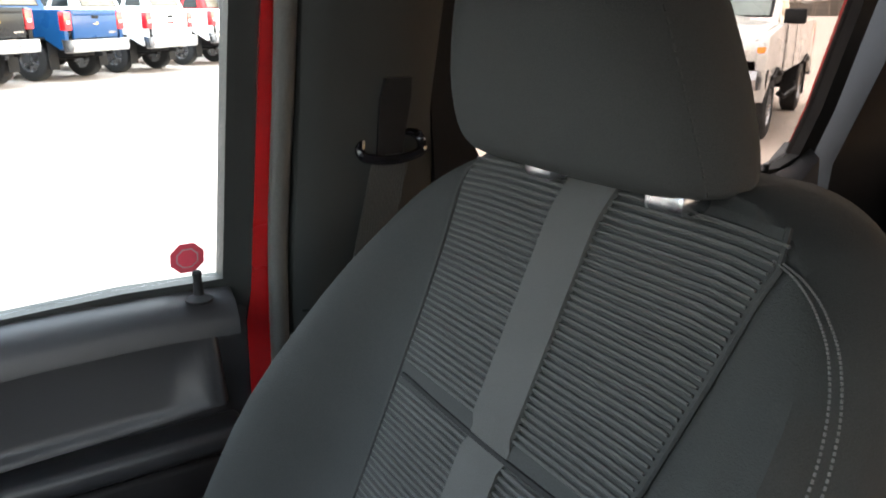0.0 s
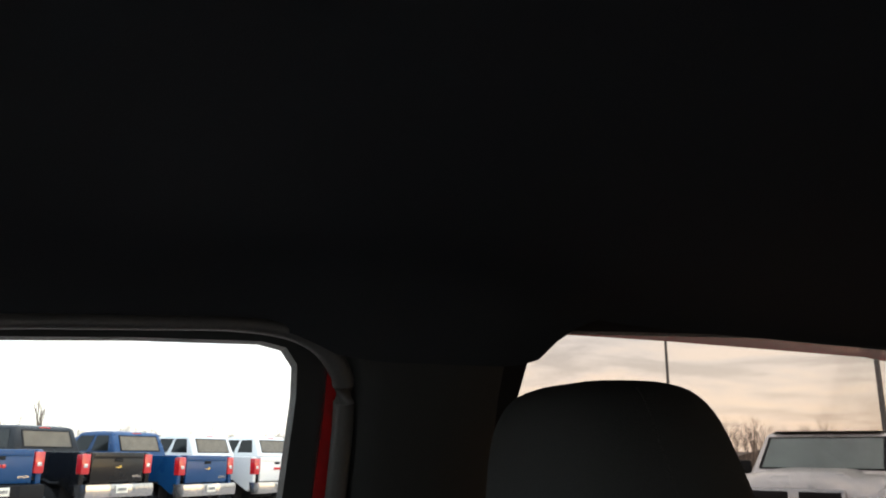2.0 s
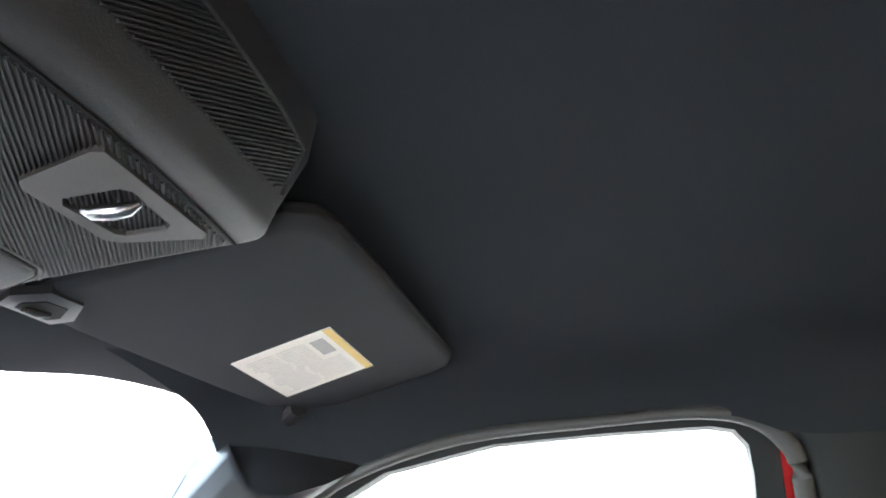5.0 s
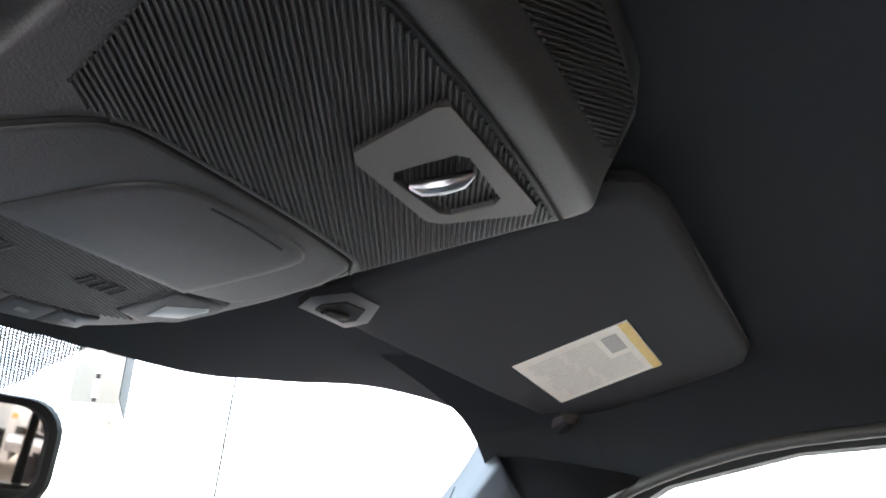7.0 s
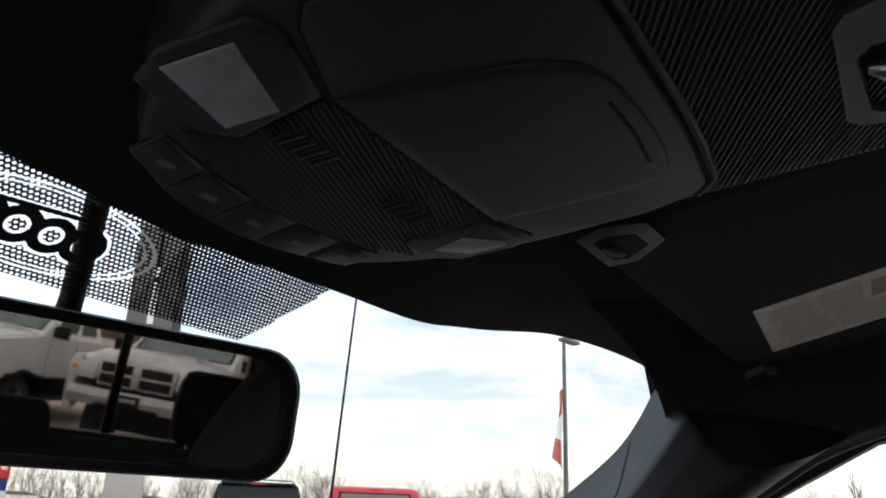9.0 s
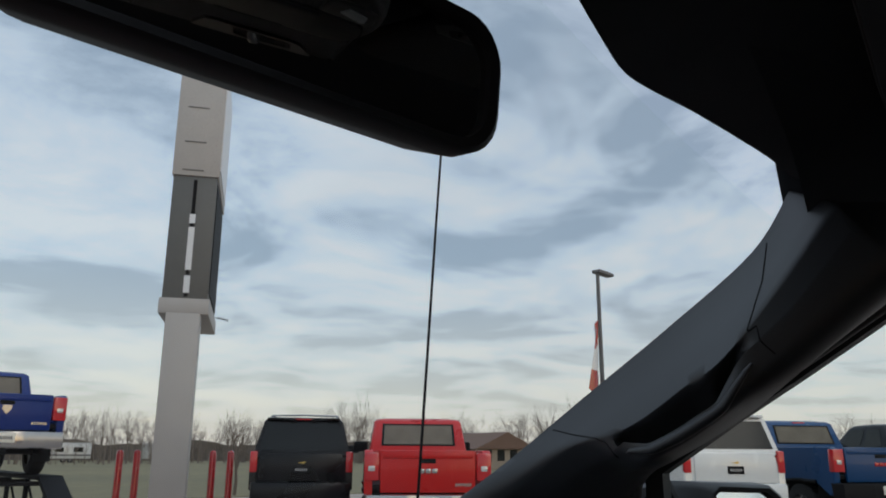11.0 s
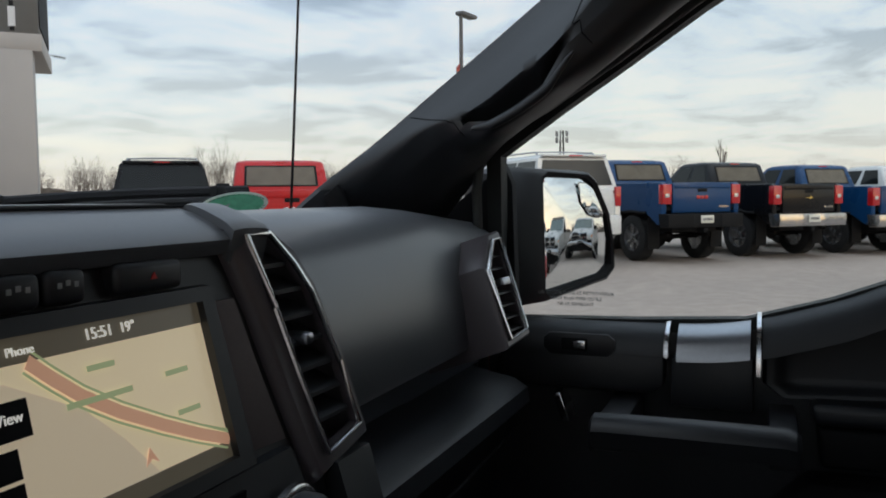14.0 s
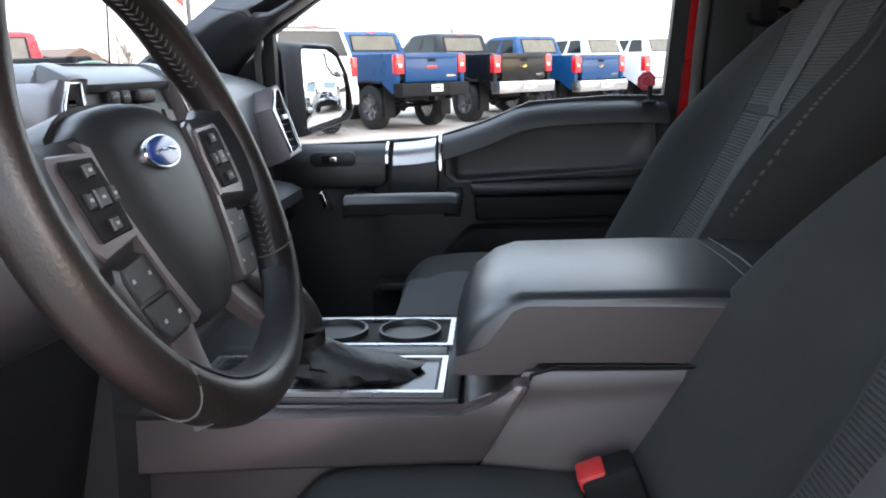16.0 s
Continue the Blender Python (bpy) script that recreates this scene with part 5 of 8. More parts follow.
    tube(bm, smooth_path([m @ V(x, y + 0.014, 0.0112) for x, y in ((-0.016, -0.001), (-0.008, 0.0008), (0.0, 0.0), (0.008, 0.0008), (0.016, -0.001))], 4), 0.0010, 5)
    part("badge_mark", bm, CHROME, badge)

    def plate(outline, w0, w1, bevel):
        cx, cy = sum(p[0] for p in outline) / len(outline), sum(p[1] for p in outline) / len(outline)
        size = max(math.hypot(x - cx, y - cy) for x, y in outline)
        return loft(bmesh.new(), [[m @ V(cx + (x - cx) * k, cy + (y - cy) * k, w) for x, y in outline] for k, w in ((1, w0), (1, w1 - bevel), (1 - bevel / size, w1))])

    for s in (1, -1):
        flip = lambda q: [(s * x, y) for x, y in q]
        # upper spoke out to the thumb grip
        bm = bmesh.new()
        loft(bm, soft_rings([[m @ V(s * x, y, w) for y, w in ((hi, -0.024), (hi + 0.003, -0.008), (hi - 0.006, w0), (lo + 0.006, w0), (lo - 0.002, -0.008), (lo, -0.024))] for x, hi, lo, w0 in ((0.066, 0.036, -0.040, -0.004), (0.100, 0.034, -0.042, -0.002), (0.130, 0.034, -0.044, 0.002), (0.160, 0.046, -0.052, 0.010))], 3))
        part("spoke", bm, PLASTIC, d, "", 50)
        part("side_strip", plate(flip([(0.078, 0.030), (0.088, 0.034), (0.084, -0.010), (0.066, -0.070), (0.054, -0.100), (0.046, -0.098), (0.062, -0.060), (0.076, -0.014)]), -0.020, 0.001, 0.002), PIANO, d, "satin dark strip beside the hub")
        part("pad_frame", plate(flip([(0.086, 0.026), (0.134, 0.028), (0.140, 0.018), (0.134, -0.030), (0.126, -0.038), (0.078, -0.032), (0.080, 0.000)]), -0.012, 0.0035, 0.002), PIANO, d, "satin frame round the switches")
        pad = part("switch_pad", plate(flip([(0.090, 0.022), (0.124, 0.023), (0.127, 0.018), (0.121, -0.028), (0.084, -0.027), (0.085, 0.0)]), 0.002, 0.0058, 0.0015), BLACK, d, "black switch pad")
        for x, y, u, v in ((0.104, -0.003, 0.0065, 0.006), (0.104, 0.014, 0.005, 0.004), (0.104, -0.020, 0.005, 0.004), (0.0895, -0.003, 0.003, 0.005), (0.118, -0.003, 0.003, 0.005)):
            part("button", plate(flip([(x - u, y - v), (x + u, y - v), (x + u, y + v), (x - u, y + v)]), 0.005, 0.0085, 0.0012), PLASTIC, pad)
            part("button_mark", plate(flip([(x - 0.0018, y - 0.001), (x + 0.0018, y - 0.001), (x + 0.0018, y + 0.001), (x - 0.0018, y + 0.001)]), 0.0084, 0.0088, 0.0001), WHITEPRINT, pad)
        # lower pad: two long keys
        low = part("switch_pad", plate(flip([(0.071, -0.040), (0.108, -0.044), (0.112, -0.052), (0.104, -0.090), (0.094, -0.102), (0.060, -0.102), (0.052, -0.094), (0.066, -0.060)]), -0.028, -0.004, 0.003), PLASTIC, d, "lower switch pad")
        for key in ([(0.073, -0.043), (0.105, -0.046), (0.1075, -0.052), (0.104, -0.070), (0.064, -0.069)], [(0.063, -0.072), (0.103, -0.073), (0.100, -0.088), (0.092, -0.098), (0.060, -0.099), (0.055, -0.094)]):
            kk = part("button", plate(flip(key), -0.006, -0.0015, 0.0016), PLASTIC, low)
            cx, cy = sum(p[0] for p in key) / len(key), sum(p[1] for p in key) / len(key)
            for dx in (-0.011, 0.011):
                part("button_mark", plate(flip([(cx + dx - 0.002, cy - 0.0012), (cx + dx + 0.002, cy - 0.0012), (cx + dx + 0.0015, cy + 0.0014), (cx + dx - 0.0015, cy + 0.0014)]), -0.0016, -0.0011, 0.0001), WHITEPRINT, kk)
        # lower spoke in satin trim
        bm = bmesh.new()
        loft(bm, soft_rings([[m @ V(s * (x - h), y, w - 0.014), m @ V(s * (x - h), y, w - 0.003), m @ V(s * (x - h + 0.004), y, w), m @ V(s * (x + h - 0.004), y, w), m @ V(s * (x + h), y, w - 0.003), m @ V(s * (x + h), y, w - 0.014)] for x, y, w, h in ((0.048, -0.088, -0.012, 0.018), (0.060, -0.112, -0.010, 0.018), (0.074, -0.136, -0.004, 0.018), (0.086, -0.156, 0.004, 0.020))], 3))
        part("lower_spoke", bm, PIANO, d, "satin lower spoke", 40)
    # smooth insert along the inside of the lower rim
    bm = bmesh.new()
    loft(bm, [[rim(a, -r0 - 0.006, -0.006), rim(a, -r0 - 0.004, 0.005), rim(a, -r0 + 0.004, 0.0135), rim(a, -r0 + 0.006, 0.004), rim(a, -r0 + 0.004, -0.010)] for a in [math.radians(-135 + 90 * k / 30) for k in range(31)]])
    part("rim_insert", bm, PLASTIC, d, "smooth insert inside the lower rim", 50)
    # column shroud and lever
    bm = bmesh.new()
    loft(bm, [[m @ V(0.05 * k * math.cos(a), 0.05 * k * math.sin(a) - 0.01, w) for a in [2 * math.pi * j / 20 for j in range(20)]] for k, w in ((1.2, -0.09), (1.4, -0.12), (1.5, -0.24), (1.5, -0.30))])
    part("column_shroud", bm, PLASTIC, d)
    part("column_lever", tube(bmesh.new(), [m @ V(-0.05, 0.0, -0.13), m @ V(-0.13, 0.02, -0.12), m @ V(-0.17, 0.03, -0.115)], [0.007, 0.007, 0.009], 10), PLASTIC, d)
    return d


steering_wheel()

# ---- centre console ----
def console():
    d = thing("centre_console", "dark plastic centre console with silver-edged tray and padded lid", "console", (0, 0.35, 0.66))
    # side walls and base
    bm = bmesh.new()
    prism(bm, [(0.95, 0.66), (0.95, 0.98), (0.87, 1.062), (0.63, 1.062), (0.45, 1.055), (0.41, 1.07), (0.385, 1.108), (0.05, 1.112), (0.02, 1.08), (0.0, 0.66)], "x", -0.150, 0.150, 0.012)
    part("base", bm, CONSOLE, d, "brown-black console base")
    for s in (1, -1):
        bm = bmesh.new()
        prism(bm, [(0.96, 0.985), (0.86, 1.066), (0.450, 1.058), (0.415, 1.074), (0.394, 1.102), (0.374, 1.102), (0.430, 1.008), (0.92, 0.988)], "x", s * 0.147, s * 0.178, 0.008)
        part("side_rail", bm, PIANO, d, "satin side rail")
    # deck with cup holders: silver frames
    deck = part("deck", box(bmesh.new(), -0.145, 0.142, 0.455, 0.86, 1.060, 1.072, 0.004), PLASTIC, d)

    def frame_rect(x0, x1, y0, y1, z, w, material, name):
        part(name, ring_frame(bmesh.new(), [V(x0, y0, z), V(x1, y0, z), V(x1, y1, z), V(x0, y1, z)], [V(x0 + w, y0 + w, z), V(x1 - w, y0 + w, z), V(x1 - w, y1 - w, z), V(x0 + w, y1 - w, z)], (0, 0, 0.007)), material, d, "bright silver frame")

    frame_rect(0.012, 0.126, 0.470, 0.70, 1.071, 0.0070, SATIN, "cup_frame")
    frame_rect(-0.142, -0.027, 0.473, 0.77, 1.071, 0.0070, SATIN, "shift_frame")
    # no real depth: the wells' inner shade is painted as flat dark plates
    part("cup_well_shade", box(bmesh.new(), 0.020, 0.118, 0.478, 0.692, 1.0725, 1.0735), BLACK, d)
    for y in (0.532, 0.634):
        bm = bmesh.new()
        lathe(bm, [(0.043, 0.0), (0.043, 0.008), (0.0395, 0.0085), (0.038, 0.006), (0.036, -0.004)], 32, Matrix.Translation((0.069, y, 1.0735)), ends=False)
        cup = part("cup_holder", bm, PLASTIC, d, "round cup holder rim")
        bm = bmesh.new()
        lathe(bm, [(0.036, 0.0), (0.036, 0.0012)], 28, Matrix.Translation((0.069, y, 1.0737)))
        # dark disc level with the deck, coloured like a shaded cup
        part("cup_bottom", bm, RIBMAT, cup)
    part("divider", box(bmesh.new(), -0.025, 0.010, 0.475, 0.77, 1.072, 1.078, 0.003), PLASTIC, d)
    part("shift_plate", box(bmesh.new(), -0.132, -0.036, 0.484, 0.76, 1.0725, 1.0745), GLOSSBLACK, d)
    # gaiter and lever
    bm = bmesh.new()
    rings = []
    for k, (w, l, z, y) in enumerate(((0.044, 0.080, 1.074, 0.585), (0.045, 0.078, 1.082, 0.585), (0.040, 0.066, 1.088, 0.592), (0.036, 0.050, 1.093, 0.602), (0.026, 0.034, 1.101, 0.616), (0.016, 0.018, 1.114, 0.628))):
        ring = []
        for j in range(24):
            a = 2 * math.pi * j / 24
            r = 1 + 0.10 * math.sin(5 * a + k * 2.1) + 0.05 * math.sin(9 * a + k)
            ring.append(V(-0.074 + w * r * math.cos(a), y + l * r * math.sin(a), z))
        rings.append(ring)
    part("gaiter", loft(bm, rings), mat("creased_black_gaiter", (0.010, 0.010, 0.010), 0.5, fine=120, bump=0.6), d, "creased black shift gaiter", 60)
    lever = smooth_path([V(-0.078, 0.632, 1.105), V(-0.080, 0.636, 1.128), V(-0.084, 0.648, 1.156), V(-0.087, 0.668, 1.182), V(-0.088, 0.694, 1.198), V(-0.088, 0.716, 1.200)], 4)
    grip = [0.010 + 0.013 * math.sin(math.pi * min(1.0, 0.08 + i / (len(lever) - 1)) * 0.86) for i in range(len(lever))]
    sl = part("shift_lever", tube(bmesh.new(), lever, grip, 16), LEATHER, d, "curved black shift lever", 60)
    bm = bmesh.new()
    box(bm, -0.004, 0.002, -0.012, 0.012, -0.016, 0.016, 0.002, pose(-0.1075, 0.668, 1.170, 38))
    part("lever_switch", bm, CHROME, sl, "small chrome lever switch")
    part("lever_collar", tube(bmesh.new(), [V(-0.077, 0.630, 1.096), V(-0.079, 0.634, 1.116)], [0.017, 0.013], 14), CHROME, d, "chrome collar")
    # lid
    bm = bmesh.new()
    rings = []
    prof = [(0.460, 1.100), (0.457, 1.132), (0.440, 1.160), (0.412, 1.182), (0.385, 1.191), (0.20, 1.194), (0.04, 1.190), (-0.03, 1.184), (-0.045, 1.16), (-0.045, 1.118), (0.375, 1.116), (0.392, 1.100)]
    for x, k in ((-0.142, 0.006), (-0.136, 0.002), (-0.125, 0.0), (0.0, -0.002), (0.125, 0.0), (0.136, 0.002), (0.142, 0.006)):
        rings.append([V(x, y - (k * 2 if y > 0.3 else 0), z - k if z > 1.13 else z) for y, z in prof])
    part("lid", loft(bm, rings), LIDMAT, d, "padded armrest lid with a rolled front", 50)
    bm = bmesh.new()
    prism(bm, [(0.462, 1.100), (0.458, 1.120), (0.425, 1.132), (0.395, 1.172), (0.38, 1.178), (-0.04, 1.176), (-0.04, 1.114), (0.372, 1.114), (0.388, 1.100)], "x", -0.1445, -0.1425, 0.0)
    part("lid_side", bm, CONSOLE, d, "brown-black lid side")
    part("lid_seam", tube(bmesh.new(), [V(-0.125, 0.108, 1.1935), V(0.0, 0.112, 1.1965), V(0.125, 0.116, 1.1935)], 0.0016, 6), THREAD, d, "pale stitched seam")
    part("lid_seam", tube(bmesh.new(), [V(-0.125, 0.128, 1.1935), V(0.0, 0.132, 1.1965), V(0.125, 0.136, 1.1935)], 0.0010, 6), THREAD, d)
    # rear box and closing joint
    part("joint", tube(bmesh.new(), [V(-0.1515, 0.440, 0.985), V(-0.1515, 0.425, 1.012), V(-0.1515, 0.374, 1.103), V(-0.1515, 0.345, 1.113), V(-0.1515, 0.02, 1.113)], 0.0022, 6), BLACK, d)
    return d


console()


# ---- seats ----
def seat(name, cx, label, side, dy=0.0, dz=0.0, roll_out=0.095, cushion_up=0.0, seams=True):
    """side: +1 where the outboard side is to the right; dy, dz shift the seat on its rails."""
    d = thing(name, label, "seat", (cx, 0.1 + dy, 0.66))
    # cushion
    bm = bmesh.new()
    rings = []
    for y, z, w in ((0.605, 0.935, 0.20), (0.60, 0.985, 0.235), (0.575, 1.022, 0.25), (0.53, 1.044, 0.258), (0.40, 1.048, 0.262), (0.25, 1.035, 0.265), (0.10, 1.02, 0.265), (-0.08, 1.01, 0.262)):
        ring = []
        for j in range(15):
            u = -1 + 2 * j / 14
            roll = 0.026 * math.exp(-((abs(u) - 0.80) / 0.16) ** 2)
            edge = -0.075 * max(0, (abs(u) - 0.86) / 0.14) ** 2
            ring.append(V(cx + u * w, y + dy, z + dz + cushion_up - 0.012 + roll + edge))
        ring += [V(cx + w, y + dy, z + dz + cushion_up - 0.20), V(cx - w, y + dy, z + dz + cushion_up - 0.20)]
        rings.append(ring)
    part("cushion", loft(bm, soft_rings(rings, 4)), CLOTH, d, "charcoal cloth cushion", 60)
    bm = bmesh.new()

    def cush(u, v):
        x = -0.155 + 0.31 * u
        zz = 1.014 + 0.027 * math.sin(min(1, v * 5) * math.pi / 2) - 0.030 * v
        return V(cx + x, 0.585 - 0.56 * v + dy, zz + dz + cushion_up + 0.0045)

    sheet(bm, cush, 10, 20, 0.012, (0, 0, -1))
    part("cushion_insert", bm, weave("cushion_rib", (0.06, 0.063, 0.066), 0.9, 42, 0.7, "X"), d, "ribbed cloth insert")

    # backrest: section across at steps of height
    Wd = [(1.04, 0.245), (1.12, 0.265), (1.20, 0.272), (1.30, 0.272), (1.40, 0.266), (1.46, 0.252), (1.50, 0.232), (1.528, 0.200), (1.545, 0.155), (1.552, 0.11)]

    def wide(z):
        for (a, p), (b, q) in zip(Wd, Wd[1:]):
            if z <= b:
                return p + (q - p) * max(0, (z - a) / (b - a))
        return Wd[-1][1]

    def surf(u, z):
        bol = roll_out * (1 if z < 1.33 else max(0.12, (1.55 - z) / 0.22))
        bump = bol * math.exp(-((abs(u) - 0.90) / 0.17) ** 2)
        crown = -0.022 * max(0, (z - 1.50) / 0.05) ** 2
        return -0.047 - (z - 1.34) * 0.56 + bump + crown + dy

    bm = bmesh.new()
    rings = []
    for z, w in Wd:
        y = -0.047 - (z - 1.34) * 0.56 + dy
        ring = []
        for j in range(29):
            u = -1 + 2 * j / 28
            ring.append(V(cx + u * w, surf(u, z) - 0.05 * max(0, (abs(u) - 0.93) / 0.07) ** 2, z + dz))
        ring += [V(cx + w * 0.98, y - 0.07, z + dz), V(cx + w * 0.80, y - 0.125, z + dz - 0.01), V(cx - w * 0.80, y - 0.125, z + dz - 0.01), V(cx - w * 0.98, y - 0.07, z + dz)]
        rings.append(ring)
    part("backrest", loft(bm, soft_rings(rings, 3)), CLOTH, d, "charcoal cloth backrest with side bolsters", 60)

    # insert with ribs left and right of a smooth stripe; it widens upwards
    def half(z):
        return min(0.118 + max(0.0, z - 1.20) * 0.17, wide(z) * 0.95)

    def face(x, z, off=0.0):
        return V(cx + x, surf(x / wide(z), z) + off, z + dz + off * 0.6)

    FOLD = 1.344
    bm = bmesh.new()
    sheet(bm, lambda u, v: face((2 * u - 1) * half(1.07 + 0.47 * v), 1.07 + 0.47 * v, 0.002), 20, 40, 0.006, (0, -1, -0.6))
    part("insert_backing", bm, CLOTHGAP, d)
    z = 1.08
    while z < 1.536:
        if not FOLD - 0.007 < z < FOLD + 0.007:
            for sgn in (1, -1):
                h = half(z)
                bm = bmesh.new()
                pts = [face(sgn * (0.005 + (h - 0.007) * q), z, 0.0028) for q in (0, 0.2, 0.4, 0.6, 0.8, 1.0)]
                tube(bm, pts, [0.0014] + [0.0021] * 4 + [0.0013], 6)
                part("rib", bm, CLOTHRIB, d)
        z += 0.0052
    bm = bmesh.new()
    sheet(bm, lambda u, v: face(side * (-0.038 + 0.055 * v) + (2 * u - 1) * (0.022 + 0.006 * v), 1.075 + 0.462 * v, 0.0068 - (0.004 if abs(1.075 + 0.462 * v - FOLD) < 0.008 else 0)), 4, 56, 0.006, (0, -1, -0.6))
    part("stripe", bm, STRIPE, d, "smooth grey centre stripe")
    # black cord laid in the crease paints the shade of the fold
    part("fold", tube(bmesh.new(), [face(x, FOLD - 0.004 * math.cos(x * 9), 0.001) for x in [-0.138 + 0.0276 * k for k in range(11)]], 0.0034, 6), BLACK, d, "fold across the insert, its shade drawn as a black line")
    for sgn in (1, -1):
        line = [face(sgn * (half(q) + 0.003), q, 0.002) for q in [1.07 + 0.47 * k / 24 for k in range(25)]]
        part("piping", tube(bmesh.new(), line, 0.0024, 6), CLOTHGAP, d, "dark piping beside the insert")
    # curved seam with pale stitches on the inner shoulder
    arc = smooth_path([face(-side * x, z, 0.003) for x, z in ((0.176, 1.524), (0.197, 1.519), (0.219, 1.508), (0.239, 1.490), (0.256, 1.462), (0.266, 1.425), (0.271, 1.36), (0.271, 1.22))], 12)
    for shift in (0.0, 0.007) if seams else ():
        bm = bmesh.new()
        for a, b in zip(arc, arc[1:]):
            tube(bm, [a + V(side * shift, 0, 0), a.lerp(b, 0.55) + V(side * shift, 0, 0)], 0.0008, 5)
        part("stitching", bm, THREAD, d, "pale stitched seam on the shoulder")
    # head restraint with posts and guides
    hx = cx + side * 0.060
    bm = bmesh.new()
    rings = []
    for z, w, y0, y1 in ((1.544, 0.100, -0.140, -0.205), (1.550, 0.122, -0.122, -0.225), (1.572, 0.133, -0.108, -0.235), (1.62, 0.139, -0.102, -0.242), (1.685, 0.139, -0.108, -0.242), (1.716, 0.133, -0.118, -0.240), (1.734, 0.119, -0.132, -0.232), (1.742, 0.095, -0.150, -0.220)):
        ring = []
        for k in range(32):
            a = 2 * math.pi * k / 32
            c, s_ = math.cos(a), math.sin(a)
            sx, sy = math.copysign(abs(c) ** 0.5, c), math.copysign(abs(s_) ** 0.6, s_)
            inner = max(0.0, -sx * side) * (1.64 - z) * 0.52
            ring.append(V(hx + w * sx * (1 - 0.10 * max(0, sy)) - side * inner, (y0 + y1) / 2 + (y0 - y1) / 2 * sy + dy, z + dz))
        rings.append(ring)
    hr = part("headrest", loft(bm, soft_rings(rings, 3)), CLOTH, d, "charcoal cloth headrest", 60)
    k0 = 15 if side > 0 else 1
    seam = smooth_path([r[k0] + (r[k0] - V(hx, -0.172 + dy, r[k0].z)).normalized() * 0.0005 for r in rings[1:7]], 8)
    bm = bmesh.new()
    for a, b in zip(seam, seam[1:]):
        tube(bm, [a, a.lerp(b, 0.55)], 0.0009, 5)
    part("headrest_stitching", bm, CLOTHGAP, hr)
    for x in (-0.075, 0.070):
        bm = bmesh.new()
        box(bm, cx + x - 0.019, cx + x + 0.019, -0.172 + dy, -0.142 + dy, 1.534 + dz, 1.550 + dz, 0.004)
        part("post_guide", bm, SATIN, d, "light grey headrest guide")
        part("post", tube(bmesh.new(), [V(cx + x, -0.17 + dy, 1.50 + dz), V(cx + x, -0.175 + dy, 1.60 + dz)], 0.006, 10), CHROME, d)
    part("seat_base", box(bmesh.new(), cx - 0.22, cx + 0.22, -0.05 + dy, 0.45 + dy, 0.66, 0.84 + dz, 0.02), BLACK, d)
    return d


seat("passenger_seat", 0.385, "charcoal cloth front passenger seat with ribbed insert and headrest", 1)
seat("driver_seat", -0.385, "charcoal cloth driver's seat with ribbed insert", -1, 0.055, -0.10, 0.13, 0.04, False)


# rear bench, seen in the mirror
bench = thing("rear_bench", "dark cloth rear bench seat with headrests", "seat", (0, -1.1, 0.66))
bm = bmesh.new()
loft(bm, [[V(x, -0.72, 0.95), V(x, -0.70, 1.03), V(x, -0.76, 1.06), V(x, -1.20, 1.03), V(x, -1.24, 0.75), V(x, -0.74, 0.72)] for x in (-0.68, -0.2, 0.2, 0.68)])
part("cushion", bm, CLOTH, bench)
bm = bmesh.new()
loft(bm, [[V(x, -1.14, 1.03), V(x, -1.20, 1.40), V(x, -1.26, 1.44), V(x, -1.35, 1.43), V(x, -1.34, 0.8), V(x, -1.2, 0.8)] for x in (-0.68, -0.2, 0.2, 0.68)])
part("backrest", bm, CLOTH, bench)
for x in (-0.54, 0.0, 0.54):
    up = 0.0 if x else -0.15
    rings = []
    for z, w, y0, y1 in ((1.455, 0.085, -1.31, -1.25), (1.475, 0.105, -1.325, -1.232), (1.56, 0.112, -1.33, -1.225), (1.63, 0.106, -1.33, -1.235), (1.665, 0.092, -1.32, -1.25), (1.675, 0.070, -1.30, -1.265)):
        rings.append([V(x + w * math.copysign(abs(math.cos(a)) ** 0.5, math.cos(a)), (y0 + y1) / 2 + (y1 - y0) / 2 * math.copysign(abs(math.sin(a)) ** 0.6, math.sin(a)), z + up) for a in [2 * math.pi * (k + 0.5) / 20 for k in range(20)]])
    part("headrest", loft(bmesh.new(), rings), CLOTH, bench, "", 50)
    for dx in (-0.05, 0.05):
        part("post", tube(bmesh.new(), [V(x + dx, -1.275, 1.41 + up), V(x + dx, -1.275, 1.475 + up)], 0.008, 8), CHROME, bench)

# ---- seat belt on the middle pillar ----
belt = thing("seat_belt", "black seat belt with its upper guide on the pillar", "seat belt", (0.75, -0.25, 1.3))
bm = bmesh.new()
loft(bm, [[V(x, y - w, z), V(x - 0.003, y - w, z), V(x - 0.003, y + w, z), V(x, y + w, z)] for x, y, z, w in ((0.748, -0.152, 1.508, 0.024), (0.762, -0.148, 1.46, 0.024), (0.788, -0.134, 1.35, 0.024), (0.800, -0.11, 1.15, 0.024), (0.800, -0.09, 0.95, 0.024))])
part("webbing", bm, BELT, belt)
bm = bmesh.new()
tube(bm, smooth_path([p + V(0.017, 0.106, 0.020) for p in (V(0.728, -0.216, 1.497), V(0.724, -0.222, 1.487), V(0.722, -0.255, 1.482), V(0.724, -0.29, 1.487), V(0.728, -0.298, 1.497), V(0.735, -0.292, 1.51), V(0.737, -0.256, 1.515), V(0.735, -0.222, 1.51))], 4), 0.006, 8, closed=True)
part("guide_loop", bm, GLOSSBLACK, belt, "glossy black belt guide")
bm = bmesh.new()
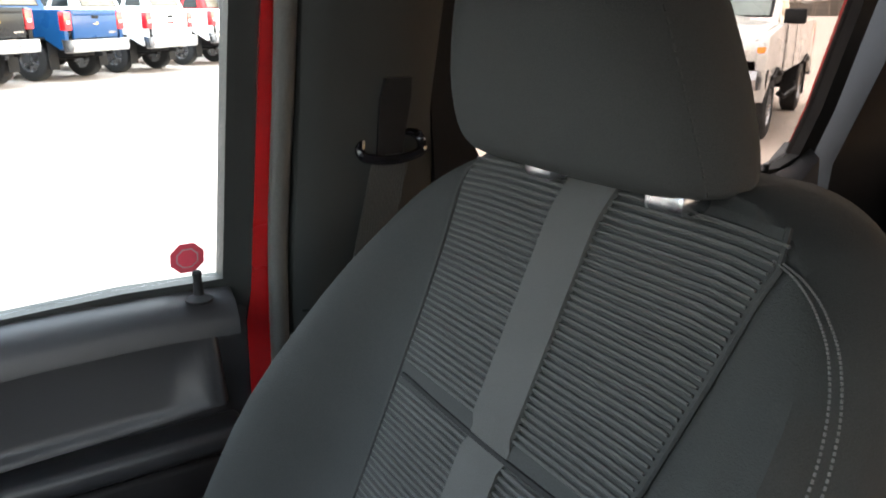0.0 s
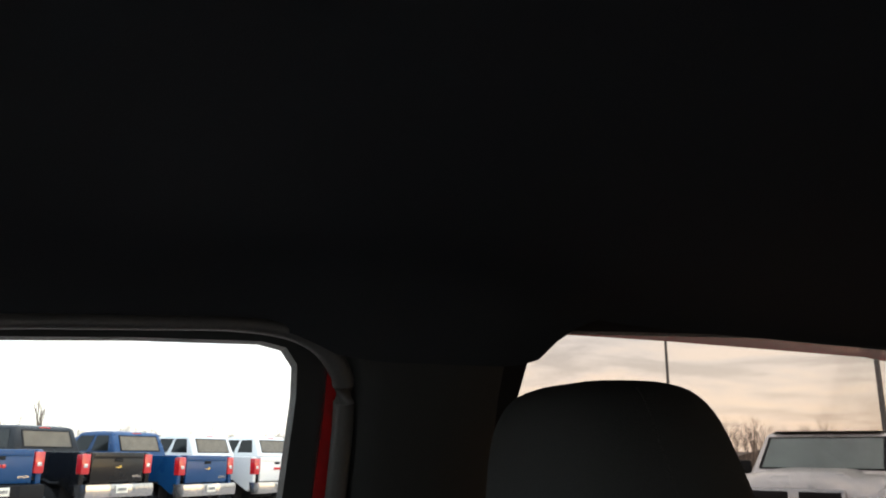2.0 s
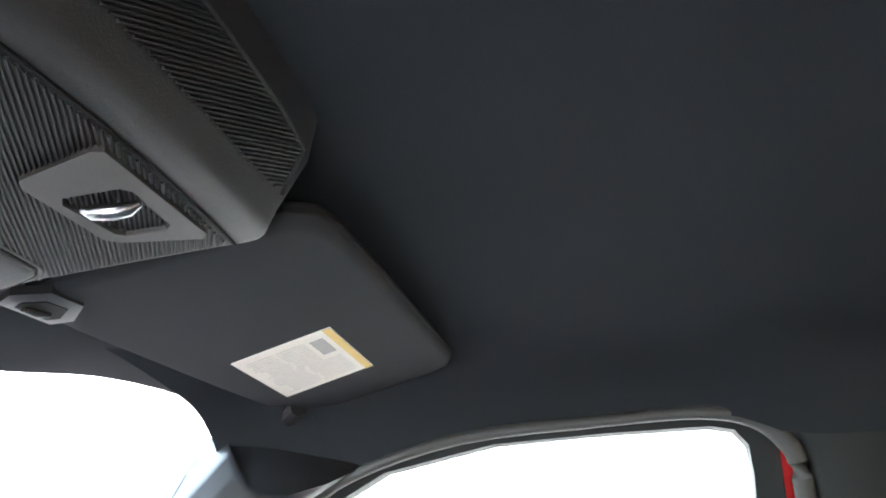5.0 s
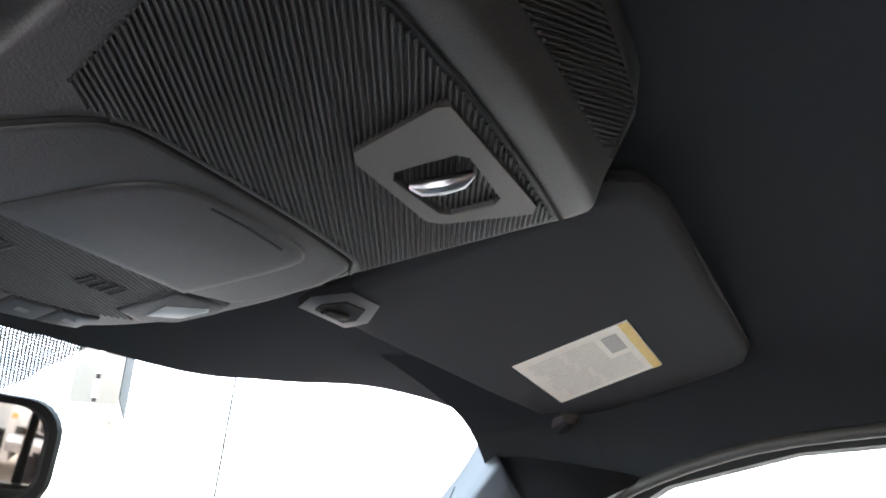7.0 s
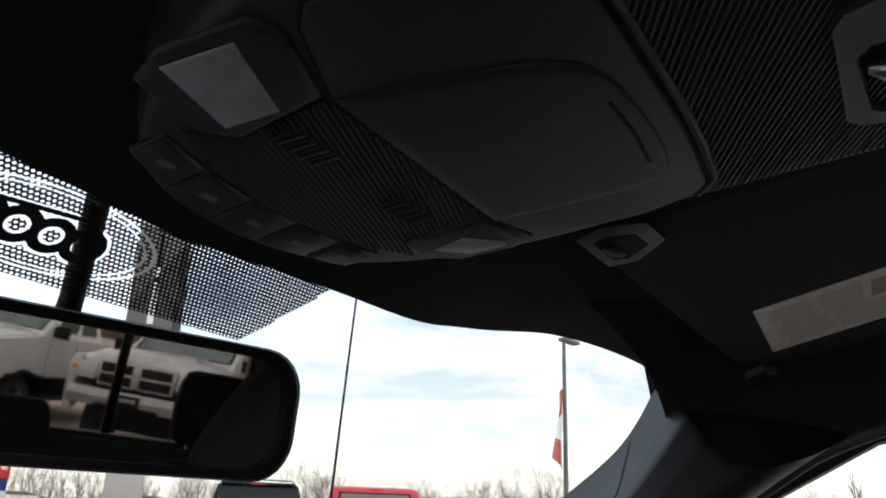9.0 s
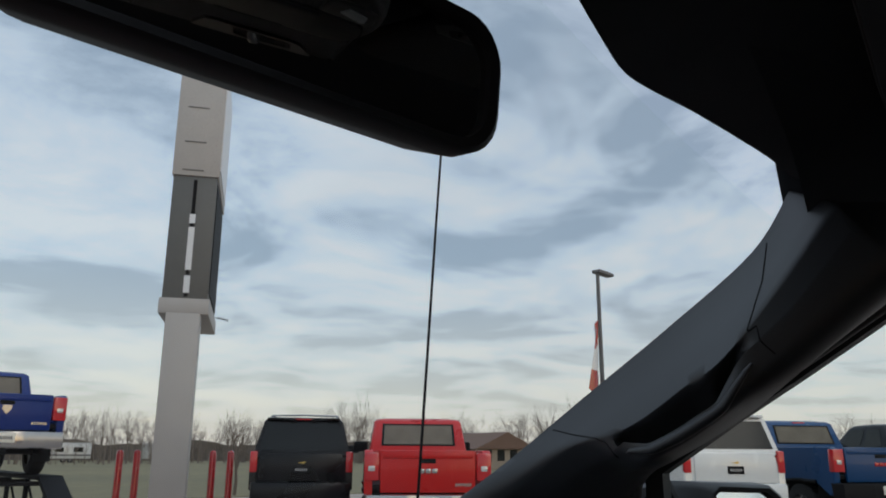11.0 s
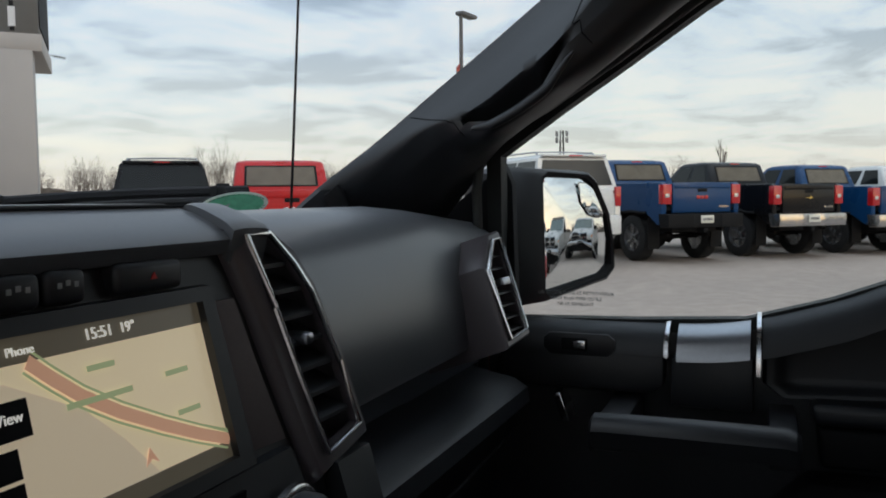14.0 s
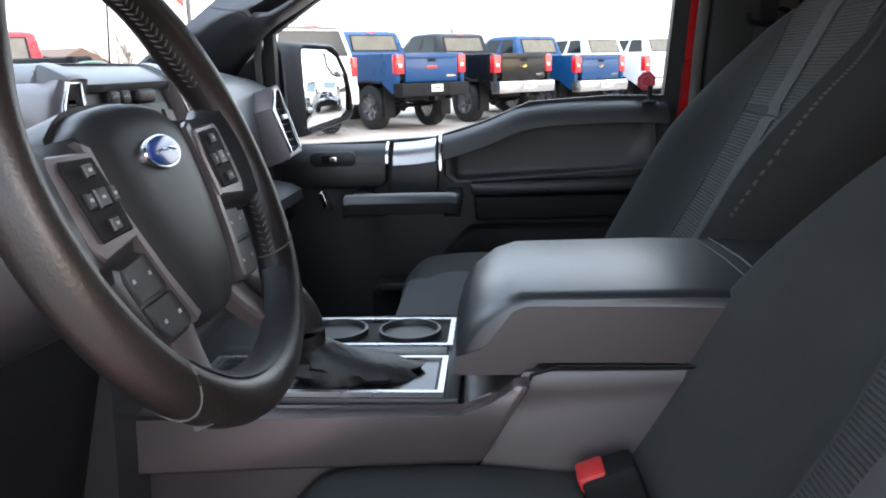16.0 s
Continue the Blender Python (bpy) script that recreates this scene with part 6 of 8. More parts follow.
loft(bm, [[V(x + 0.02, y - w, z), V(x - 0.010, y - w * 0.8, z), V(x - 0.010, y + w * 0.8, z), V(x + 0.02, y + w, z)] for x, y, z, w in ((0.757, -0.150, 1.505, 0.020), (0.750, -0.150, 1.535, 0.022), (0.738, -0.150, 1.575, 0.024), (0.730, -0.150, 1.598, 0.020))])
part("height_slider", bm, BLACK, belt)
buckle = thing("belt_buckle", "black seat belt buckle with a red release button", "buckle", (-0.20, 0.27, 0.95))
part("body", box(bmesh.new(), -0.222, -0.176, 0.20, 0.262, 0.95, 1.028, 0.008, pose(-0.2, 0.27, 0.95, -22) @ Matrix.Translation((0.2, -0.23, -0.95))), BLACK, buckle)
part("button", box(bmesh.new(), -0.218, -0.180, 0.232, 0.263, 1.012, 1.031, 0.004, pose(-0.2, 0.27, 0.95, -22) @ Matrix.Translation((0.2, -0.23, -0.95))), REDPLASTIC, buckle, "red release button")

# ---- overhead console ----
def over(x, y, h=0.0):
    """A spot on the console's sloping face, h metres proud of it (downwards)."""
    return V(x, y, 1.829 - 0.165 * (y - 0.407) - h)


def inside_spans(outline, p, d):
    """Stretches of the line p + k * d that lie inside a plane outline."""
    cuts = []
    for (xa, ya), (xb, yb) in zip(outline, outline[1:] + outline[:1]):
        ex, ey = xb - xa, yb - ya
        det = d[0] * -ey + d[1] * ex
        if abs(det) < 1e-9:
            continue
        k = ((xa - p[0]) * -ey + (ya - p[1]) * ex) / det
        q = (d[0] * (ya - p[1]) - d[1] * (xa - p[0])) / det
        if 0 <= q < 1:
            cuts.append(k)
    cuts.sort()
    return list(zip(cuts[::2], cuts[1::2]))


def ribs(bm, outline, d, gap, high, place):
    """Fine parallel ribs across an outline; place(x, y, h) gives the spot in space."""
    n = (-d[1], d[0])
    offs = [x * n[0] + y * n[1] for x, y in outline]
    o = min(offs) + gap / 2
    while o < max(offs):
        p = (n[0] * o, n[1] * o)
        for a, b in inside_spans(outline, p, d):
            if b - a < 0.003:
                continue
            rings = []
            for k in (a, a + (b - a) / 3, a + (b - a) * 2 / 3, b):
                x, y = p[0] + d[0] * k, p[1] + d[1] * k
                e = gap * 0.36
                rings.append([place(x - n[0] * e, y - n[1] * e, 0.0), place(x - n[0] * e * 0.4, y - n[1] * e * 0.4, high), place(x + n[0] * e * 0.4, y + n[1] * e * 0.4, high), place(x + n[0] * e, y + n[1] * e, 0.0)])
            loft(bm, rings)
        o += gap
    return bm


def pad(bm, pts, h0, h1, edge):
    """A raised plate on the console's face with a rounded edge."""
    cx, cy = sum(p[0] for p in pts) / len(pts), sum(p[1] for p in pts) / len(pts)
    size = max(math.hypot(x - cx, y - cy) for x, y in pts)

    def inset(e):
        k = 1 - e / size
        return [(cx + (x - cx) * k, cy + (y - cy) * k) for x, y in pts]

    return loft(bm, [[over(x, y, h) for x, y in inset(e)] for e, h in ((0.0, h0), (0.0, h0 + (h1 - h0) * 0.5), (edge * 0.35, h0 + (h1 - h0) * 0.85), (edge, h1))])


def overhead():
    d = thing("overhead_console", "dark plastic overhead console with ribbed panels and map lamps", "overhead console", (0, 0.55, 1.83))
    C = 0.003
    right = soft2([(0.137, 0.389), (0.136, 0.396), (0.132, 0.415), (0.126, 0.455), (0.116, 0.521), (0.114, 0.577), (0.105, 0.624), (0.093, 0.653), (0.077, 0.677), (0.058, 0.694), (0.032, 0.704), (0.0, 0.708)], 4)
    rear = [(0.137 * math.cos(math.pi * k / 16), 0.389 - 0.008 * math.sin(math.pi * k / 16)) for k in range(1, 16)]
    outline = [(C + x, y, 0) for x, y in right] + [(C - x, y, 0) for x, y in reversed(right[:-1])] + [(C - x, y, 1) for x, y in rear]
    rings = []
    for e, r, h in ((0.007, 0.012, 0.0), (0.004, 0.006, -0.0006), (0.0015, 0.002, -0.0025), (0.0, -0.001, -0.006), (-0.001, -0.003, -0.012), (-0.0015, -0.007, -0.022), (-0.002, -0.026, -0.056), (-0.003, -0.030, -0.085)):
        ring = []
        for x, y, back in outline:
            k = 1 - e / 0.137
            q = over(C + (x - C) * k, 0.55 + (y - 0.55) * (1 - e / 0.16), h)
            w = max(back, 1.0 - max(0.0, y - 0.389) / 0.02)
            q.y += max(0.0, w) * (r - e)
            ring.append(q)
        rings.append(ring)
    part("body", loft(bmesh.new(), rings), OVERMAT, d, "dark console body", 50)

    # ribbed panel at the back, on the slope up to the roof
    def slope(x, y, h):
        """x across, y from 0 (lower edge) to 1 (upper edge)."""
        base = over(x, 0.389 - 0.008 * max(0.0, 1 - (x / 0.137) ** 2))
        return base + V(0, -0.0085 - 0.020 * y - h, 0.024 + 0.031 * y - h * 0.6)

    lens = [(C + 0.125 * math.cos(math.pi * k / 18), 0.30 - 0.30 * math.sin(math.pi * k / 18) ** 0.7) for k in range(19)] + [(C - 0.118, 0.98), (C + 0.118, 0.98)]
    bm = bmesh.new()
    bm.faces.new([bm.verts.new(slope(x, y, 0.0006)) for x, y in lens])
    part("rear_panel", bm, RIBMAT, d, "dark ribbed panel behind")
    flat = [(x, y * 0.037) for x, y in lens]
    part("rear_ribs", ribs(bmesh.new(), flat, (0.90, 0.436), 0.0026, 0.0016, lambda x, y, h: slope(x, y / 0.037, 0.0006 + h)), OVERMAT, d, "fine slanted ribs")
    part("rear_rim", tube(bmesh.new(), [slope(x, y, 0.0004) for x, y in [(C + 0.130, 0.18), (C + 0.121, 1.0)] + [(C + 0.121 - 0.0242 * k, 1.0) for k in range(1, 11)] + [(C - 0.130, 0.18)]], 0.0022, 6), OVERMAT, d)
    # seam ahead of the rounded rear band
    seam = [(C + 0.130 * q, 0.4045 - 0.006 * (1 - q * q)) for q in [1 - 0.1 * k for k in range(21)]]
    part("seam", tube(bmesh.new(), [over(x, y, 0.0002) for x, y in seam], 0.0011, 6), BLACK, d)
    # pull switch plate
    plate = [(0.000, 0.412), (0.003, 0.4065), (0.104, 0.4075), (0.1095, 0.4120), (0.089, 0.4535), (0.081, 0.459), (0.014, 0.459), (0.007, 0.455)]
    hole = [(0.036, 0.420), (0.042, 0.416), (0.084, 0.419), (0.088, 0.424), (0.083, 0.446), (0.078, 0.450), (0.037, 0.453), (0.031, 0.449)]
    # main ribbed panel between the seam and the lid
    panel = [(C + 0.124, 0.4075), (C + 0.110, 0.5175), (0.101, 0.5135), (0.043, 0.5095), (-0.015, 0.5110), (-0.048, 0.5125), (-0.064, 0.517), (-0.077, 0.5225), (-0.089, 0.5145), (-0.1195, 0.4075), (-0.06, 0.4025), (C, 0.4005), (0.06, 0.4025)]
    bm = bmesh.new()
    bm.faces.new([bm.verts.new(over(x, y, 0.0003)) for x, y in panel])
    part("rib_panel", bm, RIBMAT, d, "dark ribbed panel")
    part("ribs", ribs(bmesh.new(), panel, (0.882, 0.471), 0.0027, 0.0014, lambda x, y, h: over(x, y, 0.0003 + h)), OVERMAT, d, "fine slanted ribs")
    bm = bmesh.new()
    ring_frame(bm, [over(x, y, 0.0042) for x, y in plate], [over(x, y, 0.0042) for x, y in hole], (0, 0, 0.004))
    loft(bm, [[over(x, y, h) for x, y in plate] for h in (0.0, 0.0042)], ends=False)
    sw = part("switch_plate", bm, mat("grey_switch_plate", (0.075, 0.072, 0.069), 0.5, var=0.08, fine=900, bump=0.1), d, "light grey switch plate", 30)
    bm = bmesh.new()
    loft(bm, [[over(x, y, 0.0036) for x, y in hole], [over(0.048 + (x - 0.048) * 0.9, 0.436 + (y - 0.436) * 0.85, -0.007) for x, y in hole]], ends=False)
    part("switch_well", bm, OVERMAT, sw, "hollow round the pull tab")
    # black plate paints the shade of the hole beside the tab
    part("switch_slot_shade", poly(bmesh.new(), [over(x, y, 0.0012) for x, y in ((0.054, 0.4485), (0.082, 0.4455), (0.0865, 0.4235), (0.058, 0.4225))], (0, 0, 0.002)), BLACK, sw)
    part("pull_tab", tube(bmesh.new(), [over(0.0475, 0.4495, 0.003), over(0.0485, 0.444, 0.0055), over(0.0515, 0.434, 0.0065), over(0.0545, 0.426, 0.0055), over(0.056, 0.421, 0.003)], [0.002, 0.0042, 0.0046, 0.0042, 0.002], 10), SATIN, sw, "satin pull tab")
    # spectacle case lid
    lid = soft2([(-0.0955, 0.586), (-0.095, 0.577), (-0.090, 0.562), (-0.082, 0.546), (-0.072, 0.530), (-0.062, 0.521), (-0.048, 0.5175), (-0.015, 0.516), (0.043, 0.5145), (0.092, 0.5165), (0.102, 0.5195), (0.107, 0.526), (0.111, 0.549), (0.106, 0.575), (0.100, 0.591), (0.090, 0.599), (0.066, 0.606)], 3) + [(-0.056, 0.606), (-0.088, 0.593)]
    ld = part("case_lid", pad(bmesh.new(), lid, 0.0004, 0.0030, 0.004), OVERMAT, d, "hinged spectacle case lid", 60)
    part("lid_gap", tube(bmesh.new(), [over(x, y, 0.0004) for x, y in lid + lid[:1]], 0.0017, 6), BLACK, d)
    rim = [(x, y - 0.0042) for x, y in lid if y < 0.526 and x > -0.075] + [(0.1115, 0.524)]
    part("lid_rim", tube(bmesh.new(), [over(x, y, 0.0006) for x, y in rim], 0.0018, 8), OVERMAT, d, "raised rim behind the lid")
    panel2 = soft2([(-0.055, 0.605), (-0.048, 0.585), (-0.040, 0.563), (-0.030, 0.542), (-0.014, 0.528), (0.020, 0.5235), (0.055, 0.5235), (0.073, 0.528), (0.078, 0.540), (0.073, 0.575), (0.066, 0.605)], 3)
    part("lid_panel", pad(bmesh.new(), panel2, 0.0024, 0.0050, 0.010), OVERMAT, ld, "raised middle of the lid", 60)
    part("lid_grip", tube(bmesh.new(), [over(x, y, 0.0044) for x, y in ((0.004, 0.5305), (0.030, 0.5295), (0.057, 0.5310))], 0.0012, 6), BLACK, ld)
    # map lamps in their surrounds
    for pts, rimpts in (([(0.0765, 0.643), (0.0745, 0.626), (0.0935, 0.6115), (0.0960, 0.614), (0.0925, 0.632)], [(0.061, 0.651), (0.064, 0.609), (0.099, 0.601), (0.1035, 0.612), (0.097, 0.640), (0.080, 0.654)]),
                        ([(-0.1005, 0.636), (-0.0955, 0.611), (-0.0605, 0.6235), (-0.0640, 0.644)], [(-0.100, 0.648), (-0.1055, 0.632), (-0.100, 0.603), (-0.090, 0.598), (-0.057, 0.609), (-0.055, 0.646), (-0.066, 0.654)])):
        lamp = part("lamp_surround", pad(bmesh.new(), rimpts, 0.0, 0.0026, 0.004), OVERMAT, d, "", 60)
        part("lamp_lens", pad(bmesh.new(), pts, 0.0022, 0.0034, 0.0015), LENS, lamp, "frosted map lamp lens", 60)
    # ribbed field ahead of the lid with two small slotted grilles
    front = [(-0.054, 0.609), (0.063, 0.609), (0.060, 0.651), (0.078, 0.657), (0.052, 0.6685), (0.020, 0.6735), (-0.014, 0.6735), (-0.046, 0.6685), (-0.070, 0.6585), (-0.055, 0.648)]
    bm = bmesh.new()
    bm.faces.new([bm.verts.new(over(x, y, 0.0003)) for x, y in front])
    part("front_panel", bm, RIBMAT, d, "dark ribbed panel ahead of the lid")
    part("front_ribs", ribs(bmesh.new(), front, (0.959, 0.283), 0.0024, 0.0012, lambda x, y, h: over(x, y, 0.0003 + h)), OVERMAT, d, "fine slanted ribs")
    for gx in (-0.048, 0.021):
        for k in range(4):
            x = gx + 0.0066 * k
            loop = [(x, 0.6375), (x + 0.0036, 0.6385), (x + 0.0056, 0.6270), (x + 0.0020, 0.6260)]
            part("slot_rim", tube(bmesh.new(), [over(a, b, 0.0018) for a, b in loop], 0.0007, 5, closed=True), OVERMAT, d)
            part("slot", poly(bmesh.new(), [over(a, b, 0.0019) for a, b in loop], (0, 0, 0.001)), BLACK, d)
    # switch row along the curved front
    edge_in = lambda x: 0.6745 - 1.9 * (x - C) ** 2
    edge_out = lambda x: 0.6985 - 3.0 * (x - C) ** 2
    bounds = [-0.074, -0.046, -0.017, 0.0125, 0.041, 0.066]
    for a, b in zip(bounds, bounds[1:]):
        xs = [a + 0.0012, (a + b) / 2, b - 0.0012]
        pts = [(x, edge_in(x) + 0.001) for x in xs] + [(x, edge_out(x)) for x in reversed(xs)]
        sw2 = part("switch", pad(bmesh.new(), pts, -0.001, 0.0022, 0.003), PLASTIC, d, "", 40)
        mx, my = (a + b) / 2, (edge_in((a + b) / 2) + edge_out((a + b) / 2)) / 2
        part("switch_mark", poly(bmesh.new(), [over(mx + u, my + v, 0.0026) for u, v in ((-0.004, -0.002), (0.003, -0.002), (0.004, 0.0), (0.003, 0.002), (-0.004, 0.002))], (0, 0, 0.0006)), INK, sw2)
    return d


overhead()


# ---- sun visor ----
def visor(s, name):
    d = thing(name, "folded dark cloth sun visor" + (" with a printed warning label" if s > 0 else ""), "sun visor", (s * 0.4, 0.5, 1.85))
    A = lambda x, y: V(s * x, y, 1.857 - (y - 0.364) * 0.16)
    out = [(0.160, 0.385), (0.175, 0.368), (0.20, 0.362), (0.56, 0.358), (0.59, 0.366), (0.605, 0.39), (0.655, 0.520), (0.655, 0.545), (0.64, 0.560), (0.61, 0.575), (0.60, 0.590), (0.56, 0.592), (0.48, 0.596), (0.25, 0.602), (0.19, 0.600), (0.172, 0.585)]
    cx = sum(p[0] for p in out) / len(out)
    cy = sum(p[1] for p in out) / len(out)
    bm = bmesh.new()
    loft(bm, [[A(cx + (x - cx) * k, cy + (y - cy) * k) + V(0, 0, w) for x, y in out] for k, w in ((0.97, 0.022), (1.0, 0.014), (1.0, 0.006), (0.985, 0.001), (0.95, 0.0))])
    part("pad", bm, VISORMAT, d, "cloth-covered visor pad", 60)
    part("seam", tube(bmesh.new(), [A(cx + (x - cx) * 1.003, cy + (y - cy) * 1.003) + V(0, 0, 0.010) for x, y in out + out[:1]], 0.0022, 6), BLACK, d)
    clip = part("clip", loft(bmesh.new(), [[A(x, y) + V(0, 0, h) for x, y in pts] for pts, h in ((((0.160, 0.588), (0.172, 0.564), (0.205, 0.562), (0.226, 0.585), (0.222, 0.602), (0.168, 0.604)), 0.004), (((0.160, 0.588), (0.172, 0.564), (0.205, 0.562), (0.226, 0.585), (0.222, 0.602), (0.168, 0.604)), -0.0025), (((0.166, 0.588), (0.176, 0.569), (0.202, 0.567), (0.219, 0.586), (0.216, 0.598), (0.171, 0.600)), -0.004))]), PLASTIC, d, "moulded visor clip")
    # flat black plate: the shade inside the clip's recess, put into colour
    part("clip_hollow_shade", poly(bmesh.new(), [A(x, y) + V(0, 0, -0.0046) for x, y in ((0.172, 0.588), (0.180, 0.573), (0.200, 0.571), (0.212, 0.586), (0.209, 0.595), (0.176, 0.596))], (0, 0, 0.001)), BLACK, clip)
    part("clip_pin", tube(bmesh.new(), [A(0.180, 0.592) + V(0, 0, -0.005), A(0.190, 0.589) + V(0, 0, -0.006), A(0.200, 0.586) + V(0, 0, -0.005)], [0.0025, 0.0035, 0.0025], 10), OVERMAT, clip)
    part("hinge_cover", tube(bmesh.new(), [A(0.63, 0.565), A(0.66, 0.59)], [0.010, 0.014], 10), PLASTIC, d)
    if s > 0:
        c = [V(0.371, 0.430, 0), V(0.516, 0.434, 0), V(0.566, 0.553, 0), V(0.410, 0.546, 0)]
        L = lambda u, v, off=0.0: A(*((c[0] * (1 - u) + c[1] * u) * (1 - v) + (c[3] * (1 - u) + c[2] * u) * v).xy) + V(0, 0, -0.0012 - off)
        lab = part("warning_label", poly(bmesh.new(), [L(0, 0), L(1, 0), L(1, 1), L(0, 1)], (0, 0, 0.0009)), PAPER, d, "white printed warning label")
        part("label_band", poly(bmesh.new(), [L(0, 0, 0.0005), L(1, 0, 0.0005), L(1, 0.075, 0.0005), L(0, 0.075, 0.0005)], (0, 0, 0.0003)), YELLOW, lab, "yellow band of the label")
        part("label_picture", poly(bmesh.new(), [L(0.12, 0.13, 0.0005), L(0.42, 0.13, 0.0005), L(0.42, 0.26, 0.0005), L(0.12, 0.26, 0.0005)], (0, 0, 0.0003)), mat("label_grey", (0.36, 0.35, 0.33), 0.7), lab)
        random.seed(4)
        for k in range(20):
            u = 0.10 + 0.042 * k
            v0, v1 = (0.31 if u < 0.48 else 0.13), 0.93 - 0.10 * random.random()
            bm = bmesh.new()
            for a, b in ((v0, v0 + (v1 - v0) * 0.47), (v0 + (v1 - v0) * 0.53, v1)):
                poly(bm, [L(u, a, 0.0005), L(u + 0.016, a, 0.0005), L(u + 0.016, b, 0.0005), L(u, b, 0.0005)], (0, 0, 0.0003))
            part("print_line", bm, mat("pale_print", (0.58, 0.57, 0.52), 0.7) if k == 0 else bpy.data.materials["pale_print"], lab)
    return d


visor(1, "sun_visor")
visor(-1, "sun_visor")


# ---- rear-view mirror ----
def rear_mirror():
    d = thing("rear_view_mirror", "black framed interior rear-view mirror on its stem", "mirror", (-0.02, 0.75, 1.7))
    m = basis((0.006, 0.800, 1.716), RVM_X, RVM_Y)
    o = [(sx * 0.100 + 0.024 * math.cos(a), sy * 0.012 + 0.024 * math.sin(a)) for sx, sy, a0 in ((1, 1, 0), (-1, 1, 90), (-1, -1, 180), (1, -1, 270)) for a in [radians(a0 + 15 * k) for k in range(7)]]
    bm = bmesh.new()
    loft(bm, [[m @ V(x * k, y * k, w) for x, y in o] for k, w in ((0.99, 0.006), (1.03, 0.002), (1.03, -0.012), (0.92, -0.030), (0.6, -0.040))], ends=False)
    ring_frame(bm, [m @ V(x * 0.99, y * 0.99, 0.006) for x, y in o], [m @ V(x * 0.955, y * 0.87, 0.004) for x, y in o], m.to_3x3() @ V(0, 0, -0.006))
    part("frame", bm, BLACK, d, "black mirror frame", 50)
    part("mirror_glass", poly(bmesh.new(), [m @ V(x * 0.965, y * 0.89, 0.0) for x, y in o], m.to_3x3() @ V(0, 0, -0.003)), MIRROR, d, "silvered mirror glass")
    part("stem", tube(bmesh.new(), [V(0.008, 0.826, 1.728), V(0.004, 0.812, 1.763), V(-0.042, 0.738, 1.787)], [0.0075, 0.0060, 0.0052], 12), BLACK, d, "black stem")
    return d


RVM_X, RVM_Y = (0.9635, -0.268, 0.0), (0.0, -0.11, 1.0)
rear_mirror()

# ---- green sticker and wipers at the foot of the windscreen ----
st = thing("windscreen_sticker", "green oval sticker inside the windscreen", "sticker", (0.6, 1.2, 1.45))
mm = basis((0.560, 1.202, 1.443), (0.66, -0.72, 0.10), (0.10, -0.55, 0.80))
for k, material, off, lab in ((1.0, STICKERLIGHT, 0.0, ""), (0.86, STICKERGREEN, 0.0008, "green printed oval")):
    bm = bmesh.new()
    lathe(bm, [(0.046 * k, off), (0.046 * k, off + 0.0006)], 36, mm @ Matrix.Diagonal((1, 0.40, 1, 1)))
    part("oval", bm, material, st, lab)
for k in range(15):
    a = math.pi * (0.12 + 0.76 * k / 14)
    for sg in (1, -1):
        bm = bmesh.new()
        box(bm, -0.0010, 0.0010, -0.0005, 0.0005, 0.0012, 0.0018, 0, mm @ Matrix.Translation((0.042 * math.cos(a), sg * 0.0150 * math.sin(a), 0)))
        part("print_mark", bm, BLACK, st)
bm = bmesh.new()
loft(bm, [[mm @ V(x, y, 0.0018) for x, y in ((a, b), (a + 0.010, b + 0.002), (a + 0.006, b - 0.003))] for a, b in ((-0.02, 0.0), (-0.016, 0.001))])
part("print_mark", bm, SATIN, st)


def wiper(pts, nm):
    d = thing("wiper", "black windscreen wiper resting on the glass", "wiper", pts[0])
    p = smooth_path([Vector(q) for q in pts], 6)
    part("blade", tube(bmesh.new(), [q + V(0, 0.0, -0.012) for q in p], 0.006, 8), RUBBER, d)
    n = len(p)
    part("arm", tube(bmesh.new(), [q + V(0, 0.012, -0.001) for q in p], [0.0045 + 0.0055 * (i / (n - 1)) for i in range(n)], 8), BLACK, d)
    for k in (2, n // 2, n - 3):
        part("clamp", box(bmesh.new(), -0.010, 0.010, -0.007, 0.007, -0.009, 0.009, 0.003, Matrix.Translation(p[k])), BLACK, d)
    return d


wiper([(-0.10, 1.335, 1.405), (0.15, 1.325, 1.438), (0.40, 1.280, 1.456), (0.62, 1.215, 1.462)], "right")
wiper([(-0.75, 1.22, 1.40), (-0.45, 1.30, 1.425), (-0.2, 1.335, 1.435), (0.05, 1.335, 1.428)], "left")
cowl = tagged(part("cowl", loft(bmesh.new(), [[V(x, 1.27 - 0.10 * (x / 0.8) ** 2, 1.395 - 0.01 * (x / 0.8) ** 2), V(x, 1.42 - 0.10 * (x / 0.8) ** 2, 1.30), V(x, 1.42, 1.22), V(x, 1.22 - 0.10 * (x / 0.8) ** 2, 1.28)] for x in (-0.8, -0.4, 0, 0.4, 0.8)]), BLACK), "black plastic cowl under the windscreen", "cowl", kind="structure")

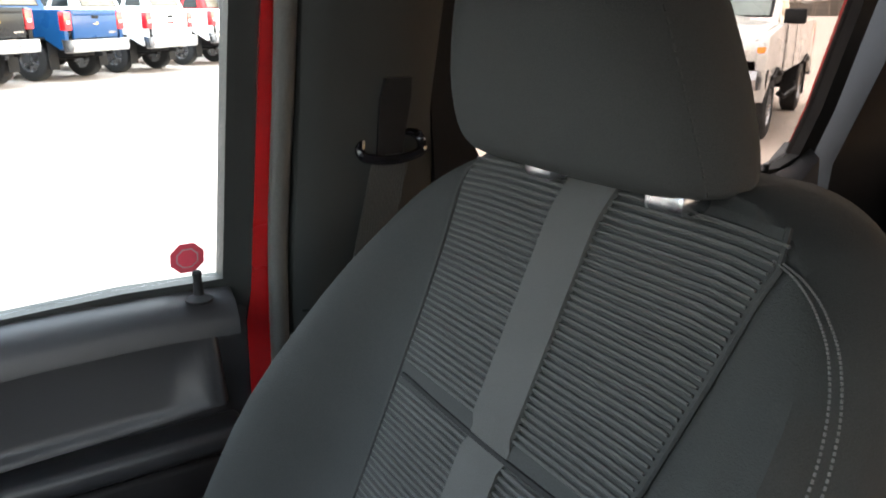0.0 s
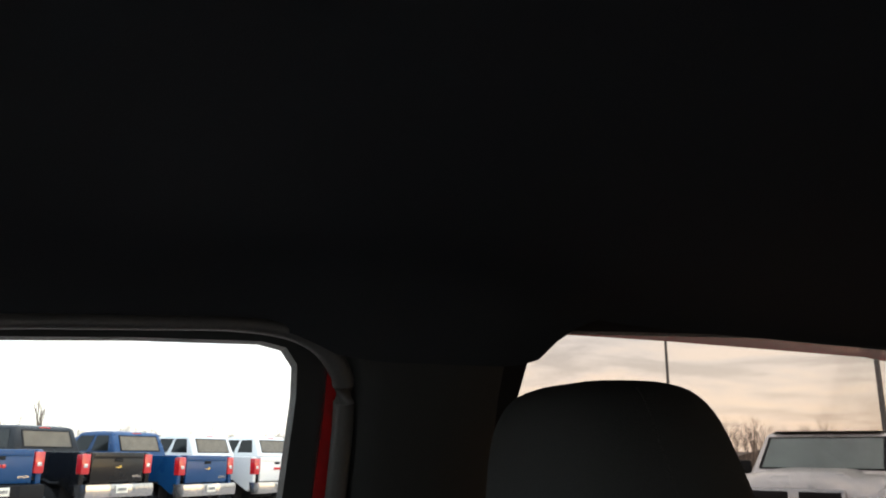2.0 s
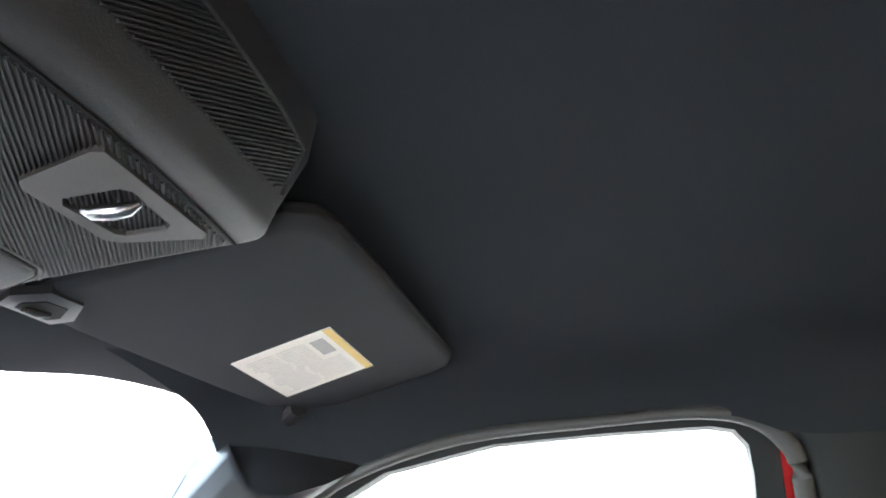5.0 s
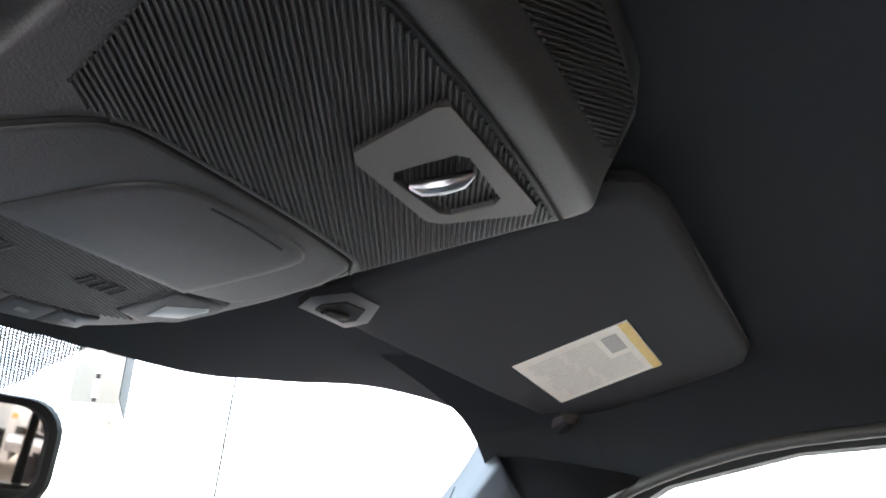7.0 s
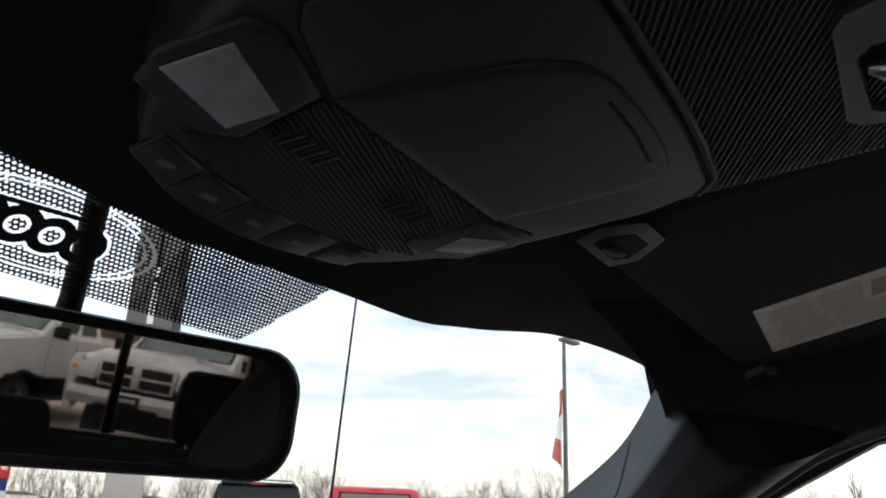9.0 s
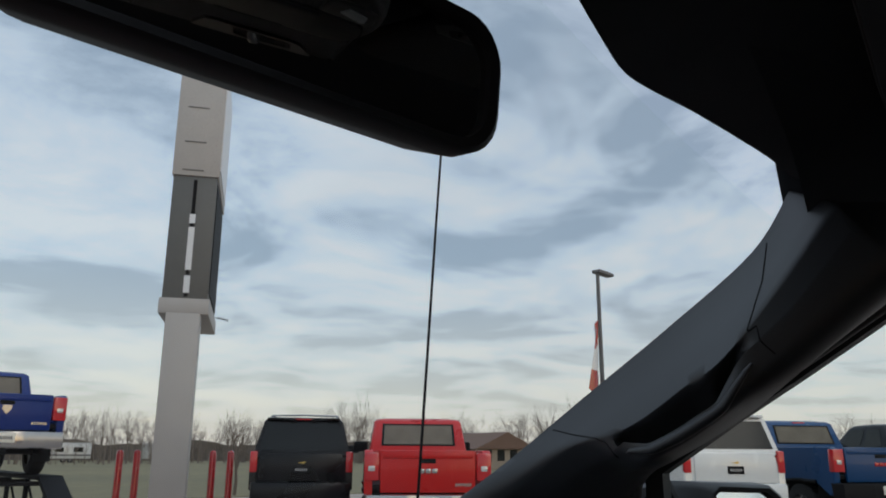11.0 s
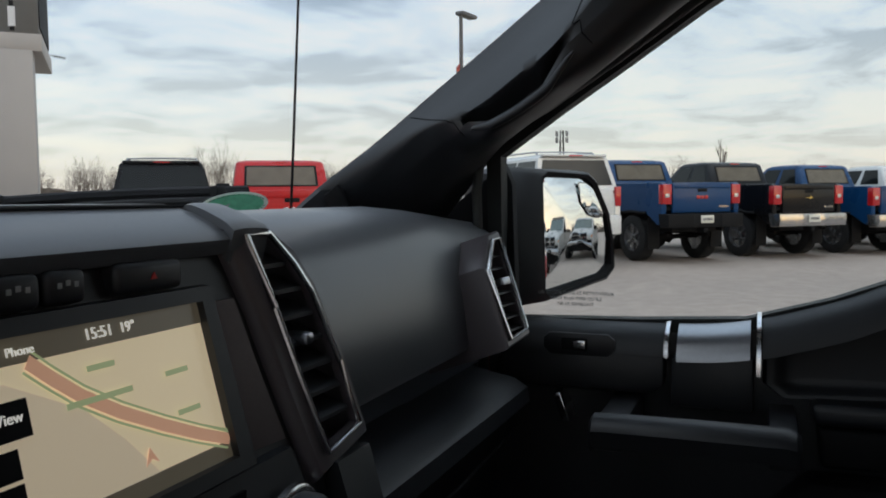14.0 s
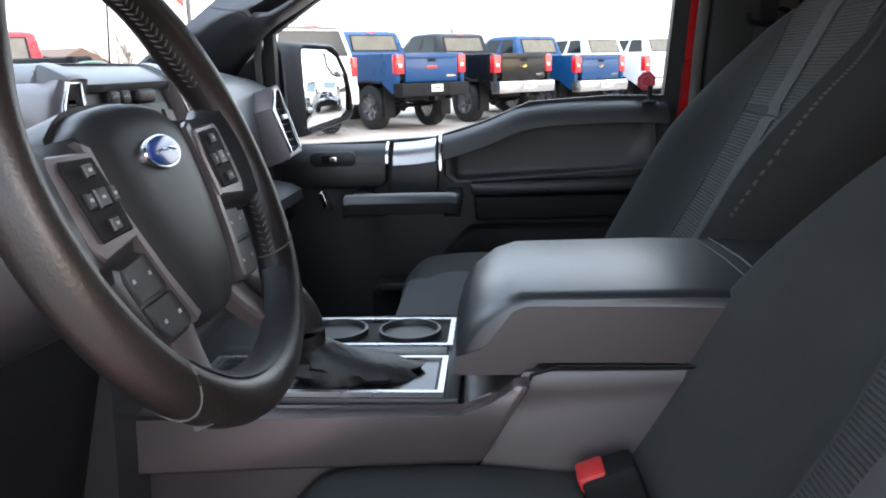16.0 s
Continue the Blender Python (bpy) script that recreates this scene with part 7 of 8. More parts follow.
# bonnet, wings and lower body of the pickup
body = thing("pickup_front", "red painted bonnet and wings of the pickup", "bonnet", (0, 2.0, 0.6), kind="structure")
part("bonnet", sheet(bmesh.new(), lambda u, v: V(-0.82 + 1.64 * u, 1.34 + 1.15 * v, 1.245 - 0.10 * v * v - 0.10 * abs(2 * u - 1) ** 3), 16, 12, 0.03, (0, 0, -1)), REDPAINT, body)
for s in (1, -1):
    part("wing", prism(bmesh.new(), [(1.02, 0.60), (1.02, 1.20), (1.35, 1.16), (2.45, 1.05), (2.55, 0.70), (2.35, 0.55), (2.25, 0.88), (2.0, 1.0), (1.72, 0.88), (1.62, 0.55)], "x", s * 0.80, s * 1.0, 0.03), REDPAINT, body)
part("grille", box(bmesh.new(), -0.8, 0.8, 2.48, 2.56, 0.62, 1.10, 0.03), BLACK, body)
part("bumper", box(bmesh.new(), -0.95, 0.95, 2.5, 2.68, 0.42, 0.64, 0.05), CHROME, body)
bed = thing("pickup_bed", "red painted load bed of the pickup", "load bed", (0, -2.3, 0.6), kind="structure")
for s in (1, -1):
    part("bed_side", prism(bmesh.new(), [(-1.50, 0.60), (-1.50, 1.22), (-3.1, 1.22), (-3.15, 0.60)], "x", s * 0.86, s * 1.0, 0.03), REDPAINT, bed)
part("tailgate", box(bmesh.new(), -0.86, 0.86, -3.15, -3.08, 0.65, 1.22, 0.02), REDPAINT, bed)
part("bed_floor", box(bmesh.new(), -0.86, 0.86, -3.1, -1.50, 0.72, 0.76), BLACK, bed)
part("cab_back", box(bmesh.new(), -0.90, 0.90, -1.52, -1.47, 0.62, 1.34, 0.02), REDPAINT, bed)

antenna = thing("antenna", "thin black whip antenna on the wing", "antenna", (0.837, 1.31, 1.18))
bm = bmesh.new()
lathe(bm, [(0.022, 0), (0.020, 0.012), (0.010, 0.03), (0.005, 0.05)], 14, Matrix.Translation((0.837, 1.31, 1.18)))
part("foot", bm, BLACK, antenna)
part("whip", tube(bmesh.new(), [V(0.837, 1.31, 1.2), V(0.832, 1.285, 1.5), V(0.827, 1.255, 1.9), V(0.819, 1.225, 2.25)], [0.0026, 0.0024, 0.0020, 0.0016], 6), BLACK, antenna)

# ---- outside: ground, sky edge, vehicles ----
def gmat():
    m = mat("pale_concrete_lot", (0.355, 0.290, 0.248), 0.75, var=0.22, scale=0.35, fine=4.0, bump=0.3, spec=0.4)
    return m


bm = bmesh.new()
verts = []
R_OUT = 1500.0
radii = [0.0, 3, 6, 10, 15, 22, 32, 50, 90, 200, 500, R_OUT]
rings = [[V(10 + r * math.cos(2 * math.pi * k / 40), 5 + r * math.sin(2 * math.pi * k / 40), 0.0) for k in range(40)] for r in radii[1:]]
loft(bm, rings, ends=False)
bm.faces.new([bm.verts.new(p) for p in rings[0]])
bmesh.ops.remove_doubles(bm, verts=bm.verts, dist=1e-4)
ground = tagged(part("ground", bm, gmat()), "pale stained concrete lot with patches of frost", "ground", kind="structure")
# dry field beyond the lot
bm = bmesh.new()
prism(bm, [(16.0, 24.5), (60, 8), (300, -40), (700, 200), (500, 900), (-300, 900), (-120, 60), (0, 36)], "z", 0.004, 0.03)
tagged(part("ground_field", bm, mat("dry_winter_grass", (0.17, 0.145, 0.075), 0.95, var=0.3, scale=0.08, fine=1.2)), "dry winter grass field beyond the lot", "field", kind="structure")

PAINTS = {
    "blue": mat("deep_blue_paint", (0.004, 0.046, 0.140), 0.30, var=0.06, coat=0.12, spec=0.3, scale=1.5),
    "night": mat("royal_blue_paint", (0.004, 0.024, 0.16), 0.30, var=0.06, coat=0.12, spec=0.3, scale=1.5),
    "black": mat("black_paint", (0.005, 0.005, 0.006), 0.28, var=0.1, coat=0.10, spec=0.25, scale=1.5),
    "white": mat("white_paint", (0.68, 0.68, 0.67), 0.25, var=0.05, coat=0.7, scale=1.5),
    "silver": mat("silver_paint", (0.42, 0.41, 0.40), 0.3, metal=0.3, var=0.08, coat=0.6, scale=1.5),
    "red": mat("bright_red_paint", (0.46, 0.012, 0.012), 0.30, var=0.06, coat=0.15, spec=0.3, scale=1.5),
}
DARKGLASS = mat("tinted_window", (0.014, 0.016, 0.016), 0.08, var=0.2, scale=2, spec=0.3)
# opaque panes: light seen through or mirrored by the glass is in their colour
FRONTGLASS = mat("greenish_windscreen", (0.085, 0.115, 0.105), 0.08, var=0.4, scale=3, spec=0.6)
TANGLASS = mat("opaque_tan_window", (0.145, 0.120, 0.086), 0.10, var=0.35, scale=3, spec=0.5)
TAILRED = mat("red_tail_lens", (0.48, 0.015, 0.02), 0.15, var=0.15, scale=30, coat=0.5)
HEADLAMP = mat("clear_headlamp", (0.55, 0.56, 0.56), 0.12, metal=0.4, var=0.25, scale=25, coat=0.6)
AMBER = mat("amber_lens", (0.65, 0.20, 0.02), 0.2, var=0.1)
BUMPER = mat("chromed_bumper", (0.42, 0.42, 0.43), 0.18, metal=0.9, var=0.1, scale=3)
RIM = mat("alloy_rim", (0.26, 0.26, 0.27), 0.28, metal=0.9, var=0.15)


def wheel_meshes():
    bm = bmesh.new()
    lathe(bm, [(0.27, -0.14), (0.40, -0.145), (0.445, -0.12), (0.455, -0.08), (0.455, 0.08), (0.445, 0.12), (0.40, 0.145), (0.27, 0.14), (0.27, -0.14)], 28, ends=False)
    for k in range(28):
        a = 2 * math.pi * k / 28
        box(bm, 0.448, 0.463, -0.022, 0.022, -0.11, 0.11, 0, Matrix.Rotation(a, 4, "Z"))
    tyre = mesh_of("tyre", bm, RUBBER)
    bm = bmesh.new()
    lathe(bm, [(0.28, -0.10), (0.285, 0.13), (0.265, 0.135), (0.255, 0.09), (0.05, 0.06)], 28)
    for k in range(6):
        a = 2 * math.pi * k / 6
        box(bm, 0.05, 0.262, -0.032, 0.032, 0.085, 0.118, 0.008, Matrix.Rotation(a, 4, "Z"))
    lathe(bm, [(0.065, 0.08), (0.065, 0.125), (0.05, 0.132)], 16)
    return tyre, mesh_of("rim", bm, RIM)


TYRE, RIMMESH = wheel_meshes()


def add_wheel(d, x, y, r, s):
    w = new("wheel", TYRE)
    w.parent = d
    w.matrix_basis = pose(x, y, r, 0, 90 * s, 0) @ Matrix.Scale(r / 0.463, 4)
    tagged(w, "tall black off-road tyre")
    q = new("rim", RIMMESH)
    q.parent = w
    tagged(q, "alloy rim")
    return w


def bars(bm, n, x0, x1, y, z, h, rnd):
    """A row of plain bars in place of lettering."""
    w = (x1 - x0) / n
    for k in range(n):
        box(bm, x0 + w * (k + 0.15), x0 + w * (k + 0.8), y - 0.004, y + 0.002, z - h * rnd.uniform(0.35, 0.5), z + h * 0.5)


def pickup(name, label, paint, lift, style="tail", tyre=0.44, bumper=BUMPER, seed=1, group="", crew=True, glassmat=None):
    rnd = random.Random(seed)
    d = thing(name, label, "pickup truck", group=group)
    P, L = PAINTS[paint], lift
    glassmat = glassmat or TANGLASS
    y0, y1 = (2.22 if crew else 2.95), 4.45
    # load bed: outer sides with wheel arch cut
    base = 0.62 + L
    low = base - 0.26
    ay, fy = 1.18, 4.75  # axles
    arch = tyre + 0.07

    def arch_pts(cy, n=9):
        return [(cy + arch * math.cos(math.pi * k / n), max(base, tyre + arch * math.sin(math.pi * k / n))) for k in range(n + 1)]

    side = [(5.72, low), (5.78, base + 0.30), (5.70, base + 0.52), (4.35, base + 0.64), (2.22, base + 0.64), (0.10, base + 0.64), (0.04, base + 0.60), (0.04, base - 0.10)]
    side = side[:-1] + [(0.04, base - 0.10), (0.20, low)] + [p for p in reversed(arch_pts(ay))] + [p for p in reversed(arch_pts(fy))]
    for s in (1, -1):
        bm = bmesh.new()
        prism(bm, side, "x", s * 0.86, s * 0.985, 0.012, 1)
        part("side_panel", bm, P, d)
        part("wheel_arch", tube(bmesh.new(), [V(s * 0.99, y, z) for y, z in arch_pts(ay)], 0.035, 6), BLACK, d)
        part("wheel_arch", tube(bmesh.new(), [V(s * 0.99, y, z) for y, z in arch_pts(fy)], 0.035, 6), BLACK, d)
    part("bed_floor", box(bmesh.new(), -0.88, 0.88, 0.08, y0 - 0.02, base + 0.05, base + 0.12), BLACK, d)
    part("bed_front", box(bmesh.new(), -0.86, 0.86, y0 - 0.08, y0 - 0.02, base + 0.1, base + 0.63), P, d)
    part("floor_pan", box(bmesh.new(), -0.86, 0.86, y0 - 0.02, 3.9, base - 0.22, base + 0.25, 0.02), BLACK, d)
    part("underbody", box(bmesh.new(), -0.58, 0.58, 0.25, 5.6, base - 0.42, base + 0.20, 0.03), BLACK, d)
    part("bonnet", loft(bmesh.new(), soft_rings([[V(x * k, y, z + h) for x, h in ((-0.92, -0.20), (-0.90, -0.06), (-0.82, -0.015), (-0.66, 0.0), (-0.56, 0.004), (-0.46, 0.045), (-0.30, 0.062), (0.30, 0.062), (0.46, 0.045), (0.56, 0.004), (0.66, 0.0), (0.82, -0.015), (0.90, -0.06), (0.92, -0.20))] for y, z, k in ((4.25, base + 0.68, 1.0), (4.9, base + 0.675, 1.0), (5.4, base + 0.62, 0.99), (5.64, base + 0.55, 0.97), (5.74, base + 0.46, 0.95))], 3)), P, d, "", 50)
    zb, zt = base + 0.61, base + 1.22
    cab = [[(-0.90, y0, zb), (0.90, y0, zb), (0.90, y1, zb - 0.02), (-0.90, y1, zb - 0.02)],
           [(-0.88, y0 + 0.03, zb + 0.10), (0.88, y0 + 0.03, zb + 0.10), (0.88, y1 - 0.22, zb + 0.10), (-0.88, y1 - 0.22, zb + 0.10)],
           [(-0.76, y0 + 0.22, zt - 0.06), (0.76, y0 + 0.22, zt - 0.06), (0.76, y1 - 0.80, zt - 0.06), (-0.76, y1 - 0.80, zt - 0.06)],
           [(-0.70, y0 + 0.30, zt - 0.01), (0.70, y0 + 0.30, zt - 0.01), (0.70, y1 - 0.92, zt - 0.01), (-0.70, y1 - 0.92, zt - 0.01)],
           [(-0.55, y0 + 0.45, zt + 0.015), (0.55, y0 + 0.45, zt + 0.015), (0.55, y1 - 1.1, zt + 0.015), (-0.55, y1 - 1.1, zt + 0.015)]]
    cab[2] = [(math.copysign(0.82, x), y, z) for x, y, z in cab[2]]
    cab[3] = [(math.copysign(0.785, x), y, z) for x, y, z in cab[3]]
    cab[4] = [(math.copysign(0.66, x), y, z) for x, y, z in cab[4]]

    def round_ring(q, rad):
        """A four-cornered ring with rounded corners."""
        out = []
        for i in range(4):
            a, b, c = V(*q[i - 1]), V(*q[i]), V(*q[(i + 1) % 4])
            e, f = b + (a - b).normalized() * rad, b + (c - b).normalized() * rad
            out += [(1 - t) ** 2 * e + 2 * t * (1 - t) * b + t * t * f for t in (0.0, 0.25, 0.5, 0.75, 1.0)]
        return out

    part("cab", loft(bmesh.new(), [round_ring(r, k) for r, k in zip(cab, (0.06, 0.07, 0.10, 0.16, 0.26))]), P, d, "", 45)

    def on_cab(a, b, u, v, off):
        """A spot on the cab wall between lower corner a and b, u along, v up."""
        lo, hi = V(*cab[1][a]).lerp(V(*cab[1][b]), u), V(*cab[2][a]).lerp(V(*cab[2][b]), u)
        p = lo.lerp(hi, v)
        n = V(0, -1, 0.3) if a == 0 and b == 1 else V(0, 1, 0.6) if a == 3 else V(1 if p.x > 0 else -1, 0, 0.2)
        return p + n.normalized() * off

    def pane(a, b, u0, u1, v0, v1, nm, material):
        bm = bmesh.new()
        poly(bm, [on_cab(a, b, u0 + 0.02, v0, 0.006), on_cab(a, b, u1 - 0.02, v0, 0.006), on_cab(a, b, u1 - 0.01, v1, 0.006), on_cab(a, b, u0 + 0.01, v1, 0.006)], on_cab(a, b, 0.5, 0.5, 0.0) - on_cab(a, b, 0.5, 0.5, 0.02))
        return part(nm, bm, material, d)

    pane(0, 1, 0.09, 0.91, 0.04, 0.92, "window_seal", BLACK)
    rw = pane(0, 1, 0.115, 0.885, 0.10, 0.86, "rear_window", glassmat)
    rw.location.y -= 0.006
    for u in (0.37, 0.63):
        bm = bmesh.new()
        poly(bm, [on_cab(0, 1, u - 0.005, 0.10, 0.010), on_cab(0, 1, u + 0.005, 0.10, 0.010), on_cab(0, 1, u + 0.005, 0.86, 0.010), on_cab(0, 1, u - 0.005, 0.86, 0.010)], (0, 0.004, 0))
        part("divider", bm, BLACK, rw)
    pane(3, 2, 0.03, 0.97, 0.02, 0.98, "windscreen_seal", BLACK)
    pane(3, 2, 0.055, 0.945, 0.06, 0.93, "windscreen", FRONTGLASS).location.y += 0.006
    for a, b in ((1, 2), (0, 3)):
        for u0, u1 in ((0.10, 0.44), (0.48, 0.88)) if crew else ((0.16, 0.86),):
            pane(a, b, u0, u1, 0.05, 0.90, "side_window", DARKGLASS)
    part("brake_lamp", box(bmesh.new(), -0.14, 0.14, y0 + 0.24, y0 + 0.30, zt - 0.055, zt - 0.02, 0.005), TAILRED, d)
    for s in (1, -1):
        bm = bmesh.new()
        box(bm, s * 0.92 if s > 0 else -1.20, s * 1.20 if s > 0 else -0.92, y1 - 0.42, y1 - 0.34, zb + 0.02, zb + 0.22, 0.03)
        part("side_mirror", bm, BLACK, d)
        bm = bmesh.new()
        for yy in (y0 + 0.95, y0 + 1.9):
            box(bm, s * 0.985 - 0.012, s * 0.985 + 0.012, yy, yy + 0.16, base + 0.44, base + 0.47, 0.004)
        part("door_handle", bm, P, d)
        bm = bmesh.new()
        for yy in (y0 + 0.02, y0 + 1.12, y1 - 0.25):
            box(bm, s * 0.987 - 0.003, s * 0.987 + 0.003, yy - 0.004, yy + 0.004, base - 0.20, base + 0.62)
        part("door_joint", bm, BLACK, d)
        part("step_bar", tube(bmesh.new(), [V(s * 0.97, 2.3, base - 0.28), V(s * 1.02, 2.5, base - 0.34), V(s * 1.02, 4.0, base - 0.34), V(s * 0.97, 4.15, base - 0.28)], 0.035, 8), BLACK, d)
    # tailgate
    tg = part("tailgate", box(bmesh.new(), -0.74, 0.74, 0.0, 0.07, base + 0.0, base + 0.635, 0.015), P, d)
    part("tailgate_crease", box(bmesh.new(), -0.70, 0.70, -0.012, 0.005, base + 0.51, base + 0.60, 0.012), P, tg)
    part("tailgate_handle", box(bmesh.new(), -0.12, 0.12, -0.010, 0.01, base + 0.44, base + 0.51, 0.01), BLACK, tg)
    bm = bmesh.new()
    if style == "cross":
        prism(bm, [(-0.10, 0.0), (0.10, 0.0), (0.035, 0.035), (0.035, -0.03)], "y", -0.014, 0.004)
        bmesh.ops.transform(bm, matrix=Matrix.Translation((0, 0, base + 0.33)), verts=bm.verts)
        part("badge", bm, mat("gold_badge", (0.70, 0.52, 0.16), 0.3, metal=0.8) if "gold_badge" not in bpy.data.materials else bpy.data.materials["gold_badge"], tg, "gold badge")
    elif style == "letters":
        for k in (-1, 0, 1):
            box(bm, k * 0.10 - 0.042, k * 0.10 + 0.042, -0.014, 0.004, base + 0.29, base + 0.36, 0.006)
        part("badge", bm, TAILRED if paint != "red" else BUMPER, tg, "block badge")
    else:
        prism(bm, [(-0.07, 0.07), (0.07, 0.07), (0.08, 0.0), (0.0, -0.09), (-0.08, 0.0)], "y", -0.016, 0.004)
        bmesh.ops.transform(bm, matrix=Matrix.Translation((0, 0, base + 0.36)), verts=bm.verts)
        part("badge", bm, BUMPER, tg, "chrome shield badge")
    bm = bmesh.new()
    bars(bm, 7, 0.42, 0.68, -0.004, base + 0.12, 0.05, rnd)
    part("model_bars", bm, BUMPER, tg)
    for s in (1, -1):
        bm = bmesh.new()
        x0, x1 = sorted((s * 0.765, s * 0.992))
        box(bm, x0, x1, -0.004, 0.16, base + 0.18, base + 0.60, 0.02)
        t = part("tail_light", bm, TAILRED, d, "red tail light")
        part("reverse_lens", box(bmesh.new(), (x0 + x1) / 2 - 0.05, (x0 + x1) / 2 + 0.05, -0.012, 0.02, base + 0.32, base + 0.40, 0.006), HEADLAMP, t)
    # bumper, plate, hitch, axle
    bp = part("rear_bumper", loft(bmesh.new(), [[V(x, y - 0.0, base - 0.32), V(x, y - 0.10, base - 0.30), V(x, y - 0.12, base - 0.16), V(x, y - 0.10, base - 0.03), V(x, y + 0.05, base - 0.015)] for x, y in ((-0.99, 0.10), (-0.94, -0.04), (-0.35, -0.10), (-0.28, -0.06), (0.28, -0.06), (0.35, -0.10), (0.94, -0.04), (0.99, 0.10))]), bumper, d, "", 30)
    plate = part("number_plate", box(bmesh.new(), -0.16, 0.16, -0.190, -0.160, base - 0.22, base - 0.06, 0.004), PAPER, bp)
    bm = bmesh.new()
    bars(bm, 6, -0.12, 0.12, -0.192, base - 0.14, 0.06, rnd)
    part("plate_bars", bm, INK, plate)
    part("hitch", box(bmesh.new(), -0.05, 0.05, -0.14, 0.1, base - 0.42, base - 0.32, 0.01), BLACK, d)
    part("rear_axle", tube(bmesh.new(), [V(-0.75, ay, tyre), V(-0.12, ay, tyre), V(0, ay, tyre), V(0.12, ay, tyre), V(0.75, ay, tyre)], [0.05, 0.06, 0.15, 0.06, 0.05], 10), BLACK, d)
    part("exhaust", tube(bmesh.new(), [V(0.55, 1.9, base - 0.34), V(0.62, 0.5, base - 0.36), V(0.66, 0.15, base - 0.37)], 0.045, 8), BLACK, d)
    for s in (1, -1):
        part("spring", box(bmesh.new(), s * 0.52 - 0.03, s * 0.52 + 0.03, 0.45, 1.9, tyre + 0.04, tyre + 0.09), BLACK, d)
        part("mud_flap", box(bmesh.new(), s * 0.82 - 0.15, s * 0.82 + 0.15, ay - tyre - 0.10, ay - tyre - 0.085, tyre * 0.55, base - 0.05), BLACK, d)
        add_wheel(d, s * 0.82, ay, tyre, s)
        add_wheel(d, s * 0.82, fy, tyre, s)
    # front
    fb = part("front_bumper", loft(bmesh.new(), [[V(x, y, base - 0.12), V(x, y + 0.10, base - 0.10), V(x, y + 0.14, base + 0.02), V(x, y + 0.10, base + 0.12), V(x, y - 0.05, base + 0.13)] for x, y in ((-0.99, 5.55), (-0.90, 5.72), (-0.4, 5.80), (0.4, 5.80), (0.90, 5.72), (0.99, 5.55))]), bumper if bumper is not BLACK else BUMPER, d, "", 30)
    fpl = part("number_plate", box(bmesh.new(), -0.18, 0.18, 5.925, 5.955, base - 0.05, base + 0.09, 0.004), BLACK, fb)
    bm = bmesh.new()
    for k in range(6):
        box(bm, -0.13 + 0.045 * k, -0.10 + 0.045 * k, 5.954, 5.958, base, base + 0.05)
    part("plate_bars", bm, WHITEPRINT, fpl)
    part("air_intake", box(bmesh.new(), -0.45, 0.45, 5.86, 5.925, base - 0.10, base - 0.055, 0.005), BLACK, fb)
    gr = part("grille", box(bmesh.new(), -0.56, 0.56, 5.66, 5.80, base + 0.16, base + 0.52, 0.04), BUMPER, d, "chrome framed grille")
    for z0, z1 in ((0.20, 0.325), (0.36, 0.485)):
        for x0, x1 in ((-0.51, -0.06), (0.06, 0.51)):
            part("grille_opening", box(bmesh.new(), x0, x1, 5.79, 5.806, base + z0, base + z1, 0.006), BLACK, gr)
    part("grille_badge", prism(bmesh.new(), [(-0.07, base + 0.40), (0.07, base + 0.40), (0.05, base + 0.30), (0.0, base + 0.27), (-0.05, base + 0.30)], "y", 5.79, 5.815), BUMPER, gr)
    for s in (1, -1):
        x0, x1 = sorted((s * 0.59, s * 0.95))
        h = part("headlight", box(bmesh.new(), x0, x1, 5.52, 5.765, base + 0.22, base + 0.46, 0.03), HEADLAMP, d, "clear headlight")
        x0, x1 = sorted((s * 0.86, s * 0.965))
        part("turn_lens", box(bmesh.new(), x0, x1, 5.54, 5.772, base + 0.24, base + 0.40, 0.02), AMBER, h)
    return d


def put(d, x, y, deg, z=0.0):
    d.matrix_basis = pose(x, y, z, 0, 0, deg)
    return d


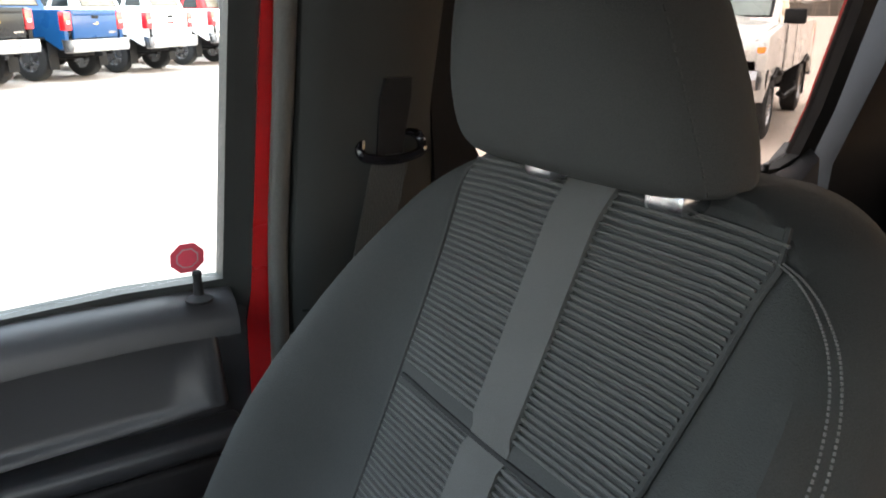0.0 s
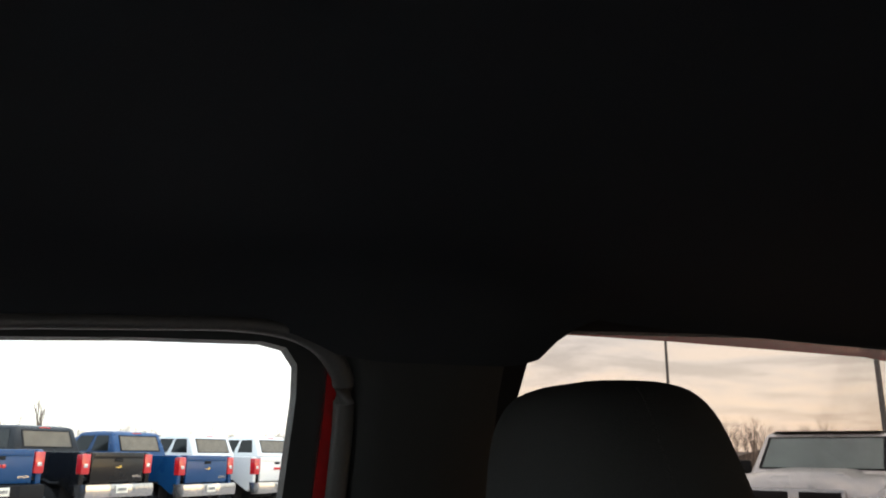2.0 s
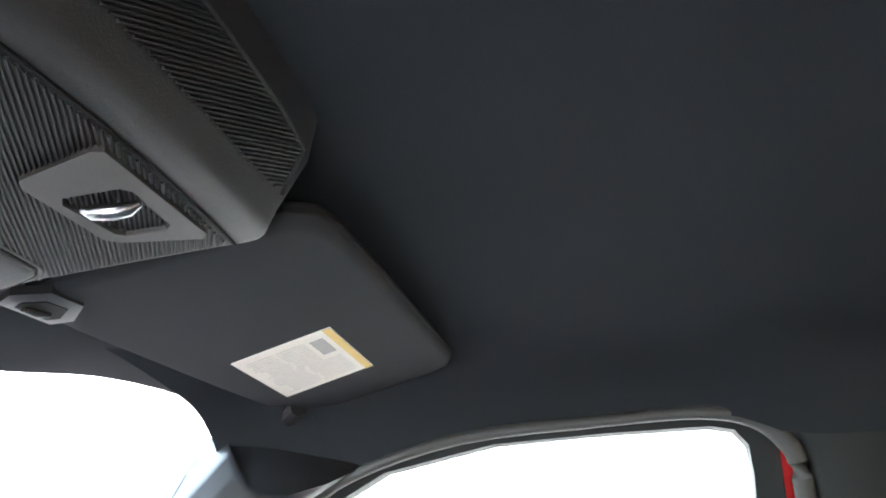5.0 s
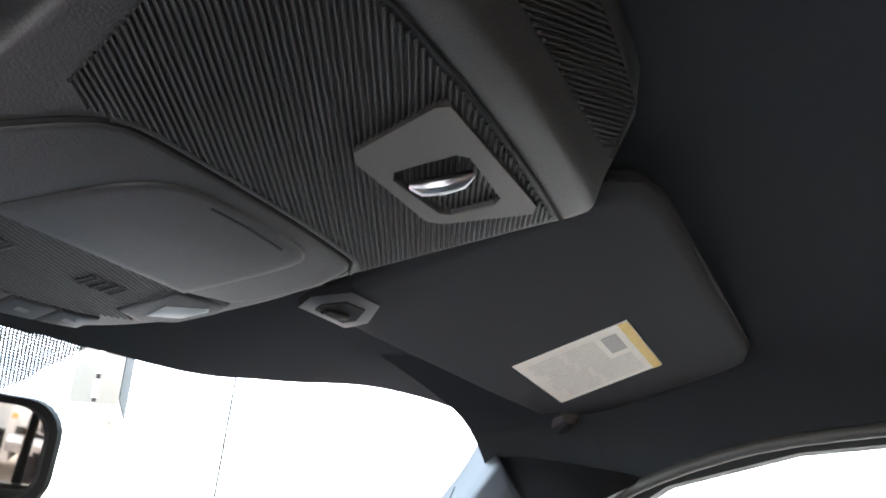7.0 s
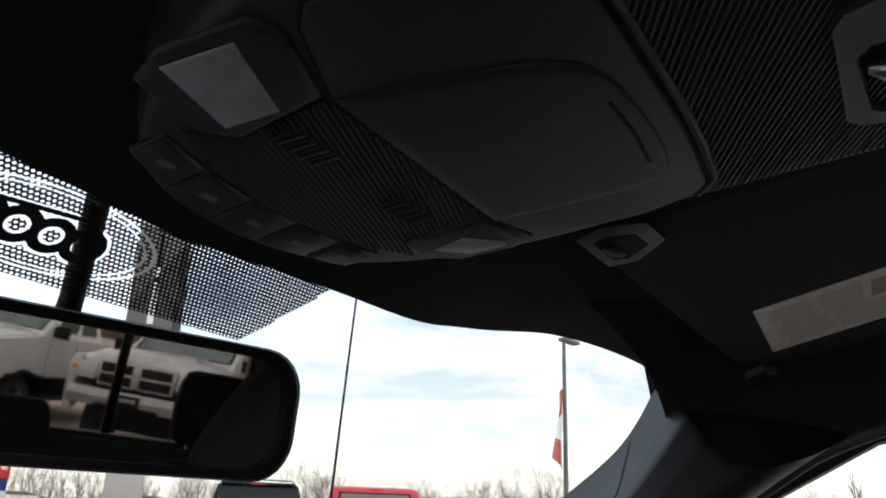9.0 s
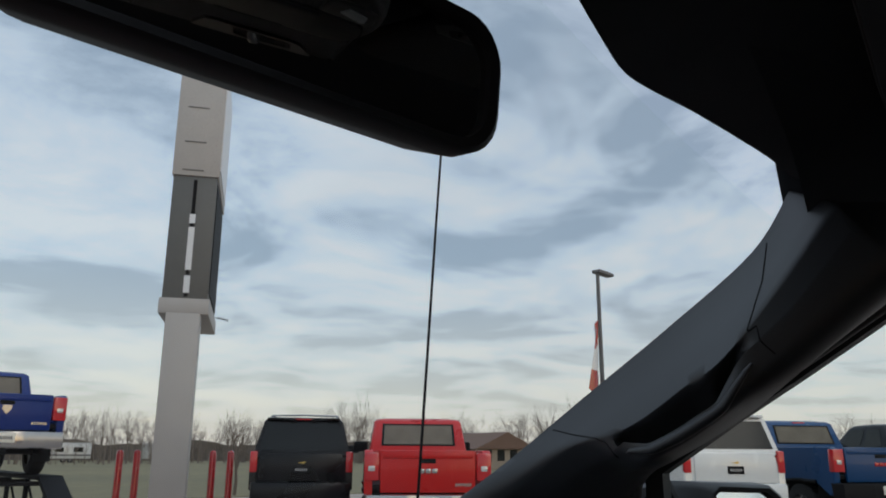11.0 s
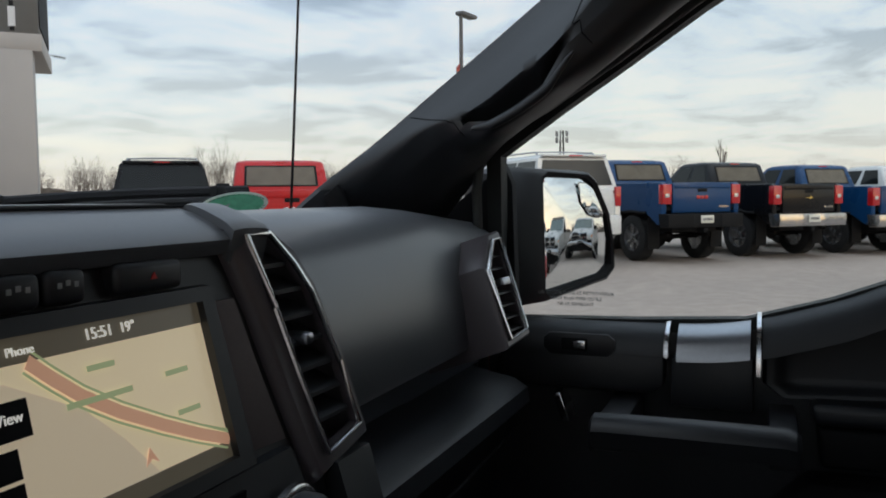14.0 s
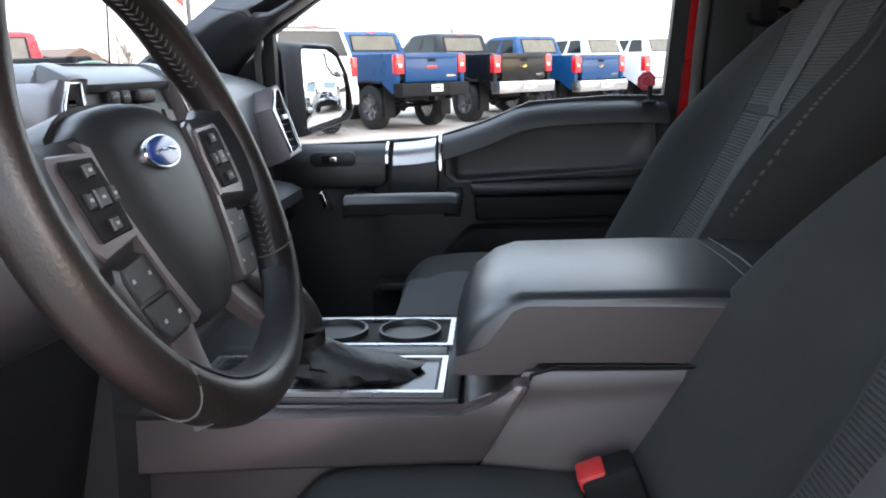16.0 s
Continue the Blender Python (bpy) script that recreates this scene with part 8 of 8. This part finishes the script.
def suv(name, label, paint, lift):
    d = thing(name, label, "car")
    P, L = PAINTS[paint], lift
    base, tyre = 0.48 + L, 0.42
    arch = tyre + 0.08

    def arch_pts(cy, n=9):
        return [(cy + arch * math.cos(math.pi * k / n), max(base, tyre + arch * math.sin(math.pi * k / n))) for k in range(n + 1)]

    side = [(5.1, base), (5.15, base + 0.5), (3.7, base + 0.66), (0.10, base + 0.70), (0.02, base + 0.5), (0.02, base)] + list(reversed(arch_pts(1.05))) + list(reversed(arch_pts(4.1)))
    for s in (1, -1):
        part("side_panel", prism(bmesh.new(), side, "x", s * 0.85, s * 1.0, 0.02, 1), P, d)
    part("body_core", box(bmesh.new(), -0.87, 0.87, 0.03, 5.05, base + 0.02, base + 0.64, 0.05), P, d)
    rings = [[(-0.95, 0.04, base + 0.66), (0.95, 0.04, base + 0.66), (0.95, 3.9, base + 0.62), (-0.95, 3.9, base + 0.62)],
             [(-0.92, 0.06, base + 0.74), (0.92, 0.06, base + 0.74), (0.92, 3.55, base + 0.74), (-0.92, 3.55, base + 0.74)],
             [(-0.78, 0.20, base + 1.32), (0.78, 0.20, base + 1.32), (0.78, 3.0, base + 1.32), (-0.78, 3.0, base + 1.32)],
             [(-0.70, 0.28, base + 1.39), (0.70, 0.28, base + 1.39), (0.70, 2.8, base + 1.39), (-0.70, 2.8, base + 1.39)],
             [(-0.5, 0.5, base + 1.41), (0.5, 0.5, base + 1.41), (0.5, 2.5, base + 1.41), (-0.5, 2.5, base + 1.41)]]
    part("cabin", loft(bmesh.new(), [[V(*p) for p in r] for r in rings]), P, d, "", 25)
    q = lambda a, b, u, v, n: V(*rings[1][a]).lerp(V(*rings[1][b]), u).lerp(V(*rings[2][a]).lerp(V(*rings[2][b]), u), v) + Vector(n) * 0.008
    part("rear_window", poly(bmesh.new(), [q(0, 1, 0.05, 0.05, (0, -1, 0)), q(0, 1, 0.95, 0.05, (0, -1, 0)), q(0, 1, 0.94, 0.93, (0, -1, 0)), q(0, 1, 0.06, 0.93, (0, -1, 0))], (0, 0.02, 0)), DARKGLASS, d)
    for a, b, s in ((1, 2, 1), (0, 3, -1)):
        for u0, u1 in ((0.04, 0.32), (0.35, 0.60), (0.63, 0.90)):
            part("side_window", poly(bmesh.new(), [q(a, b, u0, 0.05, (s, 0, 0)), q(a, b, u1, 0.05, (s, 0, 0)), q(a, b, u1, 0.9, (s, 0, 0)), q(a, b, u0, 0.9, (s, 0, 0))], (-s * 0.02, 0, 0)), DARKGLASS, d)
        x0, x1 = sorted((s * 0.86, s * 1.0))
        part("tail_light", box(bmesh.new(), x0, x1, 0.0, 0.12, base + 0.34, base + 0.74, 0.02), TAILRED, d, "red tail light")
        part("roof_rail", tube(bmesh.new(), [V(s * 0.66, 0.5, base + 1.40), V(s * 0.66, 0.6, base + 1.45), V(s * 0.66, 2.5, base + 1.46), V(s * 0.66, 2.65, base + 1.40)], 0.018, 8), BUMPER, d)
        x0, x1 = sorted((s * 0.96, s * 1.22))
        part("side_mirror", box(bmesh.new(), x0, x1, 3.3, 3.4, base + 0.72, base + 0.90, 0.03), BLACK, d)
        add_wheel(d, s * 0.85, 1.05, tyre, s)
        add_wheel(d, s * 0.85, 4.1, tyre, s)
    part("spoiler", box(bmesh.new(), -0.72, 0.72, 0.10, 0.40, base + 1.345, base + 1.395, 0.02), P, d)
    part("brake_lamp", box(bmesh.new(), -0.15, 0.15, 0.092, 0.12, base + 1.35, base + 1.375, 0.003), TAILRED, d)
    part("roof_bar", tube(bmesh.new(), [V(-0.66, 0.75, base + 1.455), V(0, 0.75, base + 1.47), V(0.66, 0.75, base + 1.455)], 0.016, 8), BUMPER, d)
    tg = part("tailgate", box(bmesh.new(), -0.80, 0.80, 0.0, 0.05, base + 0.16, base + 0.70, 0.02), P, d)
    part("badge", prism(bmesh.new(), [(-0.08, base + 0.53), (0.08, base + 0.53), (0.03, base + 0.555), (0.03, base + 0.505)], "y", -0.012, 0.004), mat("gold_badge", (0.70, 0.52, 0.16), 0.3, metal=0.8), tg, "gold badge")
    plate = part("number_plate", box(bmesh.new(), -0.16, 0.16, -0.014, 0.004, base + 0.32, base + 0.46, 0.003), BLACK, tg)
    bm = bmesh.new()
    bars(bm, 6, -0.12, 0.12, -0.015, base + 0.39, 0.05, random.Random(3))
    part("plate_bars", bm, WHITEPRINT, plate)
    part("rear_bumper", box(bmesh.new(), -0.96, 0.96, -0.10, 0.10, base - 0.24, base + 0.16, 0.05), P, d)
    return d


suv("suv", "black large suv with roof rails, seen from behind", "black", 0.36)
put(bpy.data.objects["suv"], 11.80, 11.45, -50)
ROW = -48.2
put(suv("suv", "white large suv parked at the end of the row", "white", 0.42), 15.25, 4.0, ROW)
put(pickup("pickup_truck", "red lifted pickup truck seen from behind", "red", 0.34, "letters", 0.44, BUMPER, 2), 10.35, 7.52, -52)
put(pickup("pickup_truck", "blue lifted pickup truck with black rear bumper", "blue", 0.46, "letters", 0.52, BLACK, 3, "lifted pickups in a row"), 17.2, 1.77, ROW)
put(pickup("pickup_truck", "black lifted pickup truck with chrome rear bumper", "black", 0.42, "cross", 0.52, BUMPER, 4, "lifted pickups in a row"), 19.15, -0.38, ROW)
put(pickup("pickup_truck", "deep blue pickup truck with chrome rear bumper", "blue", 0.36, "cross", 0.49, BUMPER, 5, "lifted pickups in a row"), 20.8, -2.5, ROW)
put(pickup("pickup_truck", "white pickup truck with red tail lights", "white", 0.34, "letters", 0.45, BUMPER, 6, "lifted pickups in a row"), 22.5, -4.6, ROW)
put(pickup("pickup_truck", "white pickup truck further down the row", "white", 0.36, "cross", 0.45, BUMPER, 7, "lifted pickups in a row"), 24.5, -6.8, ROW)
put(pickup("pickup_truck", "red pickup truck at the far end of the row", "red", 0.30, "cross", 0.44, BUMPER, 8, "lifted pickups in a row"), 26.6, -9.0, ROW)
# trucks facing the pickup from behind
h = Vector((-0.5, 0.866)).normalized()
back_deg = math.degrees(math.atan2(-h.x, h.y))
for k, (x, y, paint, lab, crew) in enumerate(((6.95, -7.3, "silver", "silver regular cab pickup truck facing forward with chrome grille", False), (4.22, -8.88, "silver", "silver pickup truck facing forward with chrome grille", True), (1.49, -10.45, "silver", "silver pickup truck parked in the row behind", False), (-1.24, -12.03, "white", "white pickup truck parked in the row behind", True), (-3.97, -13.6, "silver", "silver pickup truck at the end of the row behind", True))):
    put(pickup("pickup_truck", lab, paint, 0.21, "shield", 0.42, BUMPER, 10 + k, "pickups parked behind", crew, DARKGLASS), x - h.x * 5.8, y - h.y * 5.8, back_deg)

# blue truck up on a display ramp
ramp = thing("display_ramp", "black steel display ramp under the blue truck", "ramp", (0, 0, 0))
for s in (1, -1):
    part("track", box(bmesh.new(), s * 0.84 - 0.20, s * 0.84 + 0.20, -0.1, 5.6, 1.05, 1.13, 0.01), BLACK, ramp)
    for yy in (0.1, 1.6, 3.2, 5.2):
        part("upright", box(bmesh.new(), s * 0.84 - 0.04, s * 0.84 + 0.04, yy - 0.04, yy + 0.04, 0.0, 1.06), BLACK, ramp)
    for yy in (0.1, 1.6, 3.2):
        part("brace", tube(bmesh.new(), [V(s * 0.84, yy, 0.05), V(s * 0.84, yy + 1.5, 1.04)], 0.025, 6), BLACK, ramp)
    part("lead_track", prism(bmesh.new(), [(-0.1, 1.12), (-0.1, 1.02), (-2.4, 0.0), (-2.5, 0.03)], "x", s * 0.84 - 0.20, s * 0.84 + 0.20), BLACK, ramp)
for yy in (0.1, 1.6, 3.2, 5.2):
    part("cross_beam", box(bmesh.new(), -0.9, 0.9, yy - 0.03, yy + 0.03, 0.95, 1.03), BLACK, ramp)
put(ramp, 7.59, 14.62, -18)
put(pickup("pickup_truck", "royal blue pickup truck displayed up on a ramp", "night", 0.16, "shield", 0.43, BUMPER, 9), 7.59, 14.62, -18, 1.13)


# ---- sign pylon, bollards, poles ----
def pylon():
    d = thing("sign_pylon", "tall roadside sign on a pale square post", "sign", (13.0, 16.9, 0))
    # box turned so that a narrow edge shows
    m = pose(13.05, 16.85, 0, 0, 0, -44.5)
    pale = mat("pale_sign_cladding", (0.42, 0.40, 0.38), 0.6, var=0.08, scale=1.5, fine=20)
    grey = mat("grey_sign_side", (0.11, 0.11, 0.105), 0.5, var=0.1, scale=2, fine=20)
    white = mat("white_sign_face", (0.70, 0.71, 0.72), 0.4, var=0.04)

    def b(x0, x1, y0, y1, z0, z1, nm, material, lab="", bev=0.02):
        return part(nm, box(bmesh.new(), x0, x1, y0, y1, z0, z1, bev, m), material, d, lab)

    b(-0.42, 0.42, -0.30, 0.30, 0.0, 5.0, "post", pale, "pale square post")
    b(-0.62, 0.62, -0.30, 3.3, 4.95, 5.35, "skirt", pale)
    b(-0.56, 0.56, -0.24, 3.2, 5.35, 8.66, "display_case", grey, "dark grey electronic display case")
    b(-0.60, 0.60, -0.28, 3.25, 8.66, 12.2, "upper_case", pale, "pale upper sign case")
    b(-0.03, 0.06, -0.262, -0.235, 5.4, 8.55, "display_strip", BLACK, "", 0)
    for z0, z1 in ((5.5, 5.95), (6.1, 7.25), (7.35, 7.6)):
        b(-0.06, 0.09, -0.270, -0.24, z0, z1, "display_patch", white, "", 0)
    b(0.56, 0.585, -0.1, 3.05, 5.55, 8.5, "display_face", BLACK, "", 0)
    b(0.60, 0.625, -0.1, 3.05, 8.9, 12.0, "lit_face", white, "", 0)
    for z in (9.6, 10.6, 8.8):
        b(-0.35, 0.20, -0.295, -0.275, z, z + 0.03, "cladding_joint", grey, "", 0)
    bm = bmesh.new()
    tube(bm, [m @ V(0.6, 3.2, 5.45), m @ V(0.95, 3.6, 5.45)], 0.012, 5)
    for k in range(5):
        p = m @ V(0.70 + 0.06 * k, 3.31 + 0.07 * k, 5.45)
        tube(bm, [p + V(0, 0, -0.05), p + V(0, 0, 0.05)], 0.008, 5)
    part("aerial", bm, BLACK, d)
    return d


pylon()
boll = thing("bollard", "red painted steel bollard", "bollard", (0, 0, 0), group="red bollards by the sign")
bm = bmesh.new()
lathe(bm, [(0.085, 0.0), (0.085, 1.52), (0.075, 1.57), (0.04, 1.60)], 18)
part("post", bm, REDPAINT, boll)
bm = bmesh.new()
lathe(bm, [(0.15, 0.0), (0.14, 0.03), (0.09, 0.05)], 18)
part("foot", bm, mat("grey_concrete", (0.3, 0.29, 0.27), 0.8, fine=30, bump=0.3), boll)
copies = [(12.75, 17.75), (13.75, 16.15), (14.05, 15.85)]
put(boll, 12.4, 17.95, 0)
for x, y in copies:
    copy_thing(boll, pose(x, y, 0))


def lamp_post(x, y, hgt, deg, flag=True, head=True):
    d = thing("lamp_post", "tall grey car park lamp post" + (" with a red and white flag" if flag else ""), "lamp post", (x, y, 0))
    grey = bpy.data.materials.get("post_grey") or mat("post_grey", (0.12, 0.12, 0.12), 0.5, var=0.1)
    part("pole", tube(bmesh.new(), [V(x, y, 0), V(x, y, hgt)], [0.10, 0.07], 10), grey, d)
    if head:
        m = pose(x, y, hgt, 0, 0, deg)
        part("lamp_head", box(bmesh.new(), -0.12, 0.95, -0.18, 0.18, -0.02, 0.12, 0.03, m), grey, d, "flat lamp head")
    if flag:
        m = pose(x, y, 0, 0, 0, deg)
        top = hgt * 0.78

        def cloth(u, v):
            return m @ V(-0.10 - 0.75 * u * (0.45 + 0.55 * v), 0.10 * math.sin(5 * u + 2 * v), top - 3.2 * v + 0.9 * (u) * (v - 0.35) - 0.5 * u * (1 - v) * 0.4)

        for v0, v1, material in ((0.0, 0.30, REDPAINT), (0.30, 0.66, PAINTS["white"]), (0.66, 1.0, REDPAINT)):
            part("flag", sheet(bmesh.new(), lambda u, v: cloth(u, v0 + (v1 - v0) * v), 8, 6, 0.006, (0.3, 1, 0)), material, d, "red and white feather flag")
    return d


lamp_post(27.85, 11.3, 8.35, -10, True)
lamp_post(28.3, -7.6, 9.0, -40, True)
lamp_post(18.2, -23.6, 9.5, 20, False)
lamp_post(33.0, -27.0, 9.0, 20, False)

tower = thing("phone_mast", "distant lattice phone mast", "mast", (145.3, 36.1, 0))
bm = bmesh.new()
for dx, dy in ((-0.5, -0.5), (0.5, -0.5), (0.5, 0.5), (-0.5, 0.5)):
    tube(bm, [V(145.3 + dx, 36.1 + dy, 0), V(145.3 + dx * 0.5, 36.1 + dy * 0.5, 13.8)], 0.09, 5)
for k in range(10):
    z = 1.4 * k
    tube(bm, [V(144.8, 35.6, z), V(145.8, 36.6, z + 1.4)], 0.06, 4)
part("mast", bm, BLACK, tower)
bm = bmesh.new()
for z in (12.0, 13.2):
    for a in range(6):
        an = a * math.pi / 3
        box(bm, -0.15, 0.15, -0.1, 0.1, -0.5, 0.5, 0, Matrix.Translation((145.3 + 1.1 * math.cos(an), 36.1 + 1.1 * math.sin(an), z)))
part("antenna_panels", bm, mat("mast_grey", (0.25, 0.25, 0.26), 0.6), tower)

# low buildings and parked trailers far off
WALLTAN = mat("tan_siding", (0.30, 0.25, 0.20), 0.8, var=0.1, scale=0.5)
ROOFBROWN = mat("brown_shingles", (0.16, 0.10, 0.075), 0.9, var=0.15, scale=0.8)


def house(x, y, w, l, hgt, deg, wall, roofm, label):
    d = thing("building", label, "building", (0, 0, 0))
    part("wall", box(bmesh.new(), -w / 2, w / 2, -l / 2, l / 2, 0, hgt), wall, d)
    part("roof", prism(bmesh.new(), [(-w / 2 - 0.4, hgt - 0.1), (0, hgt + w * 0.22), (w / 2 + 0.4, hgt - 0.1)], "y", -l / 2 - 0.4, l / 2 + 0.4), roofm, d)
    for k in range(4):
        win = part("window", box(bmesh.new(), -w / 2 - 0.03, -w / 2 + 0.05, -l / 2 + 1 + k * l / 4.5, -l / 2 + 2.2 + k * l / 4.5, 0.9, 2.1), DARKGLASS, d)
        win2 = part("window", box(bmesh.new(), -w / 2 + 1 + k * w / 4.5, -w / 2 + 2.0 + k * w / 4.5, -l / 2 - 0.03, -l / 2 + 0.05, 0.9, 2.1), DARKGLASS, d)
    put(d, x, y, deg)
    return d


house(82, 47, 8, 9, 2.3, -25, WALLTAN, ROOFBROWN, "low tan building with a brown hipped roof")
for k, (x, y) in enumerate(((74, 116), (86, 108), (108, 98))):
    d = thing("caravan", "white travel trailer parked far off", "trailer", (0, 0, 0), group="trailers beyond the field")
    part("body", box(bmesh.new(), -1.2, 1.2, -3.4, 3.4, 0.6, 3.0, 0.12), PAINTS["white"], d)
    part("window", box(bmesh.new(), -1.23, -1.18, -2.2, -0.8, 1.6, 2.3), DARKGLASS, d)
    part("window", box(bmesh.new(), -1.23, -1.18, 0.6, 1.8, 1.6, 2.3), DARKGLASS, d)
    part("band", box(bmesh.new(), -1.22, -1.19, -3.3, 3.3, 1.0, 1.25), INK, d)
    for yy in (-0.5, 0.5):
        add_wheel(d, -1.0, yy, 0.38, -1)
    put(d, x, y, 70 + 9 * k)

# ---- bare trees ----
TWIGS = mat("pale_brown_twigs", (0.20, 0.165, 0.14), 1.0, var=0.25, scale=0.4, spec=0.1)
BARK = mat("grey_bark", (0.12, 0.095, 0.075), 0.95, var=0.25, scale=3)


def bare_tree(x, y, hgt, seed, spread=0.55, depth=5, name="tree"):
    rnd = random.Random(seed)
    d = thing(name, "bare leafless winter tree", "tree", (x, y, 0))
    trunk, crown = bmesh.new(), bmesh.new()

    def grow(bm, p, v, ln, r, lev):
        q = p + v * ln
        mid = p.lerp(q, 0.5) + V(rnd.uniform(-1, 1), rnd.uniform(-1, 1), 0) * ln * 0.05
        tube(bm, [p, mid, q], [r, r * 0.85, r * 0.68], 5 if lev < 2 else 3)
        if lev >= depth:
            return
        for k in range(3 if lev < 3 else 2 + (rnd.random() < 0.5)):
            a = rnd.uniform(0, 2 * math.pi)
            w = (v + V(math.cos(a), math.sin(a), rnd.uniform(-0.1, 0.35)) * spread * rnd.uniform(0.6, 1.3)).normalized()
            grow(crown, p.lerp(q, rnd.uniform(0.65, 1.0)), w, ln * rnd.uniform(0.58, 0.80), r * 0.56, lev + 1)

    grow(trunk, V(x, y, 0), V(rnd.uniform(-0.05, 0.05), rnd.uniform(-0.05, 0.05), 1).normalized(), hgt * 0.30, hgt * 0.020, 0)
    part("trunk", trunk, BARK, d)
    part("crown", crown, BARK, d)
    return d


def merged_bush(name, label, spots, seed):
    """A far wood: many thin stems joined in one."""
    rnd = random.Random(seed)
    vs, fs = [], []
    for x, y, w, hgt, n in spots:
        for k in range(n):
            a, r = rnd.uniform(0, 2 * math.pi), w * math.sqrt(rnd.random())
            p = V(x + r * math.cos(a), y + r * math.sin(a), 0)
            top = hgt * (0.55 + 0.45 * rnd.random())
            lean = V(rnd.uniform(-1, 1), rnd.uniform(-1, 1), 0) * 0.12 * top
            pts = [(p, 0.05 * hgt * 0.25, p + lean * 0.5 + V(0, 0, top * 0.6))]
            mid = p + lean + V(0, 0, top * 0.62)
            wide = top * rnd.uniform(0.28, 0.42)
            for j in range(13):
                az, el = rnd.uniform(0, 2 * math.pi), math.asin(rnd.uniform(-0.45, 1.0))
                way = V(math.cos(az) * math.cos(el) * wide, math.sin(az) * math.cos(el) * wide, math.sin(el) * top * 0.38)
                st = p + lean * 0.6 + V(0, 0, top * rnd.uniform(0.25, 0.55))
                tip = mid + way * rnd.uniform(0.55, 0.8)
                pts.append((st, 0.0032 * hgt, tip))
                for q in range(5):
                    e0 = tip + V(rnd.uniform(-1, 1), rnd.uniform(-1, 1), rnd.uniform(-0.5, 1)) * wide * 0.42
                    pts.append((st.lerp(tip, rnd.uniform(0.5, 0.95)), 0.0014 * hgt, e0))
            for s0, rr, e0 in pts:
                k0 = len(vs)
                vs += [s0 + V(rr, 0, 0), s0 + V(-rr * 0.5, rr, 0), s0 + V(-rr * 0.5, -rr, 0), e0]
                fs += [(k0, k0 + 1, k0 + 3), (k0 + 1, k0 + 2, k0 + 3), (k0 + 2, k0, k0 + 3)]
    me = bpy.data.meshes.new(name)
    me.from_pydata(vs, [], fs)
    me.materials.append(TWIGS)
    return tagged(new(name, me), label, "trees", kind="stuff")


bare_tree(17.5, 44.0, 7.5, 3)
bare_tree(24.0, 46.0, 6.0, 5)
bare_tree(21.5, 23.5, 3.6, 11, 0.35, 3, "sapling")
bare_tree(41.0, 2.5, 5.2, 12, 0.16, 3, "sapling")
bare_tree(70.0, -14.0, 5.0, 14)
bare_tree(29.5, -47.0, 7.0, 21, 0.6, 6)
bare_tree(27.0, -46.0, 6.2, 22, 0.6, 6)
bare_tree(32.5, -44.0, 5.0, 23, 0.6, 6)
rnd = random.Random(9)
spots = []
for k in range(60):
    a = radians(8 + 70 * k / 60)
    r = 130 + rnd.uniform(-15, 25)
    spots.append((r * math.sin(a), r * math.cos(a), 7, (5.5 + 3.5 * math.sin(k * 0.9) + 2.5 * math.sin(k * 2.3 + 1)) * rnd.uniform(0.8, 1.15) + 2.0, 11))
for k in range(36):
    a = radians(85 + 80 * k / 36)
    r = 170 + rnd.uniform(-15, 25)
    spots.append((r * math.sin(a), r * math.cos(a), 10, rnd.uniform(6.5, 11.0), 14))
merged_bush("far_wood", "bare brown winter woods on the horizon", spots, 5)
bm = bmesh.new()
loft(bm, [[V(175 * math.sin(a), 175 * math.cos(a), 0), V(175 * math.sin(a), 175 * math.cos(a), 3.4 + 0.8 * math.sin(a * 37) + 0.5 * math.sin(a * 91) + 0.4 * math.sin(a * 233)), V(178 * math.sin(a), 178 * math.cos(a), 3.0), V(178 * math.sin(a), 178 * math.cos(a), 0)] for a in [radians(-30 + 220 * k / 160) for k in range(161)]])
tagged(part("far_undergrowth", bm, mat("brown_undergrowth", (0.12, 0.10, 0.085), 1.0, var=0.35, scale=0.15, fine=0.8)), "brown brush at the foot of the far woods", "woods", kind="stuff")
